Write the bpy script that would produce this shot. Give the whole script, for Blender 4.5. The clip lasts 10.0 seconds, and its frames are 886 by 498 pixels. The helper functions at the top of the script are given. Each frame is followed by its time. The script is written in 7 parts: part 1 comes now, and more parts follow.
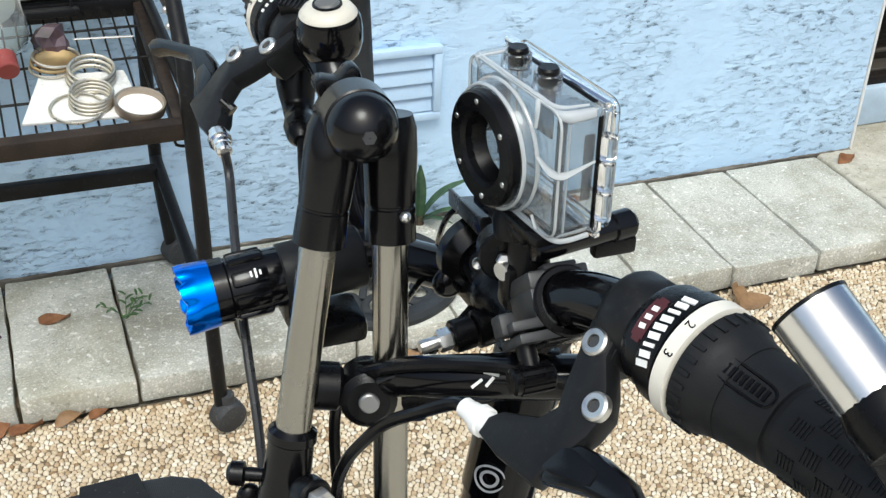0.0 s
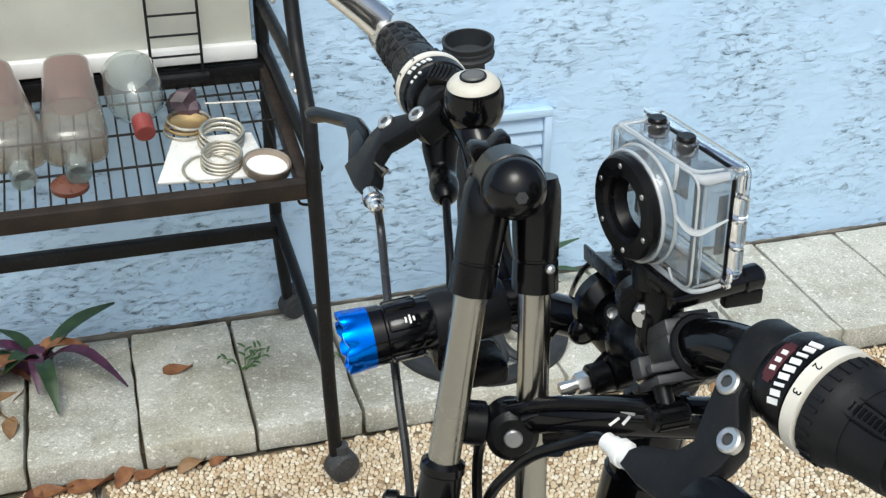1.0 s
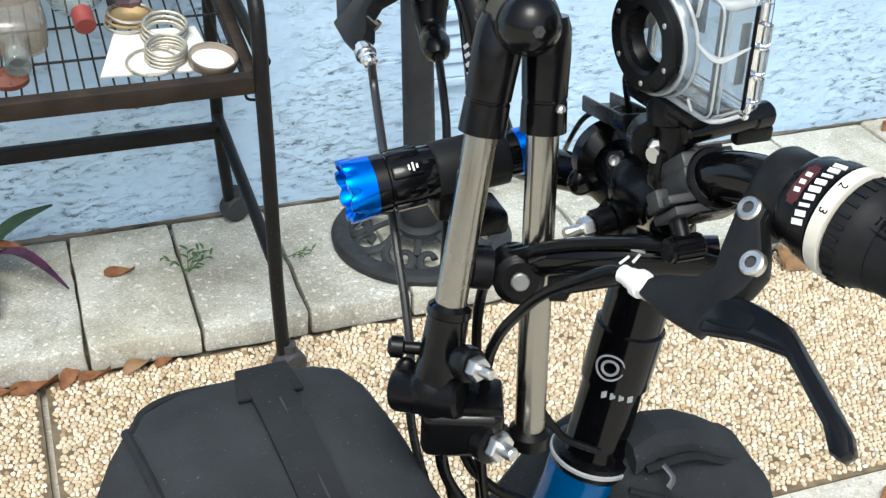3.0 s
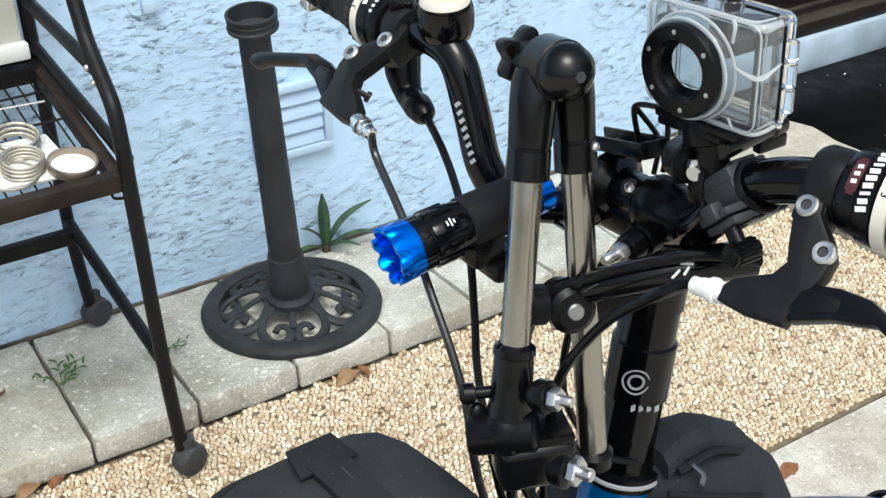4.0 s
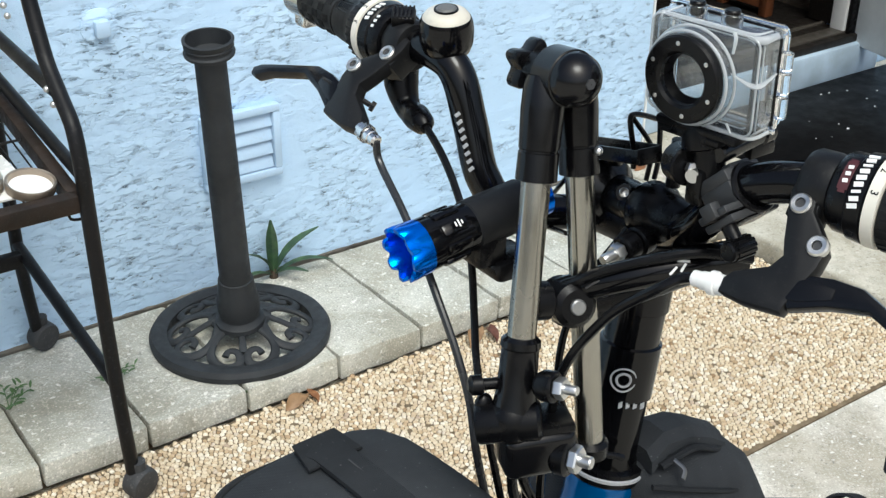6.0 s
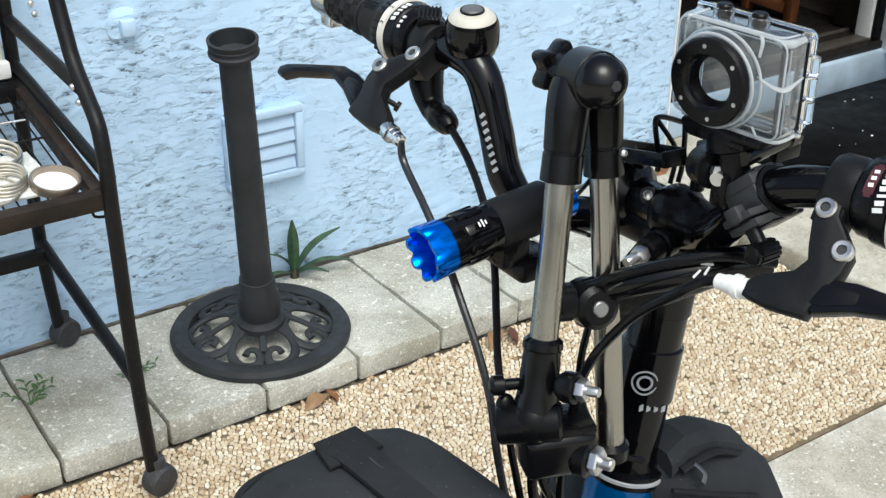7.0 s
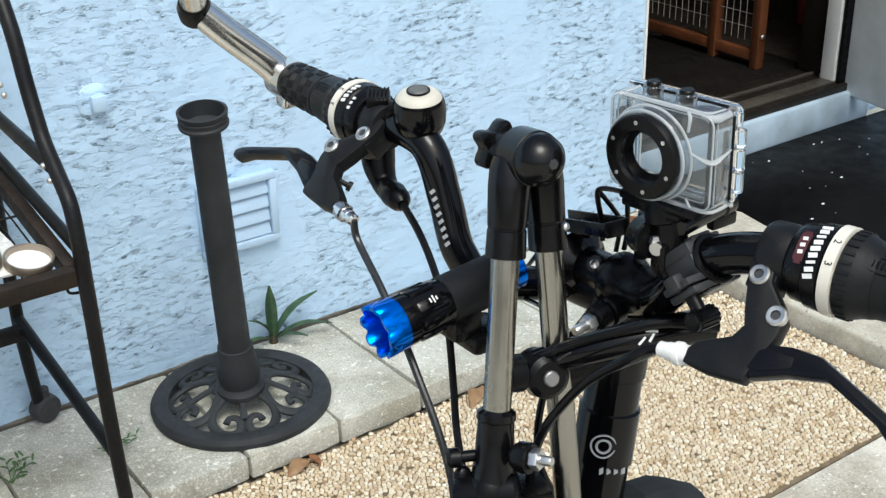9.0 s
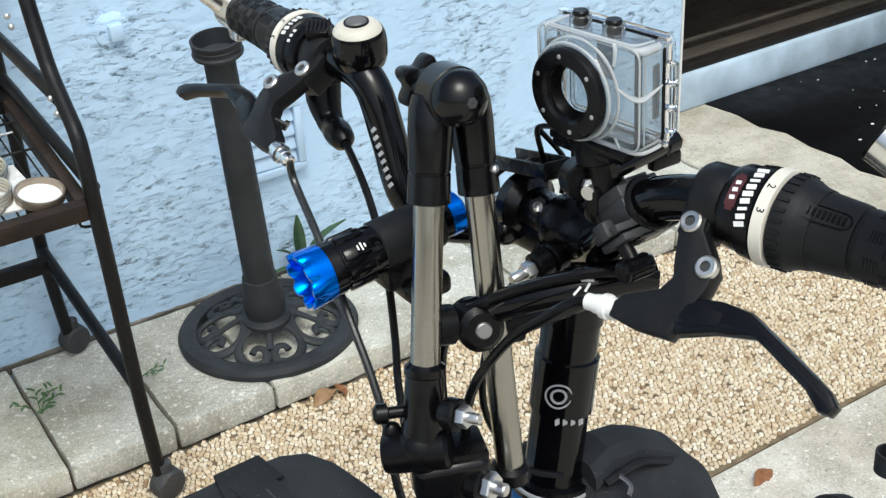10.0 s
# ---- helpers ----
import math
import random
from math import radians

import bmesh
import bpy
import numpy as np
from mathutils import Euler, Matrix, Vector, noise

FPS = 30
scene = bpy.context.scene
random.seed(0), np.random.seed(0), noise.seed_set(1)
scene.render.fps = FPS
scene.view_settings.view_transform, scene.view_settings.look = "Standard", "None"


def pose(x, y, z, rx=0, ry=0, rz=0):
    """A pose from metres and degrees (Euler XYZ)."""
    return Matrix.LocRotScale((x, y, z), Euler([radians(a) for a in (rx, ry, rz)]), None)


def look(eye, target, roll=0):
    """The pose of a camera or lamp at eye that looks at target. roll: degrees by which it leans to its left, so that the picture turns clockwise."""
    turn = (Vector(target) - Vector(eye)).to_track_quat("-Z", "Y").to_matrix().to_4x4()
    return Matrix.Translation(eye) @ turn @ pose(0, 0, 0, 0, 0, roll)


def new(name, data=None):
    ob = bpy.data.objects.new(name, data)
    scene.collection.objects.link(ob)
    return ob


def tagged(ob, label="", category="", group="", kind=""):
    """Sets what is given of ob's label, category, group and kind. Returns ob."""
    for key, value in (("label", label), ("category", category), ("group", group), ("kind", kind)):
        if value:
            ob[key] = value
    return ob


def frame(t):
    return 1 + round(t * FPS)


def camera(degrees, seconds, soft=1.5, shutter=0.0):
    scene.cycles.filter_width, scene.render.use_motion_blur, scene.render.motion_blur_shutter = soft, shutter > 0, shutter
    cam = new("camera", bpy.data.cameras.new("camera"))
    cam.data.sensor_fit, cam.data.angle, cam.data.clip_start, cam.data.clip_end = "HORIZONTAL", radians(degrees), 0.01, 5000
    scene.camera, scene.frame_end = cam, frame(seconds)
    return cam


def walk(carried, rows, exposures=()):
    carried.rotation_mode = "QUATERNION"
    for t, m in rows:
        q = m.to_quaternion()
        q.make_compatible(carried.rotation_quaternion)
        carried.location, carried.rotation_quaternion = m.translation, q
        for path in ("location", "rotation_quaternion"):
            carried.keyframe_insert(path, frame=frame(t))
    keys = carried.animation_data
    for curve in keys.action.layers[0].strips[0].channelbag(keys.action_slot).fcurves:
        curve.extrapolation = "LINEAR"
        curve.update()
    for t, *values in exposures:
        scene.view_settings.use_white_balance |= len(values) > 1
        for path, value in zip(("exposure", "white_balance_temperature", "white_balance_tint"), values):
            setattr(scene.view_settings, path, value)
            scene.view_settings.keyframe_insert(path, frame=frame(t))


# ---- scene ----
cam = camera(40.2, 10.0, soft=1.35)
PATH = [
    (0, (-0.573, -1.802, 1.408), (0.076, -0.222, 0.367), 2.6),
    (0.2, (-0.5743, -1.814, 1.4193), (0.0481, -0.1911, 0.43), 1.30),
    (0.5, (-0.587, -1.829, 1.425), (0.023, -0.183, 0.466), 2.3),
    (0.7, (-0.6006, -1.8384, 1.4274), (-0.0443, -0.1658, 0.4822), 1.97),
    (1, (-0.612, -1.844, 1.433), (-0.103, -0.164, 0.474), 0.5),
    (1.2, (-0.6176, -1.8488, 1.4282), (-0.1029, -0.1513, 0.5044), 2.70),
    (1.5, (-0.635, -1.853, 1.429), (-0.14, -0.161, 0.485), 2.7),
    (1.7, (-0.6413, -1.8536, 1.4184), (-0.1225, -0.1783, 0.4571), 4.09),
    (2, (-0.644, -1.853, 1.417), (-0.127, -0.185, 0.442), 2.8),
    (2.2, (-0.6499, -1.867, 1.4062), (-0.1623, -0.2231, 0.3768), 2.56),
    (2.5, (-0.654, -1.879, 1.383), (-0.146, -0.295, 0.272), 4.1),
    (2.8, (-0.6461, -1.8608, 1.3854), (-0.1382, -0.3021, 0.2398), 2.91),
    (3, (-0.657, -1.848, 1.398), (-0.047, -0.272, 0.328), 2.5),
    (3.2, (-0.69, -1.838, 1.411), (0.047, -0.305, 0.358), 0.9),
    (4.3, (-0.822, -1.816, 1.409), (0.147, -0.35, 0.454), -0.3),
    (4.5, (-0.841, -1.823, 1.413), (0.158, -0.37, 0.469), 0.8),
    (4.8, (-0.8375, -1.8238, 1.4129), (0.1582, -0.3748, 0.4594), 0.02),
    (5, (-0.838, -1.826, 1.41), (0.186, -0.389, 0.467), 0.8),
    (5.2, (-0.8367, -1.8268, 1.4102), (0.1916, -0.3867, 0.4781), 0.44),
    (5.5, (-0.841, -1.828, 1.41), (0.19, -0.382, 0.49), 0.8),
    (5.7, (-0.846, -1.826, 1.409), (0.194, -0.394, 0.479), 0.6),
    (7, (-0.853, -1.827, 1.408), (0.158, -0.371, 0.481), 0.9),
    (7.2, (-0.8499, -1.8279, 1.4044), (0.1761, -0.3761, 0.4881), 1.26),
    (7.5, (-0.861, -1.842, 1.403), (0.185, -0.442, 0.429), 1.7),
    (7.8, (-0.8445, -1.8336, 1.387), (0.2151, -0.4573, 0.3954), 1.17),
    (8, (-0.844, -1.835, 1.389), (0.222, -0.456, 0.408), 1.1),
    (8.2, (-0.8391, -1.8365, 1.3954), (0.2453, -0.4262, 0.4814), 1.23),
    (8.5, (-0.837, -1.842, 1.419), (0.25, -0.407, 0.548), -0.6),
    (8.7, (-0.8373, -1.8442, 1.4264), (0.2277, -0.3859, 0.5668), -1.61),
    (9, (-0.842, -1.847, 1.429), (0.211, -0.374, 0.58), -1.1),
    (9.2, (-0.8418, -1.8474, 1.4292), (0.2198, -0.3844, 0.5733), -1.33),
    (9.5, (-0.825, -1.846, 1.417), (0.257, -0.432, 0.506), -1.5),
    (9.8, (-0.7972, -1.8566, 1.4247), (0.1943, -0.3883, 0.4968), -3.64),
    (10, (-0.752, -1.854, 1.419), (0.178, -0.367, 0.458), -3.2),
]
walk(cam, [(t, look(eye, target, roll)) for t, eye, target, roll in PATH], [(0, 0.5, 6020, 1), (0.5, 0.41, 6020, 1), (1, 0.39, 6020, 1), (1.5, 0.41, 6020, 1), (2, 0.43, 6020, 1), (2.5, 0.55, 6020, 1), (3, 0.72, 6020, 1), (4.3, 0.52, 6020, 1), (5, 0.5, 6020, 1), (7.5, 0.47, 6020, 1), (9.5, 0.43, 6020, 1), (10, 0.43, 6020, 1)])

# ---------------------------------------------------------------- light
world = bpy.data.worlds.new("overcast_sky")
scene.world = world
world.use_nodes = True
wn = world.node_tree
sky = wn.nodes.new("ShaderNodeTexSky")
sky.sky_type = "NISHITA"
sky.sun_disc = False
sky.sun_elevation = radians(58)
sky.sun_rotation = radians(200)
sky.air_density, sky.dust_density, sky.ozone_density = 0.7, 6.0, 0.5
wn.nodes["Background"].inputs["Strength"].default_value = 0.13
wn.links.new(sky.outputs["Color"], wn.nodes["Background"].inputs["Color"])
sun_data = bpy.data.lights.new("sun", "SUN")
sun_data.energy, sun_data.angle, sun_data.color = 1.1, radians(25), (1.0, 0.98, 0.95)
sun = new("sun", sun_data)
sun.matrix_world = look((-1.2, -3.0, 6.0), (0, 0, 0))


# ---------------------------------------------------------------- materials
def base_mat(name, color, rough=0.5, metal=0.0, spec=0.5):
    m = bpy.data.materials.new(name)
    m.use_nodes = True
    b = m.node_tree.nodes["Principled BSDF"]
    b.inputs["Base Color"].default_value = (*color, 1)
    b.inputs["Roughness"].default_value = rough
    b.inputs["Metallic"].default_value = metal
    b.inputs["Specular IOR Level"].default_value = spec
    return m, m.node_tree, b


def add(nt, kind, **values):
    n = nt.nodes.new(kind)
    for k, v in values.items():
        n.inputs[k.replace("_", " ")].default_value = v
    return n


def ramp(nt, src, stops):
    r = nt.nodes.new("ShaderNodeValToRGB")
    while len(r.color_ramp.elements) < len(stops):
        r.color_ramp.elements.new(0.5)
    for e, (at, c) in zip(r.color_ramp.elements, stops):
        e.position = at
        e.color = (*c, 1) if len(c) == 3 else c
    nt.links.new(src, r.inputs["Fac"])
    return r.outputs["Color"]


def coords(nt, scale=(1, 1, 1)):
    g = nt.nodes.new("ShaderNodeNewGeometry")
    mp = nt.nodes.new("ShaderNodeMapping")
    mp.inputs["Scale"].default_value = scale
    nt.links.new(g.outputs["Position"], mp.inputs["Vector"])
    return mp.outputs["Vector"]


def noise_tex(nt, vec, scale, detail=4.0, rough=0.55, distort=0.0):
    n = add(nt, "ShaderNodeTexNoise", Scale=scale, Detail=detail, Roughness=rough, Distortion=distort)
    nt.links.new(vec, n.inputs["Vector"])
    return n.outputs["Fac"]


def mixed(nt, fac, a, b, mode="MIX"):
    n = nt.nodes.new("ShaderNodeMix")
    n.data_type, n.blend_type = "RGBA", mode
    for sock, v in ((n.inputs["Factor"], fac), (n.inputs["A"], a), (n.inputs["B"], b)):
        if isinstance(v, (int, float)):
            sock.default_value = v
        elif isinstance(v, tuple):
            sock.default_value = (*v, 1)
        else:
            nt.links.new(v, sock)
    return n.outputs["Result"]


def bump(nt, b, height, strength, dist):
    n = nt.nodes.new("ShaderNodeBump")
    n.inputs["Strength"].default_value, n.inputs["Distance"].default_value = strength, dist
    nt.links.new(height, n.inputs["Height"])
    old = b.inputs["Normal"].links
    if old:
        nt.links.new(old[0].from_socket, n.inputs["Normal"])
    nt.links.new(n.outputs["Normal"], b.inputs["Normal"])


def worn(name, color, rough, metal=0.0, var=0.25, scale=60, bump_amt=0.15, dist=0.0004, spec=0.5, dust=0.0):
    """Plain painted, moulded or cast stuff with grain, uneven gloss and some dust."""
    m, nt, b = base_mat(name, color, rough, metal, spec)
    v = coords(nt)
    big, fine = noise_tex(nt, v, scale * 0.15, 5), noise_tex(nt, v, scale * 6, 3)
    dark = tuple(c * (1 - var) for c in color)
    light = tuple(min(1, c * (1 + var)) for c in color)
    col = ramp(nt, big, [(0.3, dark), (0.7, light)])
    if dust:
        spots = ramp(nt, noise_tex(nt, v, scale * 2.2, 6, 0.7), [(0.56, (0, 0, 0)), (0.72, (dust, dust, dust))])
        col = mixed(nt, spots, col, (0.32, 0.31, 0.28))
    nt.links.new(col, b.inputs["Base Color"])
    rr = ramp(nt, noise_tex(nt, v, scale * 0.6, 4), [(0.3, (rough * 0.75,) * 3), (0.75, (min(1, rough * 1.3),) * 3)])
    nt.links.new(rr, b.inputs["Roughness"])
    bump(nt, b, fine, bump_amt, dist)
    return m


def stucco_mat():
    m, nt, b = base_mat("blue_stucco_paint", (0.42, 0.6, 0.8), 0.6, 0, 0.35)
    v = coords(nt)
    vs = coords(nt, (1.0, 1.0, 1.7))
    col = ramp(nt, noise_tex(nt, v, 2.2, 5), [(0.3, (0.50, 0.69, 0.91)), (0.7, (0.57, 0.755, 0.95))])
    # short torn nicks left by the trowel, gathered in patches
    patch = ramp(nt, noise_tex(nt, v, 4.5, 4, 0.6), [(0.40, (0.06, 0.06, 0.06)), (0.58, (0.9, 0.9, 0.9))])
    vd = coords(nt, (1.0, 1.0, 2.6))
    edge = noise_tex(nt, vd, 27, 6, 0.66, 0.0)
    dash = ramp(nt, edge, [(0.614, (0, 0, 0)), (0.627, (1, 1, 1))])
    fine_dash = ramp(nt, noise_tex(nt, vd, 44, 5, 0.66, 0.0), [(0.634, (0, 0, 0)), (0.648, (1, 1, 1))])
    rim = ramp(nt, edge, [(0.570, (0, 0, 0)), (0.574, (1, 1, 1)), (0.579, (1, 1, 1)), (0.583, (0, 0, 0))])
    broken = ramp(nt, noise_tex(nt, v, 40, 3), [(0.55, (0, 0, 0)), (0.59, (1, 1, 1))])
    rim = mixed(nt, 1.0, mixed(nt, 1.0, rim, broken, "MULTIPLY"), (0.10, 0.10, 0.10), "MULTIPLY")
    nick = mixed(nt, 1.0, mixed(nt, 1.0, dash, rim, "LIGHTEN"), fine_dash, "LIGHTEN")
    nick_shade = mixed(nt, 1.0, nick, patch, "MULTIPLY")
    long_edge = noise_tex(nt, vs, 5, 4, 0.6, 0.8)
    crack = ramp(nt, long_edge, [(0.504, (0, 0, 0)), (0.506, (1, 1, 1)), (0.509, (1, 1, 1)), (0.511, (0, 0, 0))])
    gaps = ramp(nt, noise_tex(nt, v, 9, 3), [(0.56, (0, 0, 0)), (0.62, (0.8, 0.8, 0.8))])
    # the shade inside the nicks is put into the colour as dark blue
    col = mixed(nt, nick_shade, col, (0.12, 0.185, 0.265))
    col = mixed(nt, mixed(nt, 1.0, crack, gaps, "MULTIPLY"), col, (0.20, 0.29, 0.38))
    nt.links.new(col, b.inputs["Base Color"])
    step = ramp(nt, edge, [(0.50, (1, 1, 1)), (0.62, (0, 0, 0))])
    bump(nt, b, mixed(nt, 1.0, step, patch, "MULTIPLY"), 0.65, 0.006)
    pits = ramp(nt, nick_shade, [(0, (1, 1, 1)), (1, (0, 0, 0))])
    bump(nt, b, pits, 0.8, 0.003)
    bump(nt, b, noise_tex(nt, vs, 14, 3, 0.5, 0.6), 0.32, 0.009)
    bump(nt, b, noise_tex(nt, v, 42, 5, 0.6), 0.4, 0.003)
    return m


def concrete_mat(name, a, c, speck=0.5, scale=1.0, grit=0.75):
    m, nt, b = base_mat(name, a, 0.85, 0, 0.25)
    v = coords(nt)
    info = nt.nodes.new("ShaderNodeObjectInfo")
    col = ramp(nt, noise_tex(nt, v, 7 * scale, 6, 0.65), [(0.3, a), (0.7, c)])
    shade = ramp(nt, info.outputs["Random"], [(0, (0.86, 0.86, 0.85)), (1, (1.05, 1.04, 1.0))])
    col = mixed(nt, 1.0, col, shade, "MULTIPLY")
    pale = ramp(nt, noise_tex(nt, v, 230, 3, 0.6), [(0.53, (0, 0, 0)), (0.62, (speck, speck, speck))])
    col = mixed(nt, pale, col, (0.80, 0.78, 0.72))
    darkf = ramp(nt, noise_tex(nt, v, 240, 3, 0.6, 0.5), [(0.29, (speck, speck, speck)), (0.38, (0, 0, 0))])
    col = mixed(nt, darkf, col, (0.16, 0.15, 0.13))
    stain = ramp(nt, noise_tex(nt, v, 4.5, 7, 0.72, 0.4), [(0.42, (1.08, 1.07, 1.05)), (0.6, (0.74, 0.71, 0.64))])
    col = mixed(nt, 1.0, col, stain, "MULTIPLY")
    moss = ramp(nt, noise_tex(nt, v, 11, 6, 0.7), [(0.6, (0, 0, 0)), (0.78, (0.5, 0.5, 0.5))])
    col = mixed(nt, moss, col, (0.30, 0.30, 0.24))
    pits = ramp(nt, noise_tex(nt, v, 95, 4, 0.7, 0.3), [(0.34, (grit, grit, grit)), (0.41, (0, 0, 0))])
    col = mixed(nt, pits, col, tuple(c * 0.45 for c in a))
    chips = ramp(nt, noise_tex(nt, v, 75, 2, 0.4, 0.2), [(0.665, (0, 0, 0)), (0.685, (speck, speck, speck))])
    col = mixed(nt, chips, col, (0.86, 0.85, 0.80))
    nt.links.new(col, b.inputs["Base Color"])
    bump(nt, b, noise_tex(nt, v, 120, 5, 0.7), 0.7, 0.0025)
    bump(nt, b, noise_tex(nt, v, 18, 3), 0.3, 0.003)
    return m


def pebble_mat(name, single):
    m, nt, b = base_mat(name, (0.6, 0.5, 0.36), 0.85, 0, 0.15)
    g = nt.nodes.new("ShaderNodeObjectInfo") if single else nt.nodes.new("ShaderNodeNewGeometry")
    col = ramp(nt, g.outputs["Random" if single else "Random Per Island"], [(0, (0.30, 0.20, 0.115)), (0.06, (0.52, 0.40, 0.26)), (0.4, (0.64, 0.535, 0.385)), (0.75, (0.71, 0.625, 0.48)), (0.95, (0.80, 0.75, 0.64)), (1, (0.46, 0.36, 0.27))])
    v = coords(nt)
    veil = ramp(nt, noise_tex(nt, v, 400, 4), [(0.3, (0.8, 0.78, 0.74)), (0.7, (1.05, 1.05, 1.05))])
    col = mixed(nt, 1.0, col, veil, "MULTIPLY")
    nt.links.new(col, b.inputs["Base Color"])
    return m


def grout_mat():
    m, nt, b = base_mat("aggregate_mortar", (0.3, 0.25, 0.17), 0.9, 0, 0.2)
    v = coords(nt)
    col = ramp(nt, noise_tex(nt, v, 30, 5), [(0.3, (0.10, 0.075, 0.045)), (0.7, (0.21, 0.165, 0.11))])
    nt.links.new(col, b.inputs["Base Color"])
    bump(nt, b, noise_tex(nt, v, 300, 3), 0.5, 0.001)
    return m


def fabric_mat(name, color, weave=900.0):
    m, nt, b = base_mat(name, color, 0.8, 0, 0.12)
    v = coords(nt)
    w1 = nt.nodes.new("ShaderNodeTexWave")
    w1.inputs["Scale"].default_value = weave / 3.0
    w1.bands_direction = "DIAGONAL"
    nt.links.new(v, w1.inputs["Vector"])
    w2 = nt.nodes.new("ShaderNodeTexWave")
    w2.inputs["Scale"].default_value = weave / 3.0
    w2.bands_direction = "X"
    nt.links.new(v, w2.inputs["Vector"])
    h = mixed(nt, 0.5, w1.outputs["Color"], w2.outputs["Color"])
    col = ramp(nt, noise_tex(nt, v, 14, 5, 0.65), [(0.3, tuple(c * 0.8 for c in color)), (0.75, tuple(c * 1.45 for c in color))])
    lint = ramp(nt, noise_tex(nt, v, 420, 2), [(0.70, (0, 0, 0)), (0.76, (0.35, 0.35, 0.35))])
    col = mixed(nt, lint, col, (0.25, 0.25, 0.25))
    nt.links.new(col, b.inputs["Base Color"])
    bump(nt, b, h, 0.35, 0.0006)
    bump(nt, b, noise_tex(nt, v, 22, 4), 0.3, 0.004)
    return m


def clear_mat(name, tint=(0.96, 0.975, 0.98), gloss=0.8, haze=0.0, milky=(0.88, 0.90, 0.91)):
    """Thin clear plastic or glass: see-through, with gloss by Fresnel and a little haze."""
    m = bpy.data.materials.new(name)
    m.use_nodes = True
    nt = m.node_tree
    nt.nodes.remove(nt.nodes["Principled BSDF"])
    out = nt.nodes["Material Output"]
    clear = nt.nodes.new("ShaderNodeBsdfTransparent")
    clear.inputs["Color"].default_value = (*tint, 1)
    shine = nt.nodes.new("ShaderNodeBsdfGlossy")
    shine.inputs["Roughness"].default_value = 0.05
    milk = nt.nodes.new("ShaderNodeBsdfTranslucent")
    milk.inputs["Color"].default_value = (*milky, 1)
    soft = nt.nodes.new("ShaderNodeBsdfDiffuse")
    soft.inputs["Color"].default_value = (*milky, 1)
    lw = add(nt, "ShaderNodeLayerWeight", Blend=0.5)
    fres = nt.nodes.new("ShaderNodeMath")
    fres.operation = "POWER"
    fres.inputs[1].default_value = 3.5
    nt.links.new(lw.outputs["Facing"], fres.inputs[0])
    grain = noise_tex(nt, coords(nt), 160, 3)
    bp = nt.nodes.new("ShaderNodeBump")
    bp.inputs["Strength"].default_value, bp.inputs["Distance"].default_value = 0.15, 0.0008
    nt.links.new(grain, bp.inputs["Height"])
    nt.links.new(bp.outputs["Normal"], shine.inputs["Normal"])
    hz = nt.nodes.new("ShaderNodeMixShader")
    hz.inputs["Fac"].default_value = 0.5
    nt.links.new(milk.outputs[0], hz.inputs[1])
    nt.links.new(soft.outputs[0], hz.inputs[2])
    body = nt.nodes.new("ShaderNodeMixShader")
    body.inputs["Fac"].default_value = haze
    nt.links.new(clear.outputs[0], body.inputs[1])
    nt.links.new(hz.outputs[0], body.inputs[2])
    k = nt.nodes.new("ShaderNodeMath")
    k.operation = "MULTIPLY"
    k.inputs[1].default_value = gloss
    nt.links.new(fres.outputs[0], k.inputs[0])
    top = nt.nodes.new("ShaderNodeMixShader")
    k2 = nt.nodes.new("ShaderNodeMath")
    k2.operation = "ADD"
    k2.inputs[1].default_value = 0.045
    k2.use_clamp = True
    nt.links.new(k.outputs[0], k2.inputs[0])
    nt.links.new(k2.outputs[0], top.inputs["Fac"])
    nt.links.new(body.outputs[0], top.inputs[1])
    nt.links.new(shine.outputs[0], top.inputs[2])
    nt.links.new(top.outputs[0], out.inputs["Surface"])
    return m


def leaf_mat(name, a, c, rough=0.45):
    m, nt, b = base_mat(name, a, rough)
    v = coords(nt)
    nt.links.new(ramp(nt, noise_tex(nt, v, 45, 5, 0.6), [(0.3, a), (0.7, c)]), b.inputs["Base Color"])
    bump(nt, b, noise_tex(nt, v, 300, 3), 0.3, 0.0006)
    return m


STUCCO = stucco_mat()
SLAB = concrete_mat("pale_concrete", (0.375, 0.38, 0.35), (0.52, 0.525, 0.49), 0.5, grit=0.6)
LANDING = concrete_mat("landing_concrete", (0.40, 0.385, 0.34), (0.54, 0.52, 0.465), 0.2)
PATH_CONC = concrete_mat("path_concrete", (0.46, 0.435, 0.39), (0.66, 0.63, 0.58), 0.6)
PEBBLE, STONE, GROUT = pebble_mat("tan_pebbles", False), pebble_mat("tan_pebble_stone", True), grout_mat()
CLAMP_GREY = worn("dark_grey_moulding", (0.027, 0.028, 0.0295), 0.45, var=0.2, scale=150, bump_amt=0.1, spec=0.35)
WHITE_PLASTIC = worn("white_plastic", (0.72, 0.72, 0.70), 0.4, var=0.06, dust=0.15)
VENT_PAINT = worn("pale_blue_paint", (0.43, 0.575, 0.74), 0.5, var=0.08, dust=0.2)
CAST_IRON = worn("grey_cast_iron", (0.022, 0.0245, 0.0275), 0.62, var=0.3, scale=90, bump_amt=0.5, dist=0.001, dust=0.02, spec=0.3)
RACK_IRON = worn("black_rack_steel", (0.006, 0.006, 0.0068), 0.42, var=0.5, bump_amt=0.4, dust=0.06, spec=0.22)
RUST = worn("rusted_brown_steel", (0.019, 0.0125, 0.009), 0.55, var=0.6, scale=120, bump_amt=0.5, dist=0.0008, dust=0.08, spec=0.3)
CASTOR = worn("grey_black_rubber", (0.035, 0.036, 0.038), 0.7, var=0.3, dust=0.25)
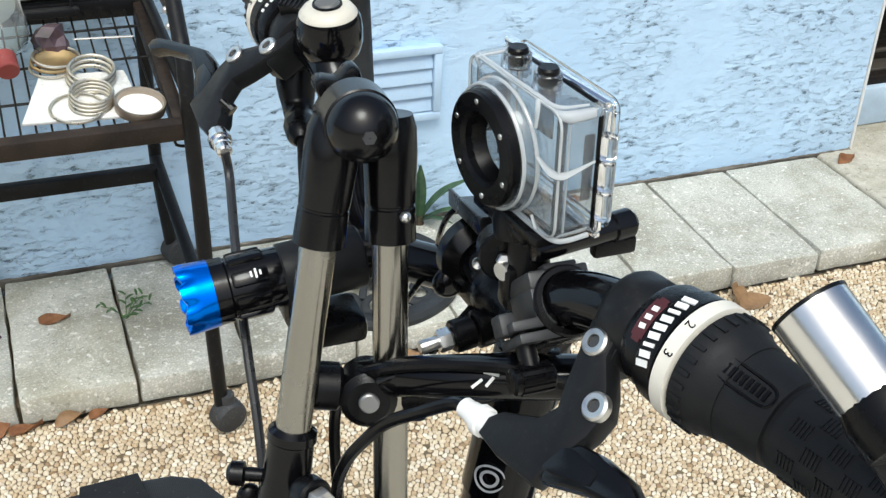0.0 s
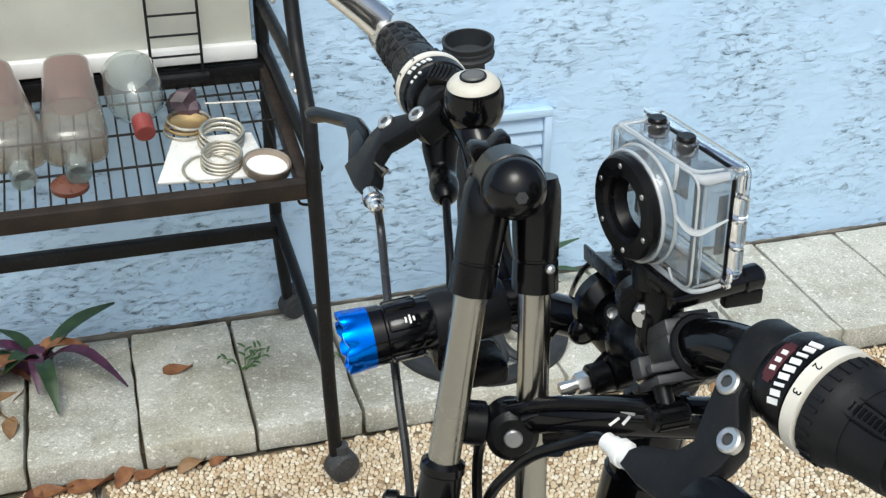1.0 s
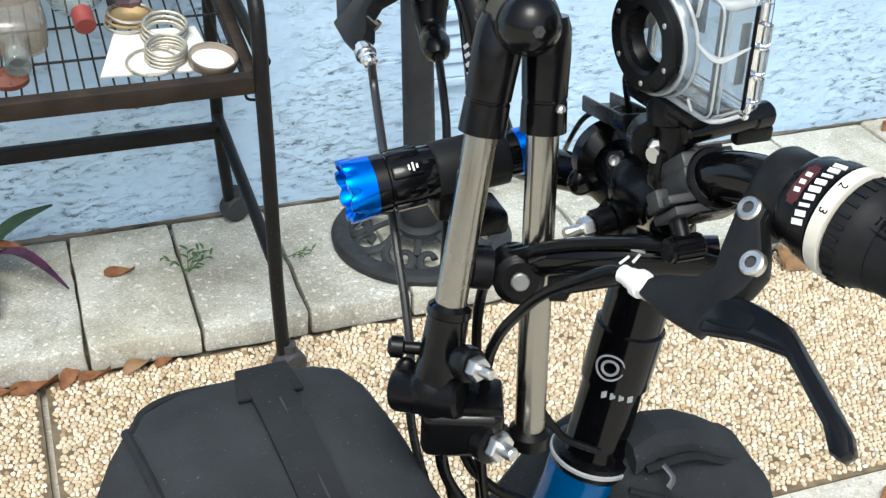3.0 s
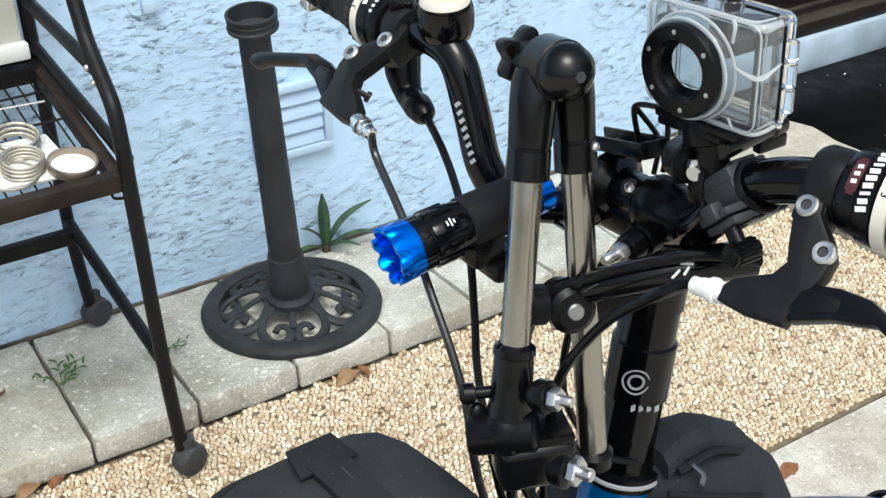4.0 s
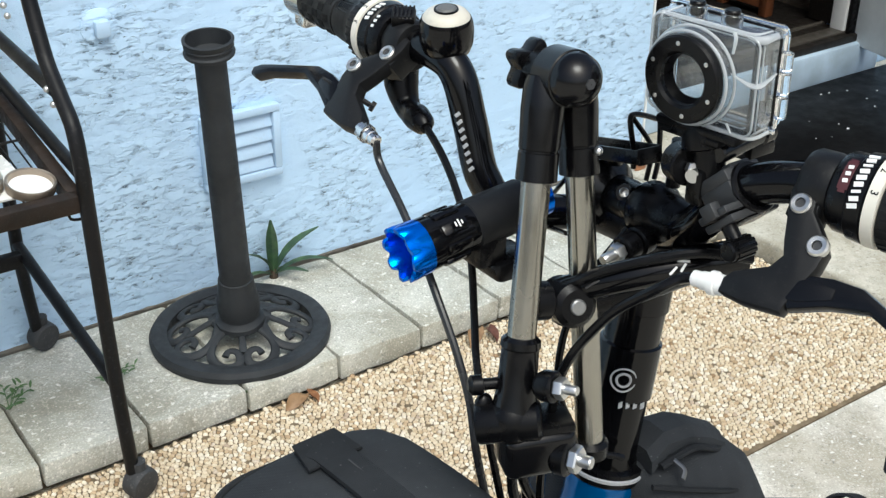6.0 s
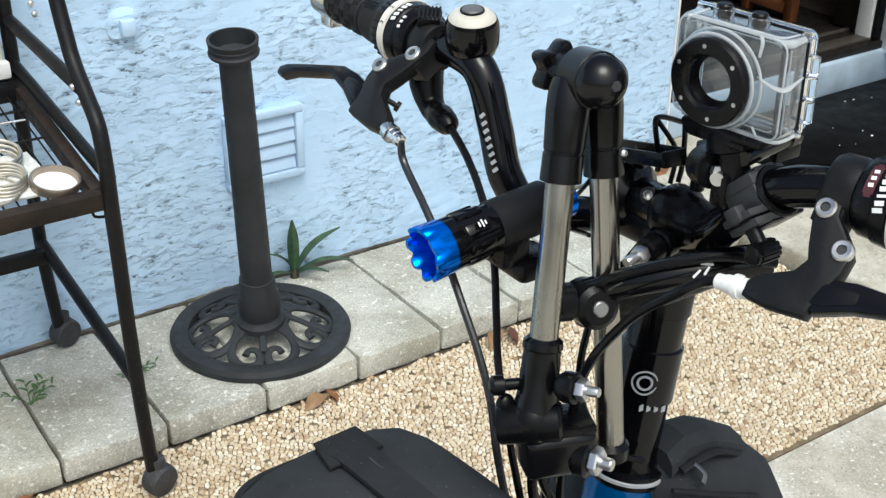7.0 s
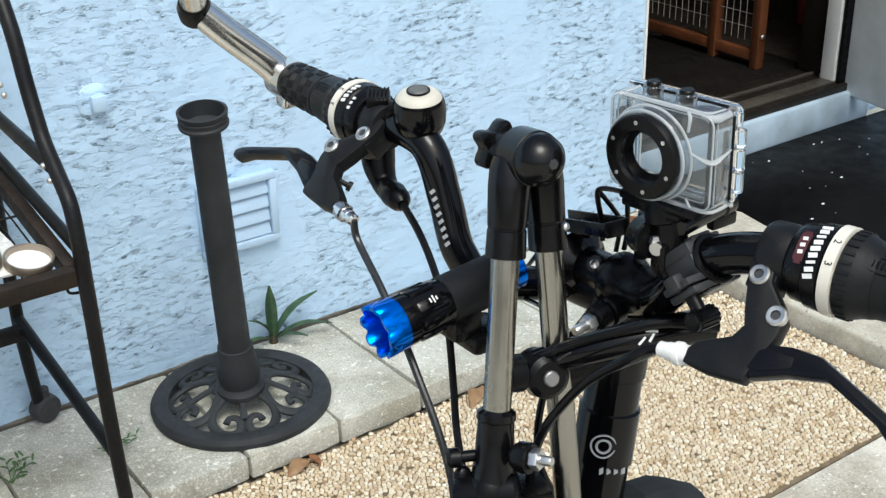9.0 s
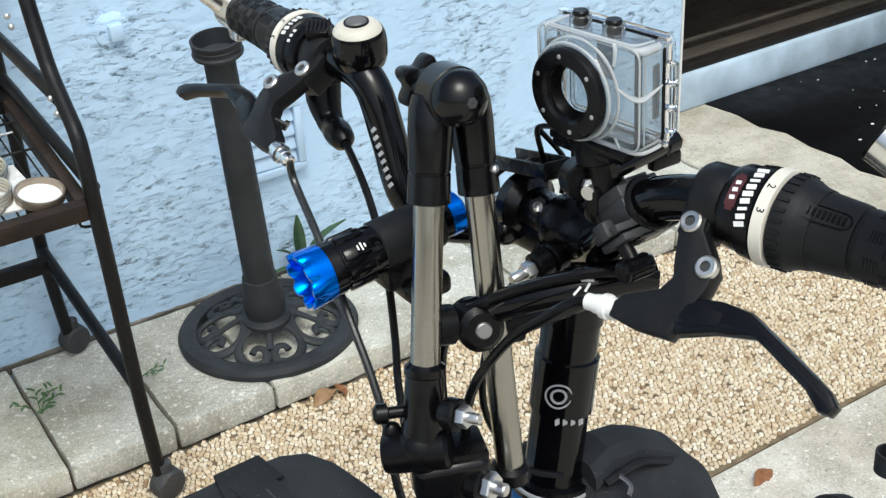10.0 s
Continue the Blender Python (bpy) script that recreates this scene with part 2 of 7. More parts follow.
PLASTIC = worn("black_moulded_plastic", (0.003, 0.003, 0.0035), 0.29, var=0.3, scale=150, bump_amt=0.18, spec=0.2)
SATIN = worn("semi_gloss_black_plastic", (0.003, 0.003, 0.0035), 0.2, var=0.3, scale=150, bump_amt=0.06, spec=0.33)
GLOSS = worn("gloss_black_paint", (0.0025, 0.0025, 0.003), 0.12, var=0.3, bump_amt=0.04, spec=0.3)
LEVER = worn("satin_black_alloy", (0.0080, 0.0083, 0.0090), 0.42, var=0.2, scale=150, bump_amt=0.12, spec=0.22, dust=0.03)
RUBBER = worn("black_grip_rubber", (0.009, 0.0094, 0.0102), 0.5, var=0.25, scale=200, bump_amt=0.25, spec=0.22)
HOSE = worn("black_cable_housing", (0.0045, 0.0045, 0.005), 0.24, var=0.2, bump_amt=0.1, spec=0.2)
CHROME = worn("polished_steel_tube", (0.385, 0.37, 0.325), 0.24, 1.0, var=0.12, scale=40, bump_amt=0.05, dist=0.0002)
SILVER = worn("polished_alloy", (0.78, 0.77, 0.74), 0.22, 1.0, var=0.08, scale=60, bump_amt=0.03, dist=0.0002)
BOLT = worn("zinc_bolt", (0.66, 0.66, 0.65), 0.36, 1.0, var=0.12, scale=200, bump_amt=0.1, dist=0.0002)
DULL_BOLT = worn("dulled_zinc_bolt", (0.60, 0.59, 0.56), 0.38, 1.0, var=0.25, scale=260, bump_amt=0.15, dist=0.0003)
BLUE_ALU = worn("blue_anodised_alloy", (0.0, 0.15, 0.72), 0.2, 0.85, var=0.15, bump_amt=0.05)
BLUE_PAINT = worn("blue_bike_enamel", (0.0, 0.088, 0.27), 0.22, 0.25, var=0.2, bump_amt=0.05)
WHITE_INK = worn("white_print", (0.78, 0.78, 0.76), 0.5, var=0.05)
RED_INK = worn("red_print", (0.055, 0.010, 0.013), 0.5, var=0.2)
CREAM = worn("cream_enamel", (0.70, 0.665, 0.58), 0.35, var=0.08, dust=0.12)
BELL_TOP = worn("worn_cream_enamel", (0.56, 0.53, 0.45), 0.4, var=0.12, scale=110, dust=0.35)
GREY_INK = worn("grey_print", (0.42, 0.43, 0.44), 0.5, var=0.1)
NYLON = fabric_mat("black_nylon_cloth", (0.028, 0.0305, 0.0335))
WEBBING = fabric_mat("black_webbing", (0.019, 0.0205, 0.0225), 1500)
CLEAR = clear_mat("clear_acrylic", (0.91, 0.925, 0.93), 1.7, haze=0.05)
GLASS, _gt, _gb = base_mat("clear_moulded_acrylic", (0.97, 0.98, 0.985), 0.03, 0, 0.5)
_gb.inputs["Transmission Weight"].default_value = 1.0
_gb.inputs["IOR"].default_value = 1.45
bump(_gt, _gb, noise_tex(_gt, coords(_gt), 70, 2), 0.05, 0.0005)
SMOKE = worn("dark_grey_plastic", (0.035, 0.036, 0.038), 0.6, var=0.15)
PAD = clear_mat("smoky_clear_pad", (0.45, 0.46, 0.47), 0.3, 0.12, (0.2, 0.2, 0.2))
# milky white that stands in for sky highlights along clear edges
EDGE = clear_mat("glint_white_acrylic_edge", (0.93, 0.95, 0.96), 2.2, 0.62)
BOTTLE = clear_mat("dusty_bottle_glass", (0.84, 0.885, 0.86), 1.4, 0.13)
DREGS = clear_mat("red_brown_dregs", (0.75, 0.46, 0.38), 0.2, 0.55, (0.40, 0.155, 0.115))
AMBER = clear_mat("amber_film", (0.88, 0.79, 0.70), 0.2, 0.12, (0.45, 0.34, 0.24))
DROUGHT = leaf_mat("dead_leaf", (0.13, 0.048, 0.018), (0.27, 0.125, 0.05), 0.65)
AGAVE = leaf_mat("agave_leaf", (0.02, 0.045, 0.028), (0.055, 0.11, 0.045))
BROMELIAD = leaf_mat("strap_leaf", (0.008, 0.024, 0.010), (0.03, 0.065, 0.02))
PURPLE = leaf_mat("purple_leaf", (0.03, 0.009, 0.026), (0.085, 0.022, 0.06))
WEED = leaf_mat("weed_leaf", (0.03, 0.075, 0.02), (0.085, 0.16, 0.045))


# ---------------------------------------------------------------- mesh helpers
def vec(p):
    return p if isinstance(p, Vector) else Vector(p)


def frame_z(axis, hint=(0, 0, 1)):
    """Columns x, y, z with z along axis."""
    z = vec(axis).normalized()
    h = vec(hint)
    if abs(z.dot(h.normalized())) > 0.97:
        h = Vector((1, 0, 0)) if abs(z.x) < 0.9 else Vector((0, 1, 0))
    x = h.cross(z).normalized()
    y = z.cross(x)
    return Matrix((x, y, z)).transposed()


def lathe(p0, p1, prof, n=24, hint=(0, 0, 1)):
    """Turned form about the line from p0 to p1; prof holds (metres along, radius)."""
    bm = bmesh.new()
    p0 = vec(p0)
    m = frame_z(vec(p1) - p0, hint)
    rings = []
    for h, r in prof:
        c = p0 + m @ Vector((0, 0, h))
        if r <= 1e-6:
            rings.append([bm.verts.new(c)])
        else:
            rings.append([bm.verts.new(c + m @ Vector((r * math.cos(a * math.tau / n), r * math.sin(a * math.tau / n), 0))) for a in range(n)])
    for a, b in zip(rings, rings[1:]):
        for i in range(n):
            j = (i + 1) % n
            if len(a) == 1 and len(b) == 1:
                continue
            if len(a) == 1:
                bm.faces.new((a[0], b[i], b[j]))
            elif len(b) == 1:
                bm.faces.new((a[i], b[0], a[j]))
            else:
                bm.faces.new((a[i], b[i], b[j], a[j]))
    for ring, flip in ((rings[0], False), (rings[-1], True)):
        if len(ring) > 1:
            bm.faces.new(ring if not flip else ring[::-1])
    bmesh.ops.recalc_face_normals(bm, faces=bm.faces)
    return bm


def drawn_tube(p0, p1, r, seed, n=96):
    """A steel tube with the faint lengthwise flats that drawing leaves."""
    p0, p1 = vec(p0), vec(p1)
    m = frame_z(p1 - p0)
    rng = random.Random(seed)
    waves = [(rng.randint(5, 7), 0.0055), (rng.randint(9, 11), 0.0050), (rng.randint(15, 18), 0.0035)]
    waves = [(f, h, rng.uniform(0, math.tau)) for f, h in waves]
    bm = bmesh.new()
    rings = []
    for c in (p0, p0.lerp(p1, 0.5), p1):
        ring = []
        for i in range(n):
            a = i * math.tau / n
            q = r * (1 + sum(h * math.sin(f * a + w) for f, h, w in waves))
            ring.append(bm.verts.new(c + m @ Vector((q * math.cos(a), q * math.sin(a), 0))))
        rings.append(ring)
    for a, b in zip(rings, rings[1:]):
        for i in range(n):
            j = (i + 1) % n
            bm.faces.new((a[i], b[i], b[j], a[j]))
    bm.faces.new(rings[0])
    bm.faces.new(rings[-1][::-1])
    bmesh.ops.recalc_face_normals(bm, faces=bm.faces)
    return bm


def ring_lathe(p0, p1, prof, n=32, hint=(0, 0, 1)):
    """As lathe, but the profile closes on itself (rings, tubes with bore)."""
    bm = bmesh.new()
    p0 = vec(p0)
    m = frame_z(vec(p1) - p0, hint)
    rows = [[bm.verts.new(p0 + m @ Vector((r * math.cos(a * math.tau / n), r * math.sin(a * math.tau / n), h))) for a in range(n)] for h, r in prof]
    for k in range(len(rows)):
        a, b = rows[k], rows[(k + 1) % len(rows)]
        for i in range(n):
            j = (i + 1) % n
            bm.faces.new((a[i], b[i], b[j], a[j]))
    bmesh.ops.recalc_face_normals(bm, faces=bm.faces)
    return bm


def smooth_path(pts, res):
    pts = [vec(p) for p in pts]
    if len(pts) < 3 or res < 2:
        return pts
    out = []
    ext = [2 * pts[0] - pts[1]] + pts + [2 * pts[-1] - pts[-2]]
    for k in range(1, len(ext) - 2):
        a, b, c, d = ext[k - 1:k + 3]
        for i in range(res):
            t = i / res
            out.append(0.5 * (2 * b + (c - a) * t + (2 * a - 5 * b + 4 * c - d) * t * t + (3 * b - a - 3 * c + d) * t ** 3))
    return out + [pts[-1]]


def tube(pts, r, n=12, res=8, flat=1.0, hint=(0, 0, 1)):
    """A round (or flattened) rod along a smooth path; r: one radius or one per point."""
    path = smooth_path(pts, res)
    count = len(path)
    if isinstance(r, (int, float)):
        rad = [r] * count
    else:
        rad = [float(x) for x in np.interp(np.linspace(0, 1, count), np.linspace(0, 1, len(r)), r)]
    bm = bmesh.new()
    rings = []
    m = None
    for i, p in enumerate(path):
        d = (path[min(i + 1, count - 1)] - path[max(i - 1, 0)]).normalized()
        if m is None:
            m = frame_z(d, hint)
        else:
            q = (m @ Vector((0, 0, 1))).rotation_difference(d)
            m = q.to_matrix() @ m
        rings.append([bm.verts.new(p + m @ Vector((rad[i] * math.cos(a * math.tau / n), rad[i] * flat * math.sin(a * math.tau / n), 0))) for a in range(n)])
    for a, b in zip(rings, rings[1:]):
        for i in range(n):
            j = (i + 1) % n
            bm.faces.new((a[i], b[i], b[j], a[j]))
    bm.faces.new(rings[0])
    bm.faces.new(rings[-1][::-1])
    bmesh.ops.recalc_face_normals(bm, faces=bm.faces)
    return bm


def box(c, size, rot=None, bevel=0.0015, seg=2):
    bm = bmesh.new()
    bmesh.ops.create_cube(bm, size=1.0)
    bmesh.ops.scale(bm, vec=size, verts=bm.verts)
    if bevel:
        bmesh.ops.bevel(bm, geom=list(bm.edges), offset=min(bevel, min(size) * 0.45), segments=seg, affect="EDGES", profile=0.5)
    if rot is not None:
        bm.transform(rot.to_4x4())
    bm.transform(Matrix.Translation(vec(c)))
    return bm


def plate(poly, o, eu, ev, h0, h1, bevel=0.0015, seg=2):
    """A flat outline (u, v) at o, thick from h0 to h1 along eu x ev."""
    o, eu, ev = vec(o), vec(eu).normalized(), vec(ev).normalized()
    n = eu.cross(ev).normalized()
    bm = bmesh.new()
    lo = [bm.verts.new(o + eu * u + ev * v + n * h0) for u, v in poly]
    hi = [bm.verts.new(o + eu * u + ev * v + n * h1) for u, v in poly]
    k = len(poly)
    f0, f1 = bm.faces.new(lo[::-1]), bm.faces.new(hi)
    for i in range(k):
        j = (i + 1) % k
        bm.faces.new((lo[i], lo[j], hi[j], hi[i]))
    bmesh.ops.recalc_face_normals(bm, faces=bm.faces)
    if bevel:
        bmesh.ops.bevel(bm, geom=list(f0.edges) + list(f1.edges), offset=bevel, segments=seg, affect="EDGES", profile=0.5)
    return bm


def ball(c, r, scale=(1, 1, 1), rot=None, u=20, v=14):
    bm = bmesh.new()
    bmesh.ops.create_uvsphere(bm, u_segments=u, v_segments=v, radius=r)
    bmesh.ops.scale(bm, vec=scale, verts=bm.verts)
    if rot is not None:
        bm.transform(rot.to_4x4())
    bm.transform(Matrix.Translation(vec(c)))
    return bm


def joined(*bms):
    out = bmesh.new()
    for b in bms:
        me = bpy.data.meshes.new("tmp")
        b.to_mesh(me)
        out.from_mesh(me)
        bpy.data.meshes.remove(me)
        b.free()
    return out


def to_mesh(name, bm, material, sharp=32):
    bm.normal_update()
    lim = radians(sharp)
    for e in bm.edges:
        if len(e.link_faces) == 2 and e.calc_face_angle(0) > lim:
            e.smooth = False
    for f in bm.faces:
        f.smooth = True
    me = bpy.data.meshes.new(name)
    bm.to_mesh(me)
    bm.free()
    me.materials.append(material)
    return me


def world_loc(ob):
    p = Vector(ob.location)
    while ob.parent:
        ob = ob.parent
        p += ob.location
    return p


def centre_of(bm):
    lo = [min(v.co[k] for v in bm.verts) for k in range(3)]
    hi = [max(v.co[k] for v in bm.verts) for k in range(3)]
    return Vector([(a + b) / 2 for a, b in zip(lo, hi)])


def part(name, bm, material, parent, label=""):
    c = centre_of(bm)
    bm.transform(Matrix.Translation(-c))
    ob = new(name, to_mesh(name, bm, material))
    ob.parent = parent
    ob.location = c - world_loc(parent)
    if label:
        tagged(ob, label)
    return ob


def thing(name, at, label, category, group="", kind=""):
    ob = new(name)
    ob.empty_display_size = 0.05
    ob.location = at
    return tagged(ob, label, category, group, kind)


def solid(name, bm, material, label, category, group="", kind=""):
    c = centre_of(bm)
    bm.transform(Matrix.Translation(-c))
    ob = new(name, to_mesh(name, bm, material))
    ob.location = c
    return tagged(ob, label, category, group, kind)


def lettering(name, text, size, o, eu, ev, material, parent, shear=0.0, depth=0.0003, label=""):
    """Raised print, centred at o, running along eu with its top towards ev."""
    cu = bpy.data.curves.new(name, "FONT")
    cu.body, cu.size, cu.align_x, cu.align_y, cu.extrude, cu.shear = text, size, "CENTER", "CENTER", depth, shear
    cu.resolution_u = 2
    tmp = bpy.data.objects.new(name, cu)
    scene.collection.objects.link(tmp)
    me = bpy.data.meshes.new_from_object(tmp.evaluated_get(bpy.context.evaluated_depsgraph_get()))
    bpy.data.objects.remove(tmp)
    eu, ev = vec(eu).normalized(), vec(ev)
    n = eu.cross(ev).normalized()
    ev = n.cross(eu)
    m = Matrix((eu, ev, n)).transposed().to_4x4()
    me.transform(m)
    me.materials.append(material)
    ob = new(name, me)
    ob.parent = parent
    ob.location = vec(o) - world_loc(parent)
    if label:
        tagged(ob, label)
    return ob


# ---------------------------------------------------------------- ground and wall
solid("ground", box((0, -6, -0.13), (80, 80, 0.2), bevel=0), PATH_CONC, "weathered pale concrete ground around the patio", "ground", kind="structure")
solid("pavement_concrete", box((0.2, -2.665, -0.016), (8, 4.0, 0.03), bevel=0.002), PATH_CONC, "pale rough concrete path beside the pebble panel", "pavement", kind="structure")
gravel_l = solid("pavement_pebble_left", box((-1.657, -0.332, -0.02), (1.886, 0.655, 0.03), bevel=0.002), GROUT, "exposed aggregate panel of tan pebbles in mortar", "pavement", kind="structure")
gravel_r = solid("pavement_pebble_right", box((0.322, -0.332, -0.02), (2.05, 0.655, 0.03), bevel=0.002), GROUT, "exposed aggregate panel of tan pebbles in mortar", "pavement", kind="structure")


def chip_stones(x0, x1, y0, y1, seed, step=0.0102, sides=9):
    """Flat broken stones that fill a field with narrow joints: plan centres and, stone by stone, vertices."""
    rng = np.random.default_rng(seed)
    gx, gy = np.meshgrid(np.arange(x0, x1, step), np.arange(y0, y1, step * 0.87))
    gx = gx + (np.arange(gx.shape[0]) % 2)[:, None] * step / 2
    gx = gx + rng.normal(0, step * 0.23, gx.shape)
    gy = gy + rng.normal(0, step * 0.23, gy.shape)
    rows, cols = gx.shape
    px, py = np.pad(gx, 2, constant_values=99.0), np.pad(gy, 2, constant_values=99.0)
    ang = rng.random((rows, cols, 1)) * math.tau + np.arange(sides) * math.tau / sides + rng.normal(0, 0.10, (rows, cols, sides))
    ca, sa = np.cos(ang), np.sin(ang)
    reach = np.full((rows, cols, sides), step * 0.95)
    for i in range(5):
        for j in range(5):
            if (i, j) == (2, 2):
                continue
            dx, dy = px[i:i + rows, j:j + cols] - gx, py[i:i + rows, j:j + cols] - gy
            d = np.hypot(dx, dy)
            along = (ca * dx[..., None] + sa * dy[..., None]) / d[..., None]
            reach = np.minimum(reach, np.where(along > 0.05, d[..., None] / 2 / np.maximum(along, 0.05), 9.0))
    keep = (rng.random((rows, cols)) > 0.02) & (gx > x0 + 0.004) & (gx < x1 - 0.004) & (gy > y0 + 0.004) & (gy < y1 - 0.004)
    reach = (reach * rng.uniform(0.86, 0.98, (rows, cols, 1)) - 0.00032)[keep]
    ca, sa, cx, cy = ca[keep], sa[keep], gx[keep], gy[keep]
    k = len(cx)
    top = rng.normal(-0.0020, 0.0005, k)
    tx, ty = rng.normal(0, 0.10, k), rng.normal(0, 0.10, k)
    verts = []
    for scale, drop in ((0.99, 0.0050), (0.96, 0.0012), (0.80, 0.0001)):
        x, y = ca * reach * scale, sa * reach * scale
        z = top[:, None] - drop + x * tx[:, None] + y * ty[:, None]
        verts.append(np.stack([x, y, z], -1))
    verts.append(np.stack([np.zeros(k), np.zeros(k), top], -1)[:, None])
    return np.stack([cx, cy], 1), np.concatenate(verts, 1)


CHIP_FACES = [(r * 9 + i, r * 9 + (i + 1) % 9, (r + 1) * 9 + (i + 1) % 9, (r + 1) * 9 + i) for r in range(2) for i in range(9)] + [(18 + i, 18 + (i + 1) % 9, 27) for i in range(9)]
LAID = []


def pebbles(name, parent, x0, x1, y0, y1, seed, hole=None):
    """Thousands of half-sunk flat stones in one mesh; those inside hole are laid singly later."""
    c, v = chip_stones(x0, x1, y0, y1, seed)
    if hole:
        inside = (c[:, 0] > hole[0]) & (c[:, 0] < hole[1]) & (c[:, 1] > hole[2]) & (c[:, 1] < hole[3])
        LAID.extend(zip(c[inside], v[inside]))
        c, v = c[~inside], v[~inside]
    k, n = v.shape[:2]
    v = v + np.concatenate([c, np.zeros((k, 1))], 1)[:, None]
    base = np.arange(k)[:, None, None] * n
    quads = (np.array([f for f in CHIP_FACES if len(f) == 4])[None] + base).reshape(-1, 4)
    tris = (np.array([f for f in CHIP_FACES if len(f) == 3])[None] + base).reshape(-1, 3)
    me = bpy.data.meshes.new(name)
    me.from_pydata(v.reshape(-1, 3).tolist(), [], quads.tolist() + tris.tolist())
    me.polygons.foreach_set("use_smooth", np.ones(len(me.polygons), dtype=bool))
    me.materials.append(PEBBLE)
    ob = new(name, me)
    ob.parent = parent
    ob.location = -Vector(parent.location)
    tagged(ob, "tan and cream pebbles set in mortar", kind="stuff")
    return ob


HOLE = (-0.02, 0.16, -0.43, -0.28)
pebbles("pebble_bed", gravel_r, -0.698, 1.345, -0.655, -0.004, 6, hole=HOLE)
pebbles("pebble_bed", gravel_l, -2.596, -0.718, -0.655, -0.004, 5)

# kerb slabs along the wall, each laid a little differently
bed = solid("slab_bed", box((-0.468, 0.222, -0.012), (3.62, 0.375, 0.05), bevel=0.002), GROUT, "dark mortar and soil under the kerb slabs", "slab bed", kind="structure")
joints = [-2.28, -2.07, -1.86, -1.655, -1.447, -1.24, -1.035, -0.826, -0.621, -0.414, -0.207, 0.0, 0.208, 0.415, 0.63, 0.845, 1.065, 1.333]
rs = random.Random(4)
for a, b in zip(joints, joints[1:]):
    w = b - a - rs.uniform(0.004, 0.008)
    bm = bmesh.new()
    bmesh.ops.create_cube(bm, size=1.0)
    depth = 0.397
    bmesh.ops.scale(bm, vec=(w, depth, 0.055), verts=bm.verts)
    bmesh.ops.bevel(bm, geom=list(bm.edges), offset=0.006, segments=2, affect="EDGES", profile=0.6)
    bmesh.ops.subdivide_edges(bm, edges=[e for e in bm.edges if e.calc_length() > 0.1], cuts=9, use_grid_fill=True)
    for v in bm.verts:
        s = 1.0 if abs(v.co.y + depth / 2) < 0.02 or abs(abs(v.co.x) - w / 2) < 0.012 else 0.35
        q = Vector((v.co.x + a * 7, v.co.y, v.co.z)) * 24
        v.co += Vector((noise.noise(q), noise.noise(q + Vector((9, 0, 0))), noise.noise(q + Vector((0, 9, 0))))) * 0.0035 * s
    bm.transform(Matrix.Translation(((a + b) / 2, 0.1995 + rs.uniform(-0.004, 0.003), 0.0235 + rs.uniform(-0.003, 0.003))) @ pose(0, 0, 0, rs.uniform(-0.4, 0.4), rs.uniform(-0.5, 0.5), rs.uniform(-0.5, 0.5)))
    part("slab", bm, SLAB, bed)

def soil_shade_strip(x0, x1):
    bm = bmesh.new()
    rows = []
    n = 520
    for k in range(n):
        x = x0 + (x1 - x0) * k / (n - 1)
        w = 0.003 + 0.016 * max(0.0, noise.noise(Vector((x * 5, 0, 0)))) + 0.005 * noise.noise(Vector((x * 45, 3, 0)))
        w = max(w, 0.002)
        h = 0.0495 + w * 0.45
        rows.append([bm.verts.new(p) for p in ((x, 0.412, h + 0.002), (x, 0.409 - w * 0.4, h + 0.001 * noise.noise(Vector((x * 90, 0, 4)))), (x, 0.409 - w, 0.0505), (x, 0.409 - w, 0.03), (x, 0.412, 0.03))])
    for a, b in zip(rows, rows[1:]):
        for i in range(5):
            j = (i + 1) % 5
            bm.faces.new((a[i], a[j], b[j], b[i]))
    bm.faces.new(rows[0][::-1])
    bm.faces.new(rows[-1])
    bmesh.ops.recalc_face_normals(bm, faces=bm.faces)
    return bm


# soil strip whose grey also stands in for the shadow at the wall foot
solid("soil_shade_strip", soil_shade_strip(-2.28, 1.449), worn("soil_and_shade_grey", (0.14, 0.128, 0.108), 0.9, var=0.6, scale=90, bump_amt=0.8, dist=0.002, spec=0.15), "soil crumbs and painted shade along the foot of the wall", "soil", kind="stuff")
landing = solid("landing", box((2.85, -0.72, 0.0), (3.0, 2.56, 0.1), bevel=0.012, seg=3), LANDING, "pale worn concrete landing slab before the door", "landing", kind="structure")
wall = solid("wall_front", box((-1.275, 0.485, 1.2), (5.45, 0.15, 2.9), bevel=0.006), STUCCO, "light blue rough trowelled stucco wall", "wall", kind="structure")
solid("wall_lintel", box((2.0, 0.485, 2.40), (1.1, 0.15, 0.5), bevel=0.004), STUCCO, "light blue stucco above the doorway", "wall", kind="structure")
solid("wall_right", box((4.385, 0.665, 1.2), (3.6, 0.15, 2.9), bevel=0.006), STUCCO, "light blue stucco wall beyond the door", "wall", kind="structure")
solid("trim_corner", box((1.4535, 0.478, 1.2), (0.007, 0.14, 2.85), bevel=0.002), WHITE_PLASTIC, "white corner bead on the wall end", "trim", kind="structure")
solid("step_plinth", box((2.05, 0.612, 0.105), (1.2, 0.20, 0.11), bevel=0.010), worn("stained_blue_paint", (0.38, 0.48, 0.58), 0.85, var=0.25, scale=50, dust=0.3), "blue painted plinth under the door sill", "plinth", kind="structure")
DARKWOOD = worn("dark_sill_wood", (0.010, 0.008, 0.0065), 0.5, var=0.4, dust=0.1, spec=0.25)
SILL = worn("pale_sill_metal", (0.075, 0.066, 0.055), 0.45, 0.3, var=0.2, dust=0.15)
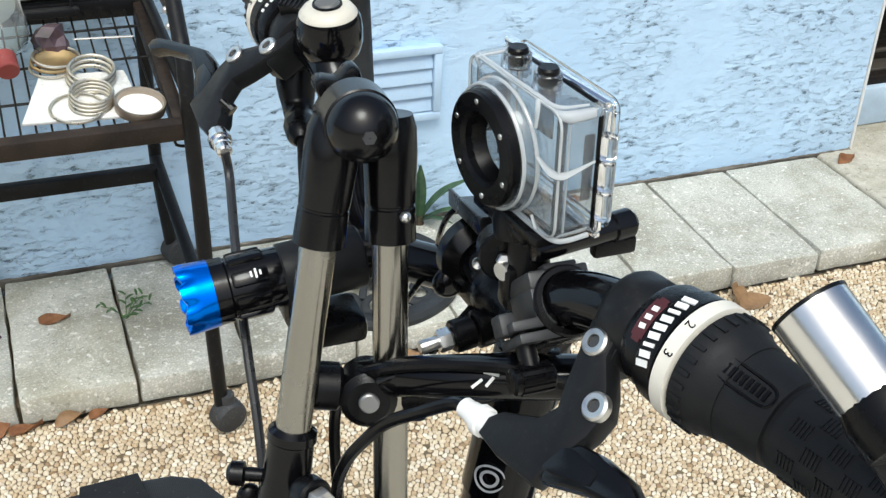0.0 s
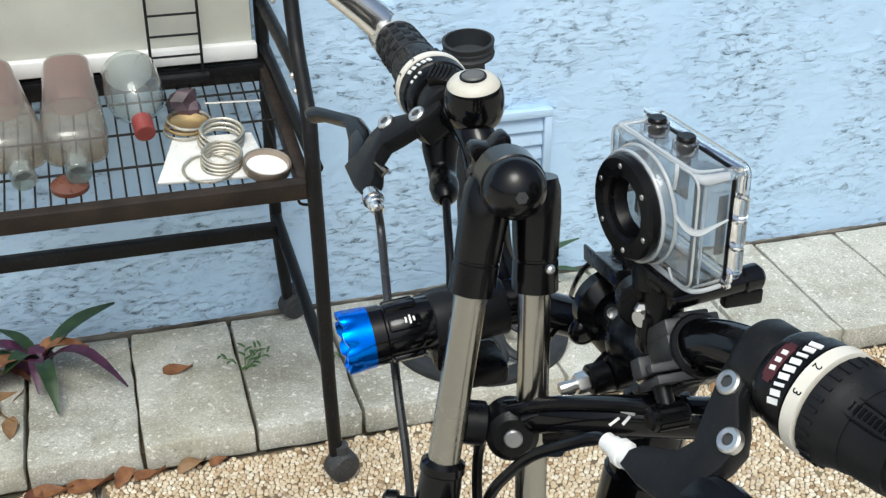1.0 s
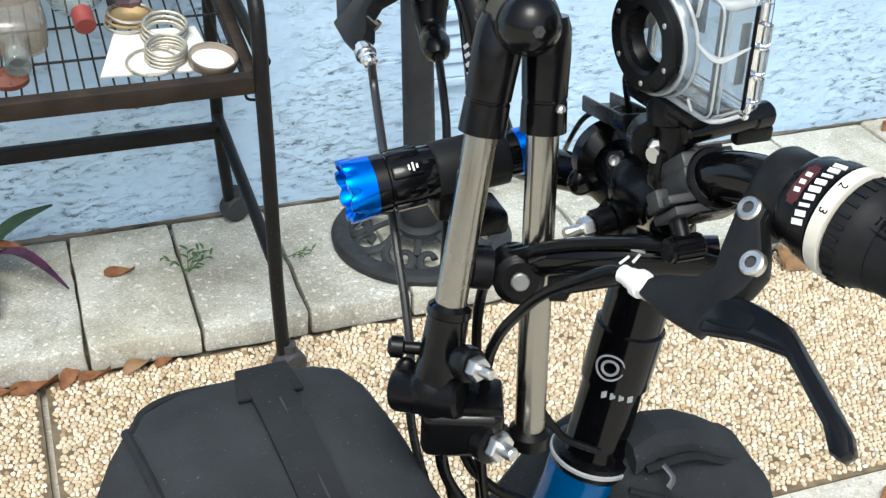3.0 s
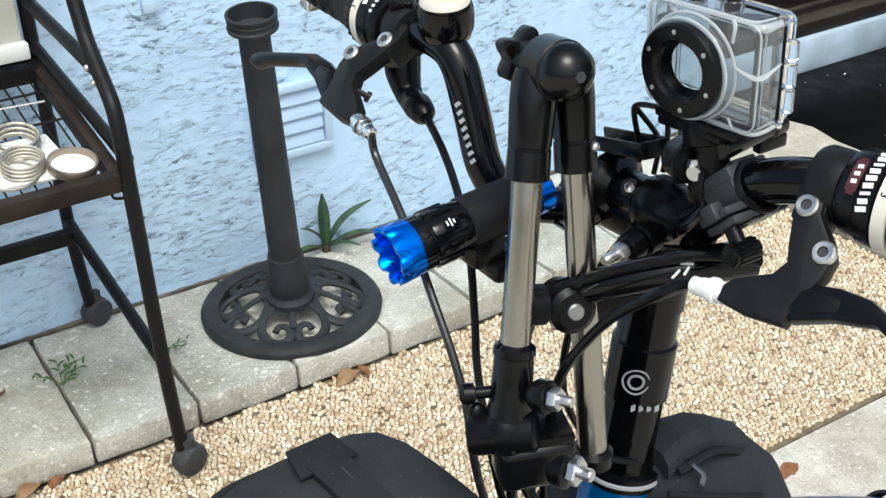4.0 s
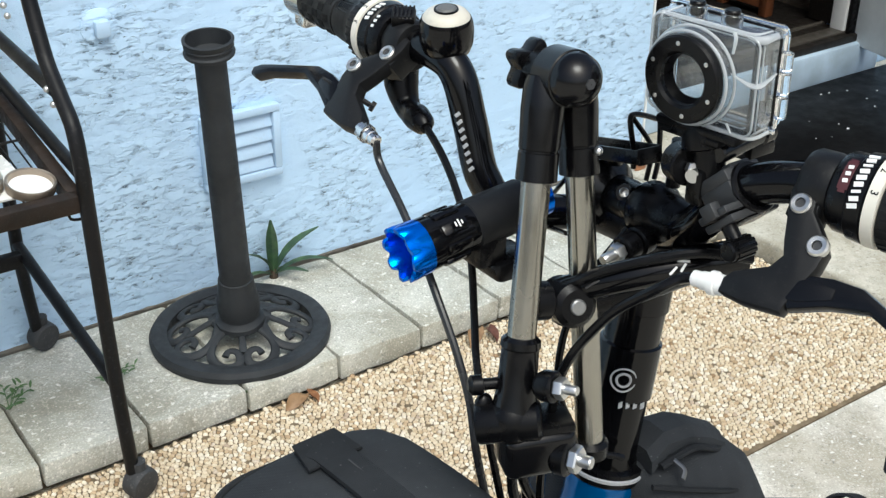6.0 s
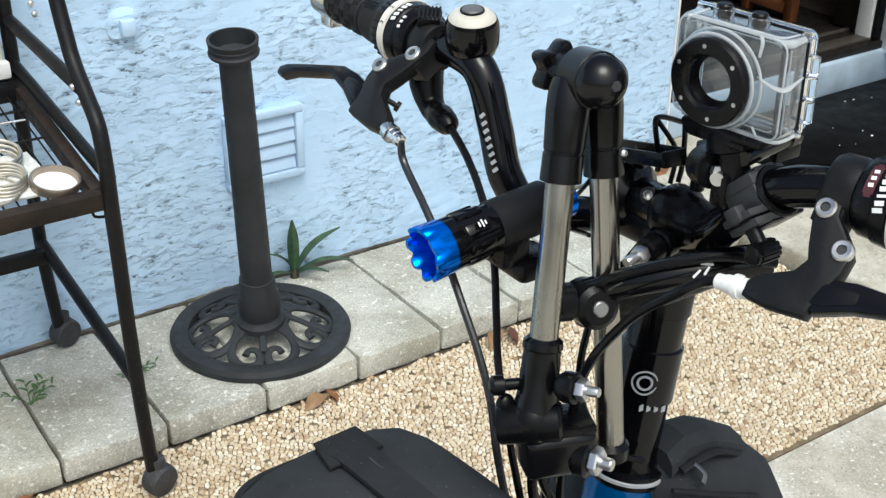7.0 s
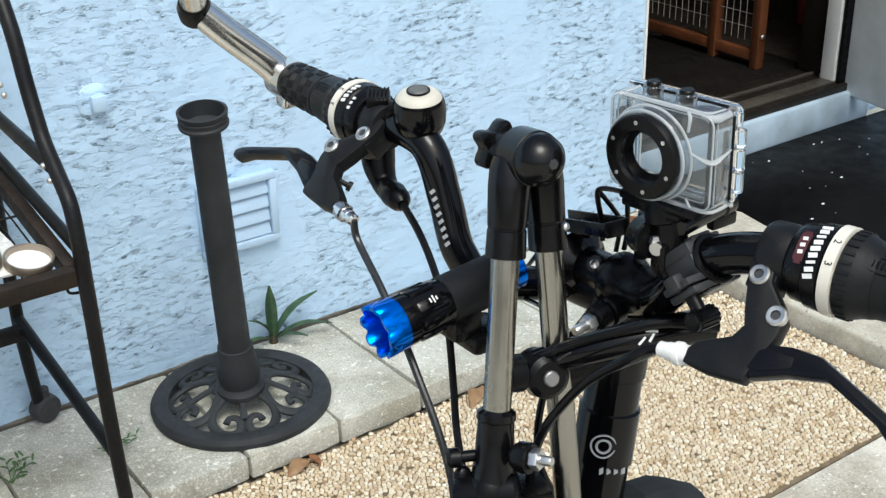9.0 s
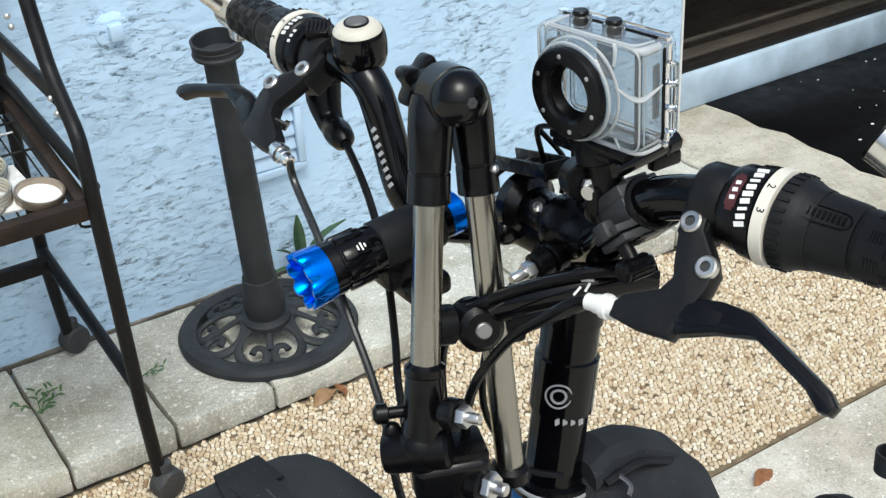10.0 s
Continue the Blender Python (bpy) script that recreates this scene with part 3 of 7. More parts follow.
GREYDOOR = worn("grey_door_paint", (0.80, 0.83, 0.82), 0.5, var=0.1, dust=0.15)
# the unlit room's dimness is put into these dark wall and floor colours
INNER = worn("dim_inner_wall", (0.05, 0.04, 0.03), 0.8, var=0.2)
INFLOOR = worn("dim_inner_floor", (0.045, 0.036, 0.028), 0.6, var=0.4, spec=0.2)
sill = thing("door_sill", (1.98, 0.66, 0.16), "dark wooden door sill with pale metal strips", "door sill", kind="structure")
part("tread", box((2.0, 0.64, 0.172), (1.09, 0.22, 0.026), bevel=0.004), DARKWOOD, sill)
part("strip", box((2.0, 0.586, 0.188), (1.08, 0.055, 0.010), bevel=0.003), SILL, sill, "pale metal threshold strip")
part("strip", box((2.0, 0.672, 0.188), (1.08, 0.014, 0.012), bevel=0.003), SILL, sill, "pale metal threshold strip")
jamb = thing("door_1", (2.50, 0.59, 0.19), "white door jamb with a pale grey door standing open", "door", kind="structure")
part("jamb", box((2.518, 0.590, 1.17), (0.036, 0.056, 1.96), bevel=0.004), WHITE_PLASTIC, jamb, "white painted jamb, chipped at the foot")
part("lining", box((2.556, 0.672, 1.17), (0.044, 0.13, 1.96), bevel=0.003), DARKWOOD, jamb, "dark inner door lining")
part("seal", box((2.530, 0.554, 1.15), (0.040, 0.014, 2.0), bevel=0.003), PLASTIC, jamb, "black rubber door seal")
LEAN = Matrix.Rotation(radians(-12), 3, "Z")
part("leaf", box(Vector((2.541, 0.548, 1.17)) + LEAN @ Vector((0.0225, -0.43, 0)), (0.045, 0.86, 2.05), LEAN, 0.008, 3), GREYDOOR, jamb, "plain pale grey door leaf")
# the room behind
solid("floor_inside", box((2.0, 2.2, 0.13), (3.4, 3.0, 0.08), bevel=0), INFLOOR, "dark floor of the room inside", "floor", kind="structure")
# thin sheet, darker than the floor around it
solid("inner_dark_sheet", box((1.60, 1.10, 0.1745), (2.10, 0.68, 0.009), Matrix.Rotation(radians(-4), 3, "Z"), 0.003), worn("dark_inner_sheet", (0.006, 0.0048, 0.004), 0.7, var=0.4, spec=0.15), "thin dark sheet on the floor inside the doorway", "mat")
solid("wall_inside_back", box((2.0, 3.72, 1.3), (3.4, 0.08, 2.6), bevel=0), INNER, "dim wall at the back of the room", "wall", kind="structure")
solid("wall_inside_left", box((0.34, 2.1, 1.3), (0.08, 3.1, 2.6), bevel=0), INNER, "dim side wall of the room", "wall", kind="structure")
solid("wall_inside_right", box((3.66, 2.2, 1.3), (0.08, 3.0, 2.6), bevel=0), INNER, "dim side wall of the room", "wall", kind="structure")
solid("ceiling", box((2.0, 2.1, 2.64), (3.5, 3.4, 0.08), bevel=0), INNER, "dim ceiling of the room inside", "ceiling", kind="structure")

# ---------------------------------------------------------------- things by the wall
def air_vent():
    v = thing("air_vent", (0.22, 0.405, 0.38), "white plastic louvred air vent painted over in pale blue", "air vent")
    y = 0.40
    part("backing", box((0.215, 0.407, 0.378), (0.17, 0.006, 0.15), bevel=0.001), VENT_PAINT, v)
    for c, s in (((0.215, y, 0.453), (0.186, 0.022, 0.018)), ((0.215, y, 0.303), (0.186, 0.022, 0.018)), ((0.131, y, 0.378), (0.018, 0.022, 0.132)), ((0.299, y, 0.378), (0.018, 0.022, 0.132))):
        part("frame", box(c, s, bevel=0.003), VENT_PAINT, v)
    for k in range(4):
        part("slat", box((0.215, y + 0.001, 0.330 + k * 0.0325), (0.148, 0.004, 0.033), Matrix.Rotation(radians(-17), 3, "X"), 0.001), VENT_PAINT, v)


def wall_cap():
    o = thing("wall_cover", (-0.065, 0.405, 0.69), "blue painted square outlet cover on the wall", "wall cover")
    part("plate", lathe((-0.065, 0.412, 0.692), (-0.065, 0.40, 0.692), [(0, 0.038), (0.004, 0.036), (0.006, 0.030)], 28), STUCCO, o)
    part("cap", box((-0.062, 0.398, 0.690), (0.030, 0.020, 0.034), bevel=0.005), VENT_PAINT, o, "pale blue square cap")


def umbrella_stand():
    c = Vector((0.083, 0.192, 0.052))
    s = thing("umbrella_stand", c, "grey cast iron umbrella stand with a pierced round base", "umbrella stand")
    z = c.z
    part("rim", ring_lathe((c.x, c.y, z), (c.x, c.y, z + 1), [(0, 0.188), (0.012, 0.190), (0.022, 0.184), (0.024, 0.170), (0.020, 0.152), (0.006, 0.150), (0, 0.152)], 64), CAST_IRON, s)
    # five hearts of cast scrollwork climb from the rim to the raised hub
    def climb(r):
        return Vector((0, 0, 0.012 + 0.040 * min(1.0, max(0.0, (150 - r) / 92))))
    for k in range(5):
        a = math.radians(-114) + k * math.tau / 5
        er, et = Vector((math.cos(a), math.sin(a), 0)), Vector((-math.sin(a), math.cos(a), 0))
        for side in (-1, 1):
            def run(curve):
                return [c + er * (p * 0.001) + et * (side * q * 0.001) + climb(math.hypot(p, q)) for p, q in curve]
            part("scroll", tube(run(((50, 14), (62, 38), (82, 58), (108, 65), (134, 55), (147, 34), (143, 13), (127, 7), (112, 15), (109, 29), (119, 37))), [0.0095, 0.0100, 0.0100, 0.0100, 0.0100, 0.0100, 0.0095, 0.0090, 0.0080, 0.0075, 0.0085], 10, 4, 0.6), CAST_IRON, s)
        part("stem", tube([c + er * 0.052 + climb(52), c + er * 0.092 + climb(92), c + er * 0.118 + climb(118)], [0.0080, 0.0070, 0.0090], 10, 3, 0.7), CAST_IRON, s)
    part("hub", ring_lathe((c.x, c.y, z), (c.x, c.y, z + 1), [(0.040, 0.064), (0.047, 0.066), (0.053, 0.062), (0.056, 0.050), (0.060, 0.030), (0.040, 0.030)], 40), CAST_IRON, s)
    top = Vector((0.016, 0.088, 0.735))
    foot = Vector((0.072, 0.165, 0.075))
    d = (top - foot).normalized()
    part("collar", lathe(foot + d * 0.026, top, [(0, 0.048), (0.004, 0.0505), (0.014, 0.0500), (0.019, 0.0440), (0.025, 0.0410), (0.046, 0.0435), (0.062, 0.0435), (0.090, 0.0385), (0.116, 0.0355), (0.1175, 0.0320)], 32), CAST_IRON, s)
    part("post", lathe(foot, top, [(0.10, 0.0325), ((top - foot).length - 0.03, 0.0285)], 32), CAST_IRON, s, "straight grey iron post")
    e = foot + d * ((top - foot).length - 0.045)
    part("socket", ring_lathe(e, e + d, [(0.014, 0.029), (0.018, 0.040), (0.021, 0.0455), (0.026, 0.0465), (0.029, 0.0435), (0.034, 0.0430), (0.036, 0.0450), (0.038, 0.0450), (0.040, 0.0435), (0.043, 0.0455), (0.050, 0.0465), (0.051, 0.041), (0.022, 0.038), (0.016, 0.02)], 40), CAST_IRON, s, "ribbed black plastic socket")


def metal_rack():
    r = thing("metal_rack", (-0.6, 0.1, 0.0), "black steel shelf trolley with rusty rails and castors", "shelf rack")
    t = 0.0125
    side = ((-0.288, -0.118, 0.050), (-0.294, -0.112, 0.21), (-0.2955, -0.103, 0.35), (-0.2995, -0.110, 0.475), (-0.305, -0.122, 0.585), (-0.3075, -0.127, 0.650), (-0.3075, -0.115, 0.711), (-0.306, -0.072, 0.748), (-0.305, -0.028, 0.785), (-0.305, -0.005, 0.825), (-0.305, 0.015, 0.870), (-0.305, 0.045, 0.95), (-0.305, 0.10, 1.03))
    rear = ((-0.285, 0.374, 0.10), (-0.303, 0.345, 0.31), (-0.313, 0.30, 0.67), (-0.318, 0.29, 1.1))
    for flip in (False, True):
        def there(p):
            return (-1.765 - p[0], p[1], p[2]) if flip else p
        part("post", tube([there(p) for p in side], t, 14, 6), RACK_IRON, r)
        part("post", tube([there(p) for p in rear], t, 14, 4), RACK_IRON, r)
        part("brace", tube([there((-0.294, -0.098, 0.238)), there((-0.304, 0.337, 0.316))], 0.0115, 12), RACK_IRON, r)
        part("brace", tube([there((-0.306, -0.055, 0.752)), there((-0.312, 0.30, 0.775))], 0.0115, 12), RACK_IRON, r)
        part("brace", tube([there((-0.296, -0.105, 0.618)), there((-0.312, 0.29, 0.690))], 0.0105, 12), RACK_IRON, r)
    part("stretcher", box((-0.89, 0.30, 0.305), (1.16, 0.022, 0.03), bevel=0.003), RACK_IRON, r)
    # shelf, tipped up a little at the back
    fy, fz, by, bz = -0.112, 0.59, 0.30, 0.655
    tilt = Matrix.Rotation(math.atan2(bz - fz, by - fy), 3, "X")
    part("rail", box((-0.885, fy, fz), (1.15, 0.022, 0.032), tilt, 0.003), RUST, r, "rusty brown front rail")
    part("rail", box((-0.885, by, bz), (1.15, 0.022, 0.032), tilt, 0.003), RUST, r, "rusty brown rear rail")
    for x in (-0.318, -1.447):
        part("rail", box((x, (fy + by) / 2, (fz + bz) / 2), (0.022, math.hypot(by - fy, bz - fz), 0.032), tilt, 0.003), RUST, r, "rusty brown side rail")
    def on(y):
        return fz + (bz - fz) * (y - fy) / (by - fy) + 0.004
    for k in range(49):
        x = -0.345 - k * 0.0226
        part("wire", tube([(x, fy, on(fy)), (x, by, on(by))], 0.0017, 6), RACK_IRON, r)
    for y in (0.0, 0.10, 0.20):
        part("wire", tube([(-0.31, y, on(y) - 0.003), (-1.45, y, on(y) - 0.003)], 0.0022, 6), RACK_IRON, r)
    part("hook", tube([(-0.30, -0.10, 0.578), (-0.30, -0.10, 0.555), (-0.325, -0.095, 0.555), (-0.325, -0.095, 0.578)], 0.0025, 8, 4), RACK_IRON, r)
    part("bracket", tube([(-0.42, -0.06, 0.58), (-0.42, -0.06, 0.55), (-0.54, -0.06, 0.55), (-0.54, -0.06, 0.58)], 0.0028, 8, 3), RACK_IRON, r)
    for p in ((-0.308, -0.062, 0.742), (-0.308, -0.040, 0.760), (-0.312, 0.095, 0.842), (-0.312, 0.108, 0.856)):
        part("bolt", ball((p[0] - 0.010, p[1] - 0.008, p[2] - 0.004), 0.0055), BOLT, r, "small zinc bolt")
    for x, y, z in ((-0.279, -0.121, 0.031), (-0.274, 0.377, 0.0815), (-1.486, -0.121, 0.031), (-1.491, 0.377, 0.0815)):
        e = Vector((0.34, -0.93, -0.10)).normalized()
        c = Vector((x, y, z))
        wheel = part("castor", lathe(c - e * 0.019, c + e, [(0, 0.020), (0.001, 0.0255), (0.004, 0.0290), (0.009, 0.0305), (0.027, 0.0305), (0.033, 0.0295), (0.036, 0.0275), (0.037, 0.0240), (0.0365, 0.0)], 36), CASTOR, r, "grey rubber castor")
        part("fork", tube([c + Vector((0, 0, 0.045)), c + Vector((0, 0, 0.024))], 0.0135, 14, 1), CASTOR, wheel)


metal_rack()
air_vent()
wall_cap()
umbrella_stand()
SHELF = lambda y: 0.59 + 0.065 * (y + 0.112) / 0.412 + 0.0065


def flask(a, b, rows, power=3.0, n=36):
    """A bottle of rounded-square section lying from a to b; rows hold (metres along, half width, half height)."""
    a, b = vec(a), vec(b)
    z = (b - a).normalized()
    x = z.cross(Vector((0, 0, 1))).normalized()
    y = x.cross(z)
    bm = bmesh.new()
    rings = []
    for h, w, t in rows:
        p = 2.0 if w < 0.024 else power
        ring = []
        for i in range(n):
            q = i * math.tau / n
            cu, su = math.cos(q), math.sin(q)
            ring.append(bm.verts.new(a + z * h + x * (w * math.copysign(abs(cu) ** (2 / p), cu)) + y * (t * math.copysign(abs(su) ** (2 / p), su))))
        rings.append(ring)
    for p, q in zip(rings, rings[1:]):
        for i in range(n):
            j = (i + 1) % n
            bm.faces.new((p[i], q[i], q[j], p[j]))
    bm.faces.new(rings[0])
    bm.faces.new(rings[-1][::-1])
    bmesh.ops.recalc_face_normals(bm, faces=bm.faces)
    return bm


def bangle(x, y, lift, rad, wire, tilt, material, label):
    z = SHELF(y) + lift
    up = Vector((tilt[0], -0.158 + tilt[1], 1)).normalized()
    o = Vector((x, y, z))
    solid("metal_bangle", ring_lathe(o, o + up, [(math.sin(q) * wire, rad + math.cos(q) * wire) for q in np.linspace(0, math.tau, 9)[:-1]], 44), material, label, "bangle", "bangles on the shelf")


def place_on_shelf():
    # only the front is known; depth and upper height are added to block sky light
    # the panel's own shade is put into its greyed colour
    solid("white_board", box((-0.89, 0.328, 1.09), (1.11, 0.120, 0.80), None, 0.006), worn("shade_greyed_board", (0.50, 0.50, 0.44), 0.45, var=0.1, dust=0.1), "cream white panel at the shelf back, deepened and heightened to shade the wall", "board")
    solid("white_tray", box((-0.89, 0.262, 0.697), (1.12, 0.022, 0.03), bevel=0.004), WHITE_PLASTIC, "white plastic tray edge along the shelf back", "tray")
    solid("shelf_bar", box((-0.86, 0.262, 0.655), (1.08, 0.02, 0.034), bevel=0.003), RACK_IRON, "black steel bar along the back of the shelf", "bar")
    w = thing("wire_stand", (-0.475, 0.23, 0.69), "small black wire stand leaning on the white board", "wire stand")
    for x in (-0.52, -0.432):
        part("upright", tube([(x, 0.225, 0.665), (x, 0.250, 0.90)], 0.0026, 8), RACK_IRON, w)
    for k in range(5):
        part("rung", tube([(-0.52, 0.230 + k * 0.005, 0.708 + k * 0.036), (-0.432, 0.230 + k * 0.005, 0.708 + k * 0.036)], 0.0022, 8), RACK_IRON, w)
    part("foot", box((-0.476, 0.222, 0.668), (0.11, 0.02, 0.014), bevel=0.003), RACK_IRON, w)
    solid("white_tile", plate([(-0.083, -0.063), (0.098, -0.075), (0.085, 0.058), (-0.045, 0.064)], (-0.462, -0.008, SHELF(-0.008)), (1, 0, 0.0), (0, 1, 0.158), 0.0005, 0.006, 0.002), worn("glazed_tile", (0.66, 0.66, 0.635), 0.3, var=0.06, dust=0.15), "white square tile lying on the wire shelf", "tile")
    for x0, x1, w_, tint in ((-0.790, -0.740, 0.050, "dusty red"), (-0.662, -0.660, 0.051, "dusty red")):
        a, b = Vector((x0, 0.236, SHELF(0.236) + 0.044)), Vector((x1, -0.062, SHELF(-0.062) + 0.030))
        L = (b - a).length
        bt = thing("glass_bottle", a, "clear square glass bottle lying down with dusty red dregs", "bottle", "bottles on the shelf")
        outer = [(0, w_ * 0.70, 0.034), (0.006, w_ * 0.80, 0.040), (0.03, w_ * 0.84, 0.042), (L * 0.50, w_ * 0.98, 0.043), (L * 0.68, w_ * 1.04, 0.041), (L * 0.765, w_ * 0.98, 0.036), (L * 0.80, w_ * 0.72, 0.028), (L * 0.82, 0.0190, 0.0190), (L * 0.93, 0.0175, 0.0175), (L, 0.0180, 0.0180)]
        part("glass", flask(a, b, outer), BOTTLE, bt)
        part("dregs", flask(a, b, [(0.004, w_ * 0.70, 0.034), (0.010, w_ * 0.78, 0.039), (L * 0.10, w_ * 0.84, 0.040), (L * 0.26, w_ * 0.86, 0.036), (L * 0.36, w_ * 0.5, 0.018)]), DREGS, bt, "dull red dried dregs")
        part("film", flask(a, b, [(L * 0.45, w_ * 0.4, 0.02), (L * 0.50, w_ * 0.94, 0.040), (L * 0.68, w_ * 1.0, 0.038), (L * 0.76, w_ * 0.93, 0.033), (L * 0.79, w_ * 0.6, 0.022)]), AMBER, bt, "thin amber film")
        d = (b - a).normalized()
        part("mouth", ring_lathe(b - d * 0.030, b + d, [(0, 0.0180), (0, 0.0192), (0.006, 0.0205), (0.012, 0.0192), (0.018, 0.0198), (0.029, 0.0202), (0.031, 0.0190), (0.031, 0.0150), (0.004, 0.0150)], 28), BOTTLE, bt, "clear glass mouth ring")
        # shade in the neck, put in as a dark disc
        part("throat", lathe(b - d * 0.022, b + d, [(0, 0.0148), (0.001, 0.0148)], 20), SMOKE, bt, "dark disc for the shade inside the neck")
    a, b = Vector((-0.560, 0.196, SHELF(0.196) + 0.046)), Vector((-0.549, 0.046, SHELF(0.046) + 0.018))
    d = (b - a).normalized()
    bt = thing("round_bottle", a, "round clear glass bottle lying down with a red cap", "bottle", "bottles on the shelf")
    part("glass", lathe(a - d * 0.02, b, [(0, 0.036), (0.004, 0.044), (0.012, 0.048), (0.070, 0.050), (0.095, 0.044), (0.118, 0.026), (0.128, 0.0165), (0.142, 0.0160)], 40), BOTTLE, bt)
    part("glass_foot", lathe(a - d * 0.012, b, [(0, 0.030), (0.002, 0.040), (0.006, 0.030)], 32), EDGE, bt, "thick clear bottle foot")
    part("cap", lathe(a + d * 0.116, b + d, [(0, 0.0165), (0.002, 0.0172), (0.034, 0.0172), (0.036, 0.0150)], 28), worn("red_cap_plastic", (0.20, 0.035, 0.032), 0.5, dust=0.2), bt, "dusty red screw cap")
    STEEL = worn("dull_silver", (0.66, 0.62, 0.53), 0.32, 1.0, var=0.15, scale=120)
    BRASS = worn("dull_brass", (0.52, 0.38, 0.19), 0.35, 0.9)
    for k in range(3):
        bangle(-0.432 + 0.002 * k, 0.020 + 0.004 * k, 0.012 + 0.0062 * k, 0.0345, 0.0034, (0.03, -0.10), STEEL, "thin silver bangle stacked on the white tile")
    for k in range(4):
        bangle(-0.440 + 0.001 * k, -0.042 + 0.002 * k, 0.010 + 0.0048 * k, 0.0310, 0.0028, (0.02 * k - 0.03, -0.06), STEEL, "thin silver bangle stacked on the white tile")
    bangle(-0.462, -0.052, 0.0095, 0.0400, 0.0024, (0.0, 0.0), STEEL, "wide thin silver bangle lying on the white tile")
    for k, m_ in enumerate((STEEL, BRASS, STEEL)):
        bangle(-0.482 + 0.003 * k, 0.075 + 0.003 * k, 0.008 + 0.006 * k, 0.0355, 0.0028, (0.06 * k - 0.05, 0.05), m_, "thin tarnished bangle beside the violet rock")
    leaf_o = Vector((-0.478, 0.078, SHELF(0.078) + 0.010))
    solid("brass_dish", lathe(leaf_o, leaf_o + Vector((0, -0.158, 1)), [(0, 0.012), (0.002, 0.026), (0.008, 0.032), (0.0075, 0.029), (0.003, 0.022), (0.002, 0)], 32), BRASS, "shallow tarnished brass dish under the bangles", "dish")
    solid("brown_lid", lathe((-0.676, -0.048, SHELF(-0.048) - 0.001), (-0.676, -0.206, 1.6), [(0, 0.026), (0.002, 0.0295), (0.009, 0.0290), (0.013, 0.020), (0.014, 0)], 28), worn("red_brown_glaze", (0.10, 0.035, 0.022), 0.3, var=0.4), "glossy red-brown round lid on the wire shelf", "lid")
    jo = Vector((-0.371, -0.064, SHELF(-0.064) + 0.004))
    ju = jo + Vector((0.10, -0.20, 1))
    j = thing("jar_lid", jo, "round brown lid with a white disc inside", "lid")
    part("rim", ring_lathe(jo, ju, [(0, 0.033), (0.0, 0.038), (0.012, 0.0395), (0.015, 0.0385), (0.014, 0.0350), (0.004, 0.033)], 44), worn("tarnished_rim", (0.36, 0.30, 0.24), 0.35, 0.8), j)
    part("disc", lathe(jo, ju, [(0, 0.0335), (0.005, 0.0335)], 32), WHITE_INK, j, "white paper disc")
    rock = bmesh.new()
    bmesh.ops.create_icosphere(rock, subdivisions=2, radius=0.030)
    rr = random.Random(11)
    for v in rock.verts:
        q = v.co * 45
        v.co *= 1 + 0.45 * noise.noise(q) + rr.uniform(-0.10, 0.10)
    rock.transform(Matrix.Translation((-0.474, 0.130, SHELF(0.130) + 0.020)))
    ob = solid("amethyst_rock", rock, worn("violet_rock", (0.055, 0.033, 0.042), 0.4, var=0.7, scale=220), "dark violet rough crystal lump on the shelf", "rock")
    for p in ob.data.polygons:
        p.use_smooth = False
    solid("silver_rail", tube([(-0.345, 0.150, SHELF(0.15) + 0.004), (-0.44, 0.158, SHELF(0.158) + 0.004)], 0.0022, 8, 1), SILVER, "short thin silver rod on the wire shelf", "rod")


place_on_shelf()


# ---------------------------------------------------------------- bicycle
bike = thing("bicycle", (-0.1, -1.335, 0.0), "blue bicycle with black riser handlebar, bell and twist shifters", "bicycle")


def stem_and_frame():
    top, hs = Vector((-0.318, -1.328, 1.055)), Vector((-0.348, -1.333, 0.876))
    d = (hs - top).normalized()
    part("stem_riser", lathe(top, hs, [(0, 0.017), (0.004, 0.0195), (0.03, 0.0195), (0.031, 0.021), (0.06, 0.021), (0.061, 0.0195), (0.085, 0.0195), (0.086, 0.0215), (0.125, 0.0215), (0.126, 0.0195), (0.172, 0.0195), (0.18, 0.022)], 36), GLOSS, bike, "gloss black telescopic stem riser")
    part("headset", lathe(hs - d * 0.004, hs + d, [(0, 0.020), (0.002, 0.026), (0.008, 0.0275), (0.012, 0.0265), (0.014, 0.024)], 36), PLASTIC, bike, "black headset ring with a silver edge")
    h0, h1 = hs + d * 0.010, hs + Vector((-0.052, 0.0, -0.17))
    part("head_tube", lathe(h0, h1, [(0, 0.0245), (0.004, 0.026), (0.02, 0.0245), (0.15, 0.0245), (0.172, 0.026)], 36), BLUE_PAINT, bike, "glossy blue head tube")
    return top, hs, h0, h1


stem_top, headset_at, head0, head1 = stem_and_frame()
part("top_tube", tube([(-0.33, -1.333, 0.80), (-0.10, -1.338, 0.70), (0.12, -1.342, 0.585), (0.42, -1.342, 0.45)], 0.0225, 20, 6), BLUE_PAINT, bike, "glossy blue main tube")
part("fork", tube([(-0.395, -1.333, 0.71), (-0.42, -1.333, 0.60), (-0.44, -1.38, 0.52), (-0.49, -1.38, 0.26)], 0.012, 12, 5), BLUE_PAINT, bike)
part("fork", tube([(-0.42, -1.333, 0.60), (-0.44, -1.286, 0.52), (-0.49, -1.286, 0.26)], 0.012, 12, 5), BLUE_PAINT, bike)
part("chainstay", tube([(0.36, -1.342, 0.47), (0.42, -1.29, 0.30), (0.62, -1.28, 0.25)], 0.011, 12, 5), BLUE_PAINT, bike)
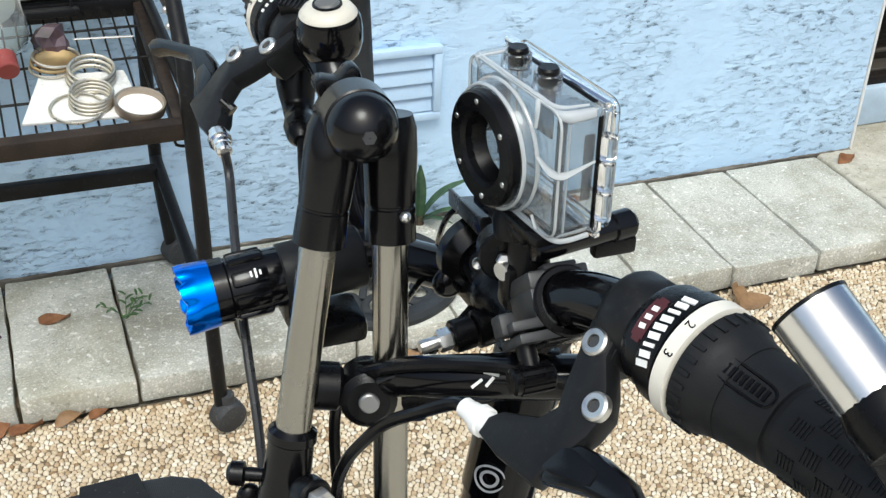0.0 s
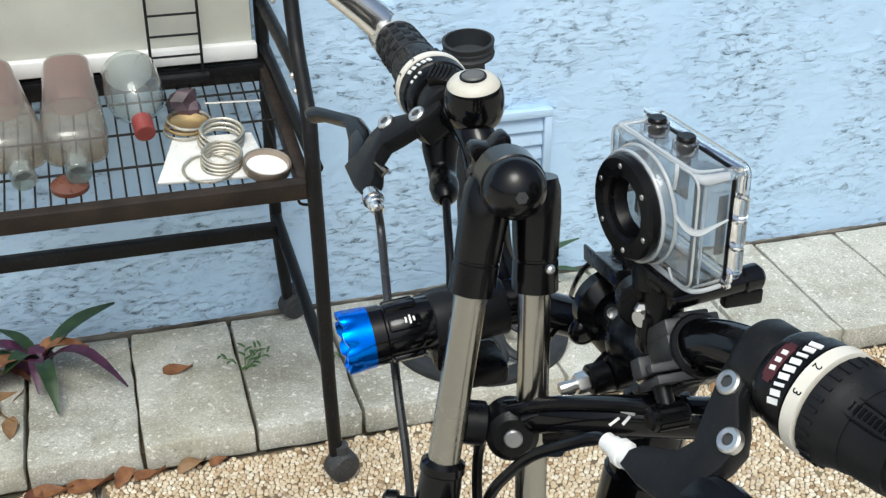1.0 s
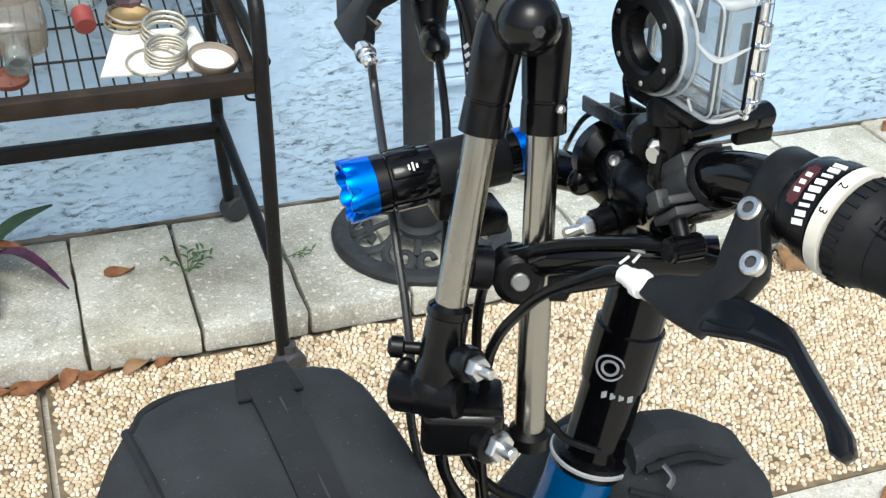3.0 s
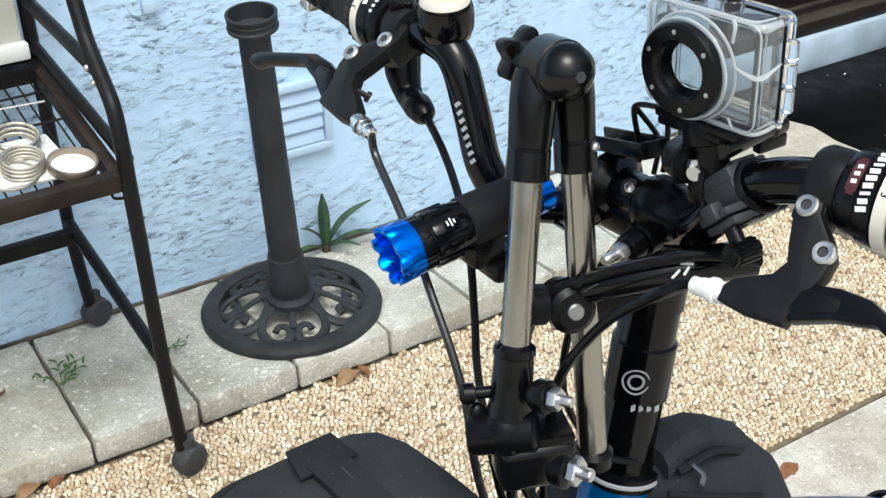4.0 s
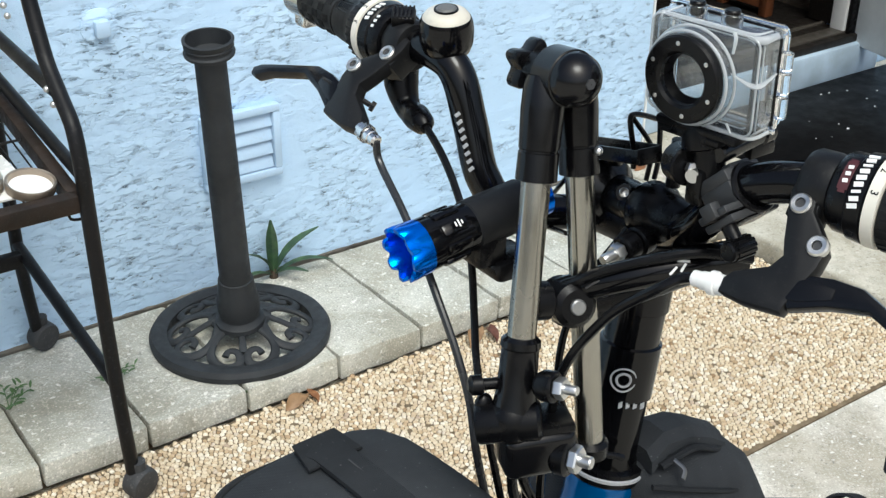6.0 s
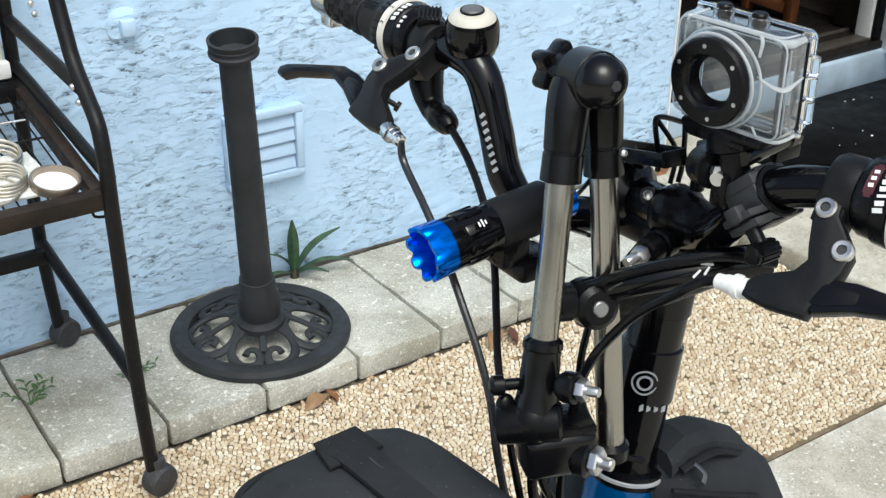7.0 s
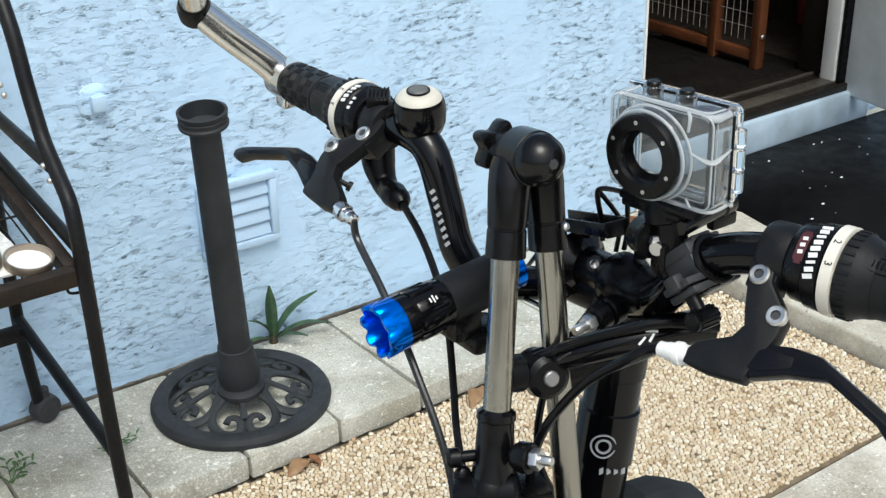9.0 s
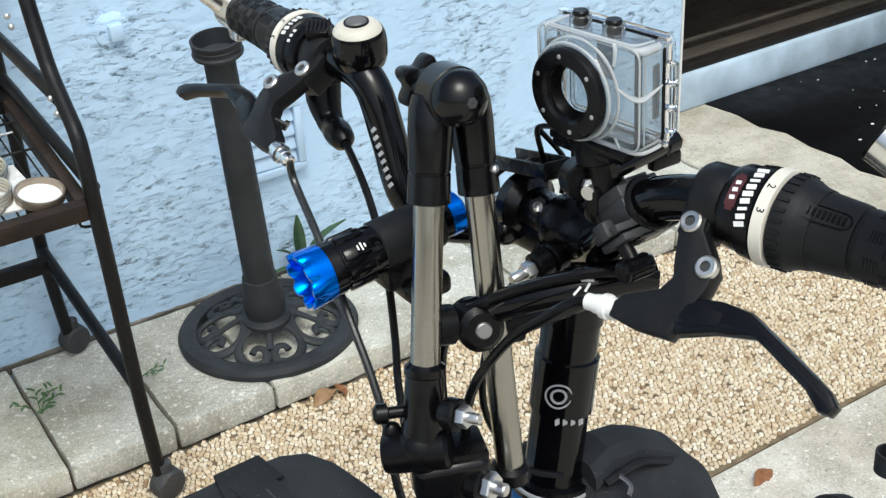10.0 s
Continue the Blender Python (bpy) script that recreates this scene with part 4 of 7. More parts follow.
part("chainstay", tube([(0.36, -1.342, 0.47), (0.42, -1.39, 0.30), (0.62, -1.40, 0.25)], 0.011, 12, 5), BLUE_PAINT, bike)
for wx in (-0.49, 0.62):
    c = Vector((wx, -1.335, 0.252))
    wh = part("wheel", lathe(c - Vector((0, 0.05, 0)), c + Vector((0, 0.05, 0)), [(0, 0.006), (0.02, 0.018), (0.08, 0.018), (0.10, 0.006)], 16), SILVER, bike, "small spoked wheel")
    part("tyre", ring_lathe(c, c + Vector((0, 1, 0)), [(0.021 * math.sin(q), 0.231 + 0.021 * math.cos(q)) for q in np.linspace(0, math.tau, 11)[:-1]], 48), RUBBER, wh, "black rubber tyre")
    part("rim", ring_lathe(c - Vector((0, 0.011, 0)), c + Vector((0, 1, 0)), [(0, 0.205), (0, 0.215), (0.022, 0.215), (0.022, 0.205), (0.011, 0.198)], 48), SILVER, wh)
    for k in range(18):
        a = k * math.tau / 18
        part("spoke", tube([c + Vector((0.015 * math.cos(a + 0.6), 0.03 * (-1) ** k, 0.015 * math.sin(a + 0.6))), c + Vector((0.2 * math.cos(a), 0, 0.2 * math.sin(a)))], 0.001, 5), SILVER, wh)

# bar: low in the middle, rising to the grips
part("handlebar", tube([(-0.404, -1.06, 1.15), (-0.404, -1.15, 1.149), (-0.4015, -1.198, 1.149), (-0.399, -1.2165, 1.139), (-0.3975, -1.2295, 1.108), (-0.396, -1.243, 1.074), (-0.385, -1.262, 1.057), (-0.350, -1.32, 1.066), (-0.354, -1.37, 1.076), (-0.366, -1.405, 1.098), (-0.372, -1.435, 1.132), (-0.364, -1.465, 1.147), (-0.352, -1.506, 1.150), (-0.33, -1.59, 1.150)], 0.0118, 20, 8), GLOSS, bike, "gloss black riser handlebar with white lettering")
part("bar_clamp", lathe((-0.351, -1.300, 1.066), (-0.350, -1.35, 1.069), [(0, 0.013), (0.002, 0.0155), (0.044, 0.0155), (0.047, 0.014)], 28), PLASTIC, bike)
part("clamp_flange", joined(lathe((-0.3560, -1.312, 1.084), (-0.3555, -1.33, 1.084), [(0, 0.010), (0.001, 0.0195), (0.003, 0.0210), (0.010, 0.0210), (0.012, 0.0190), (0.016, 0.014)], 32), ball((-0.371, -1.320, 1.070), 0.0090, (1, 0.7, 1)), ball((-0.352, -1.320, 1.106), 0.0080, (1, 0.7, 1))), SATIN, bike, "round black clamp flange")
part("stem_neck", tube([(-0.318, -1.328, 1.03), (-0.33, -1.327, 1.055), (-0.350, -1.325, 1.066)], [0.020, 0.017, 0.014], 20, 5), GLOSS, bike)


def grip_set(ring, axis, side, lever_o, e1, e2, side_label):
    """Twist shifter, grip, bar end and brake lever at one end of the bar."""
    ring, axis = Vector(ring), Vector(axis).normalized()
    def at(h):
        return ring + axis * h
    sh = part("shifter", lathe(at(-0.024), at(1), [(0, 0.0135), (0.001, 0.0195), (0.004, 0.0212), (0.011, 0.0216), (0.012, 0.0228), (0.020, 0.0236), (0.021, 0.0215)], 40), PLASTIC, bike, "black twist shifter with white and red print")
    part("indicator_ring", lathe(at(-0.003), at(1), [(0, 0.0215), (0.0005, 0.0242), (0.0065, 0.0242), (0.007, 0.0215)], 48), CREAM, sh, "cream gear indicator ring")
    part("collar", lathe(at(0.004), at(1), [(0, 0.0215), (0.001, 0.0231), (0.007, 0.0229), (0.011, 0.0214), (0.014, 0.0202), (0.0185, 0.0194)], 40), RUBBER, sh)
    m = frame_z(axis)
    for k in range(28):
        a = k * math.tau / 28
        p = at(0.0085) + m @ Vector((0.0229 * math.cos(a), 0.0229 * math.sin(a), 0))
        part("tooth", box(p, (0.0016, 0.0016, 0.006), m @ Matrix.Rotation(a, 3, "Z"), 0), RUBBER, sh)
    gr = part("grip", lathe(at(0.018), at(1), [(0, 0.0194), (0.006, 0.0187), (0.014, 0.0182), (0.021, 0.0177), (0.0235, 0.0172), (0.024, 0.0160), (0.026, 0.0160), (0.0265, 0.0170), (0.030, 0.0166), (0.085, 0.0158), (0.090, 0.0146)], 40), RUBBER, bike, "black ribbed rubber grip")
    m = frame_z(axis)
    for k in range(16):
        a = k * math.tau / 16
        for j in range(3):
            for i in range(5):
                h = 0.0525 + 0.0155 * j + (0.0078 if k % 2 else 0)
                hh = h + i * 0.0015 - 0.003
                rr = 0.01645 - 0.0008 * (hh - 0.05) / 0.05
                p = at(hh) + m @ Vector((rr * math.cos(a), rr * math.sin(a), 0))
                if hh < (0.091 if side > 0 else 0.103):
                    part("rib", box(p, (0.0012, 0.0053, 0.0008), m @ Matrix.Rotation(a, 3, "Z"), 0), RUBBER, gr)
    # polished bar end, clamped outside the grip and bent forward
    b0 = at(0.112)
    out = Vector((0, 1 if side > 0 else -1, 0))
    reach = Vector((-0.07, 0, 0.067)) if side > 0 else Vector((-0.033, 0.017, 0.050))
    be = [b0, b0 + reach * 0.25 + Vector((0.002, 0, 0)), b0 + reach * 0.65, b0 + reach]
    bar_end = part("bar_end", tube(be, [0.0130, 0.0124, 0.0118, 0.0112], 24, 6), SILVER if side > 0 else PLASTIC, bike, "polished alloy bar end" if side > 0 else "black plastic bar end")
    c0 = 0.093 if side > 0 else 0.104
    part("clamp", lathe(at(c0), at(1), [(0, 0.0135), (0.001, 0.0164), (0.116 - c0, 0.0164), (0.118 - c0, 0.0135)], 32), SILVER, bar_end)
    part("clamp_bolt", box(at(0.110) + Vector((0.004, 0, -0.016)), (0.022, 0.016, 0.016), None, 0.003), SILVER, bar_end)
    tip = Vector(be[-1])
    dd = (Vector((-0.016, 0, 0.035)) - out * 0.030).normalized() if side > 0 else Vector((-0.20, 0.87, 0.45)).normalized()
    part("lamp_clamp", joined(lathe(tip - dd * 0.012, tip + dd, [(0, 0.008), (0.002, 0.0125), (0.012, 0.0130), (0.018, 0.0115)], 24), ball(tip, 0.0125)), PLASTIC, bar_end, "black plastic clamp")
    lr, ll = (0.0102, 0.042) if side > 0 else (0.0122, 0.031)
    part("end_lamp", lathe(tip + dd * 0.003, tip + dd, [(0, lr * 0.96), (ll, lr), (ll + 0.002, lr)], 32), SILVER, bar_end, "polished silver cylinder")
    part("lamp_rim", ring_lathe(tip + dd * (ll + 0.004), tip + dd, [(0, lr * 0.98), (0, lr * 1.02), (0.0012, lr * 1.02), (0.0012, lr * 0.83), (0.001, lr * 0.78)], 32), PLASTIC, bar_end, "thin black rim")
    # brake
    o, e1, e2 = Vector(lever_o), Vector(e1).normalized(), Vector(e2).normalized()
    n = e1.cross(e2)
    s = 1.0
    if n.z < 0:
        e_a, e_b = e2, e1
        flip = True
    else:
        e_a, e_b = e1, e2
        flip = False
    def sh_poly(poly):
        return [((v, u) if flip else (u, v)) for u, v in poly]
    mm = 0.001
    def pl(poly, lo, hi, bevel):
        return plate(sh_poly([(u * mm, v * mm) for u, v in poly]), o, e_a, e_b, lo * mm, hi * mm, bevel * mm)
    br = part("brake_lever", pl([(-16, -8), (-6, -9), (6, -6), (20, -2), (28, 1), (35, -3), (43, -20), (48, -24), (56, -24), (58, -10), (57, 12), (53, 13), (40, 17), (30, 21), (20, 22), (12, 17), (2, 8), (-10, 6), (-18, 5)], -11, 1, 3.0), LEVER, bike, "satin black brake lever with two hex bolts")
    part("clamp_arm", pl([(-22, -9), (6, -8), (10, 2), (4, 9), (-22, 8)], -20, -1, 3.0), LEVER, br)
    part("clamp_ring", lathe(at(-0.042), at(1), [(0, 0.0125), (0.001, 0.0160), (0.004, 0.0178), (0.014, 0.0180), (0.0175, 0.0172), (0.018, 0.0125)], 36), LEVER, br)
    part("blade", joined(pl([(35, 9), (31.5, 30), (32, 46), (35.5, 54), (49, 84), (54, 94), (59, 99), (64, 97), (64, 91), (56.5, 82), (45.5, 58), (43, 52), (47, 32), (54, 14), (48, 8)], -10, 0, 2.8), pl([(40, 6), (36, 20), (37, 34), (43, 34), (49, 18), (50, 8)], -2, 0.8, 1.2), ball(o + e1 * (60 * mm) + e2 * (94 * mm) - e_a.cross(e_b) * (5 * mm), 0.0046, (1, 1, 0.9))), SATIN, br, "curved satin black lever blade")
    for u, v in ((0, 0), (19, 17)):
        c = o + e1 * u * mm + e2 * v * mm
        nn = e_a.cross(e_b)
        bt = part("bolt", ring_lathe(c - nn * 0.001, c + nn, [(0, 0.0058), (0.0030, 0.0057), (0.0040, 0.0048), (0.0038, 0.0027), (0.0012, 0.0025), (0.0, 0.0025)], 24), DULL_BOLT, br, "zinc hex socket bolt")
        # dark hex plug stands in for the shadow in the recess
        part("socket", lathe(c - nn * 0.0005, c + nn, [(0, 0.0026), (0.0022, 0.0026)], 6), SMOKE, bt)
    c0 = o + e1 * 51.5 * mm + e2 * (-23 * mm) - (e_a.cross(e_b)) * 5 * mm
    ax = (e2 * -1 + e1 * 0.06).normalized()
    part("barrel_adjuster", lathe(c0, c0 + ax, [(0, 0.0056), (0.004, 0.0056), (0.0045, 0.0066), (0.008, 0.0066), (0.0085, 0.0052), (0.013, 0.0050), (0.0135, 0.0044), (0.018, 0.0044), (0.019, 0.003)], 12), WHITE_PLASTIC if side < 0 else SILVER, br, "white barrel adjuster" if side < 0 else "silver barrel adjuster")
    return sh, gr, br, c0 + ax * 0.018, ax


R_RING, R_AX = (-0.3506, -1.5118, 1.150), (0.24, -0.97, 0.0)
L_RING, L_AX = (-0.405, -1.135, 1.148), (0.01, 1.0, 0.0)
r_set = grip_set(R_RING, R_AX, -1, (-0.378, -1.483, 1.145), (-0.64, -0.177, -0.748), (0.206, -0.977, 0.055), "near")
l_set = grip_set(L_RING, L_AX, 1, (-0.426, -1.174, 1.147), (-0.785, 0.0, -0.619), (-0.05, 0.97, 0.1), "far")


def bell():
    c = Vector((-0.3976, -1.2017, 1.149))
    ax = Vector((-0.10, -0.10, 1)).normalized()
    b = part("bell", lathe(c, c + ax, [(-0.001, 0.009), (0.001, 0.0130), (0.004, 0.0158), (0.010, 0.0178), (0.018, 0.0182), (0.024, 0.0176), (0.027, 0.0164)], 44), GLOSS, bike, "small black bell with a cream top")
    part("bell_cap", lathe(c + ax * 0.0255, c + ax, [(0, 0.0163), (0.002, 0.0158), (0.005, 0.0135), (0.0065, 0.0095)], 44), BELL_TOP, b, "cream domed bell top")
    part("button_ring", ring_lathe(c + ax * 0.0316, c + ax, [(0, 0.0070), (0.0008, 0.0082), (0.0016, 0.0080), (0.0016, 0.0068)], 32), PLASTIC, b)
    part("button", lathe(c + ax * 0.031, c + ax, [(0, 0.0072), (0.002, 0.0070), (0.0032, 0.0055), (0.0036, 0)], 24), worn("grey_button", (0.10, 0.10, 0.095), 0.5), b, "grey bell button")
    part("base", lathe(c - ax * 0.008, c, [(0, 0.007), (0.010, 0.008)], 20), PLASTIC, b)
    tb = part("thumb_block", box((-0.4079, -1.166, 1.167), (0.016, 0.014, 0.010), frame_z((-0.25, -0.35, 1), (-0.6, -0.75, 0)), 0.002), PLASTIC, bike, "ribbed black thumb block")
    rm = frame_z((-0.25, -0.35, 1), (-0.6, -0.75, 0))
    for k in range(6):
        part("rib", box(Vector((-0.4079, -1.166, 1.167)) + rm @ Vector((-0.0068 + k * 0.0027, 0, 0.0052)), (0.0012, 0.0125, 0.0010), rm, 0), RUBBER, tb)


bell()

# ---------------------------------------------------------------- folding arm of steel tubes
arm = thing("tube_holder", (-0.46, -1.39, 0.95), "folded holder of two steel tubes with black plastic joints", "holder")
PIV = Vector((-0.433, -1.365, 1.188))
l_top, l_bot = Vector((-0.451, -1.361, 1.131)), Vector((-0.469, -1.376, 1.042))
r_top, r_bot = Vector((-0.417, -1.359, 1.126)), Vector((-0.426, -1.394, 0.963))
part("tube", drawn_tube(l_top + (l_top - l_bot) * 0.1, l_bot - (l_top - l_bot) * 0.1, 0.0083, 3), CHROME, arm, "brushed steel tube")
part("tube", drawn_tube(r_top + (r_top - r_bot) * 0.1, r_bot, 0.0083, 8), CHROME, arm, "brushed steel tube")
for a, b in ((l_top, l_bot), (r_top, r_bot)):
    d = (a - b).normalized()
    part("sleeve", lathe(a, a + d, [(0, 0.0105), (0.0005, 0.0118), (0.016, 0.0114), (0.0165, 0.0108), (0.0175, 0.0108), (0.018, 0.0114), (0.040, 0.0122), (0.052, 0.0118), (0.058, 0.0100)], 32), SATIN, arm, "black plastic sleeve")
fwd = Vector((-0.10, -0.97, 0.12)).normalized()
part("joint", lathe(PIV - fwd * 0.018, PIV + fwd, [(0, 0.0145), (0.002, 0.0160), (0.019, 0.0160), (0.0195, 0.0152), (0.022, 0.0152), (0.027, 0.0140), (0.033, 0.0090), (0.036, 0.0)], 36), SATIN, arm, "black domed pivot")
part("pivot_bolt", lathe(PIV + fwd * 0.0165, PIV + fwd, [(0, 0.0032), (0.0014, 0.0030)], 6), SMOKE, arm, "grey hex bolt end")
kn = PIV - fwd * 0.046
km_ = frame_z(fwd)
lobes = [((0.0132 + 0.0028 * math.cos(5 * a)) * math.cos(a), (0.0132 + 0.0028 * math.cos(5 * a)) * math.sin(a)) for a in np.linspace(0, math.tau, 51)[:-1]]
part("knob", joined(plate(lobes, kn, km_ @ Vector((1, 0, 0)), km_ @ Vector((0, 1, 0)), 0.0, 0.013, 0.002), lathe(kn + fwd * 0.012, PIV, [(0, 0.010), (0.02, 0.008)], 16)), PLASTIC, arm, "black lobed clamp knob")
riv = Vector((-0.414, -1.370, 1.143))
part("rivet", ball(riv, 0.0026), BOLT, arm, "small zinc rivet")
part("end_collar", lathe(r_bot, r_bot - Vector((0, 0, 1)), [(-0.003, 0.009), (0, 0.0115), (0.008, 0.0115), (0.010, 0.009)], 28), PLASTIC, arm)
dl = (l_bot - l_top).normalized()
part("socket", lathe(l_bot, l_bot + dl, [(-0.002, 0.009), (0, 0.0115), (0.004, 0.0118), (0.005, 0.0108), (0.03, 0.0118), (0.045, 0.014)], 28), SATIN, arm, "black tube socket")
kc = l_bot + dl * 0.048
part("knuckle", joined(ball(kc, 0.016, (1, 0.9, 1)), lathe(kc + Vector((-0.018, 0.012, -0.004)), kc + Vector((0.02, -0.02, 0.004)), [(0, 0.011), (0.002, 0.012), (0.036, 0.012), (0.038, 0.010)], 20)), PLASTIC, arm, "black swivel knuckle")
part("block", box((-0.463, -1.386, 0.972), (0.044, 0.030, 0.030), Matrix.Rotation(radians(-20), 3, "Z"), 0.006, 3), SATIN, arm, "black clamp block")
part("cap", box((-0.464, -1.384, 0.987), (0.046, 0.028, 0.008), Matrix.Rotation(radians(-20), 3, "Z"), 0.003, 2), PLASTIC, arm)


def cross_bolt(tip, towards, name="bolt", r=0.0042, owner=arm):
    tip, d = Vector(tip), (Vector(towards) - Vector(tip)).normalized()
    b = part(name, lathe(tip, tip + d, [(0, r * 0.6), (0.001, r * 0.72), (0.008, r * 0.72), (0.0082, r), (0.02, r)], 16), BOLT, owner, "zinc clamp bolt")
    part("nut", lathe(tip + d * 0.0075, tip + d, [(0, r * 1.45), (0.001, r * 1.6), (0.005, r * 1.6), (0.006, r * 1.4)], 6), BOLT, b)
    part("washer_boss", lathe(tip + d * 0.0135, tip + d, [(0, r * 1.9), (0.001, r * 2.2), (0.008, r * 2.2), (0.012, r * 1.6)], 20), PLASTIC, b)


cross_bolt((-0.462, -1.418, 1.027), (-0.478, -1.375, 1.018))
cross_bolt((-0.446, -1.418, 0.970), (-0.464, -1.375, 0.966), r=0.0055)
part("thumb_screw", joined(lathe((-0.499, -1.366, 1.016), (-0.47, -1.378, 1.015), [(0, 0.003), (0.002, 0.006), (0.008, 0.006), (0.009, 0.0035), (0.03, 0.0035)], 12), ball((-0.49, -1.370, 1.002), 0.006, (1, 0.8, 1.2))), PLASTIC, arm, "black thumb screw")

# ---------------------------------------------------------------- torch on the bar
F0, F1 = Vector((-0.505, -1.304, 1.075)), Vector((-0.396, -1.305, 1.087))
torch = thing("torch", F0, "black aluminium torch with blue crenellated head and tail", "torch")
fd = (F1 - F0).normalized()
FL = (F1 - F0).length


def crown():
    """Wavy blue bezel."""
    bm = bmesh.new()
    m = frame_z(fd)
    n = 96
    rows = []
    for h, r, wave in ((0.016, 0.0168, 0), (0.009, 0.0172, 0.0), (0.0035, 0.0177, 0.45), (0.0, 0.0176, 1), (0.0, 0.0150, 0.8), (0.004, 0.0136, 0.2), (0.016, 0.0115, 0)):
        row = []
        for i in range(n):
            a = i * math.tau / n
            dip = (0.5 - 0.5 * math.cos(a * 8)) ** 2.2 * 0.0022 * wave
            r_ = r * (1 - 0.13 * (0.5 - 0.5 * math.cos(a * 8)) ** 2.2 * wave)
            row.append(bm.verts.new(F0 + m @ Vector((r_ * math.cos(a), r_ * math.sin(a), h + dip))))
        rows.append(row)
    for k in range(len(rows)):
        p, q = rows[k], rows[(k + 1) % len(rows)]
        for i in range(n):
            j = (i + 1) % n
            bm.faces.new((p[i], q[i], q[j], p[j]))
    bmesh.ops.recalc_face_normals(bm, faces=bm.faces)
    return bm


part("bezel", crown(), BLUE_ALU, torch, "shiny blue scalloped bezel")
part("lens", lathe(F0 + fd * 0.013, F1, [(0, 0.0), (0.0001, 0.0133), (0.002, 0.0133)], 28), CLEAR, torch, "clear plastic lens")
part("reflector", lathe(F0 + fd * 0.018, F1, [(0, 0.0132), (0.002, 0.0132), (0.006, 0.004)], 28), BLUE_ALU, torch)
part("head", lathe(F0 + fd * 0.015, F1, [(0, 0.0160), (0.001, 0.0166), (0.008, 0.0164), (0.009, 0.0154), (0.030, 0.0152), (0.038, 0.0150), (0.042, 0.0135)], 40), GLOSS, torch, "gloss black head with cut flutes")
m_f = frame_z(fd)
for k in range(8):
    a = k * math.tau / 8
    p = F0 + fd * 0.034 + m_f @ Vector((0.0150 * math.cos(a), 0.0150 * math.sin(a), 0))
    part("flute", box(p, (0.004, 0.0075, 0.018), m_f @ Matrix.Rotation(a, 3, "Z"), 0.0015), GLOSS, torch)
part("barrel", lathe(F0 + fd * 0.054, F1, [(0, 0.0125), (FL - 0.066, 0.0125)], 32), GLOSS, torch)
part("holder_sleeve", lathe(F0 + fd * 0.050, F1, [(0, 0.0150), (0.001, 0.0160), (0.041, 0.0160), (0.042, 0.0150)], 36), RUBBER, torch, "matt black rubber holder sleeve")
side_n = m_f @ Vector((math.cos(2.3), math.sin(2.3), 0))
side_t = fd.cross(side_n)
for h, w in ((0.0345, 0.0030), (0.0368, 0.0048), (0.0390, 0.0024)):
    part("worn_mark", box(F0 + fd * h + side_n * 0.0172, (0.0010, w, 0.0005), Matrix((fd, side_t, side_n)).transposed(), 0), WHITE_INK, torch)
for k in range(14):
    h = FL - 0.020 + k * 0.0009
    part("knurl", ring_lathe(F0 + fd * h, F1, [(0, 0.0123), (0, 0.0131), (0.0005, 0.0131), (0.0005, 0.0123)], 24), GLOSS, torch)
part("tail_cap", lathe(F0 + fd * (FL - 0.012), F1 + fd, [(0, 0.0120), (0.001, 0.0132), (0.010, 0.0132), (0.012, 0.011), (0.013, 0.006)], 32), BLUE_ALU, torch, "blue tail cap")
part("holder_foot", joined(box((-0.445, -1.306, 1.066), (0.022, 0.026, 0.022), None, 0.004), box((-0.43, -1.31, 1.052), (0.03, 0.03, 0.014), None, 0.004)), PLASTIC, torch)

# ---------------------------------------------------------------- clear camera housing
case = thing("camera_housing", (-0.378, -1.412, 1.168), "clear plastic waterproof camera housing, empty, with black lens ring", "camera housing")
W = Vector((0.13, -0.985, 0.0)).normalized()          # across, towards the near side
Nf = Vector((-0.985, -0.13, -0.03)).normalized()      # out of the lens
U = Nf.cross(W).normalized()
if U.z < 0:
    U = -U
RC = Vector((-0.398, -1.411, 1.194))
rotc = Matrix((W, Nf, U)).transposed()


def cp(w, f, u):
    return RC + W * (w * 0.001) + Nf * (f * 0.001) + U * (u * 0.001)


def shell(c, size, wall_t, bevel):
    """A moulded box of clear plastic with an inner skin."""
    outer = box((0, 0, 0), size, None, bevel, 5)
    inner = box((0, 0, 0), tuple(s - 2 * wall_t for s in size), None, max(bevel - wall_t * 0.6, 0.001), 4)
    bmesh.ops.reverse_faces(inner, faces=inner.faces)
    bm = joined(outer, inner)
    bm.transform(rotc.to_4x4())
    bm.transform(Matrix.Translation(c))
    return bm


def clear_part(name, bm, owner, label=""):
    ob = part(name, bm, GLASS, owner, label)
    ob.visible_shadow = False
    return ob


part("shell", shell(cp(4.5, -22.8, 1.5), (0.070, 0.0268, 0.056), 0.0022, 0.0060), CLEAR, case)
clear_part("flange", joined(*[box(cp(w, -29.6, u), s, rotc, 0.0011, 3) for w, u, s in ((4.5, 29.4, (0.072, 0.0036, 0.0030)), (4.5, -26.4, (0.072, 0.0036, 0.0030)), (39.6, 1.5, (0.0030, 0.0036, 0.0525)), (-30.6, 1.5, (0.0030, 0.0036, 0.0525)))]), case, "clear door flange")
part("gasket", joined(*[box(cp(w, -27.2, u), s, rotc, 0.0006) for w, u, s in ((4.5, 29.6, (0.062, 0.0018, 0.0012)), (4.5, -26.6, (0.062, 0.0018, 0.0012)), (39.7, 1.5, (0.0012, 0.0018, 0.048)), (-30.7, 1.5, (0.0012, 0.0018, 0.048)))]), PLASTIC, case, "thin black seal")
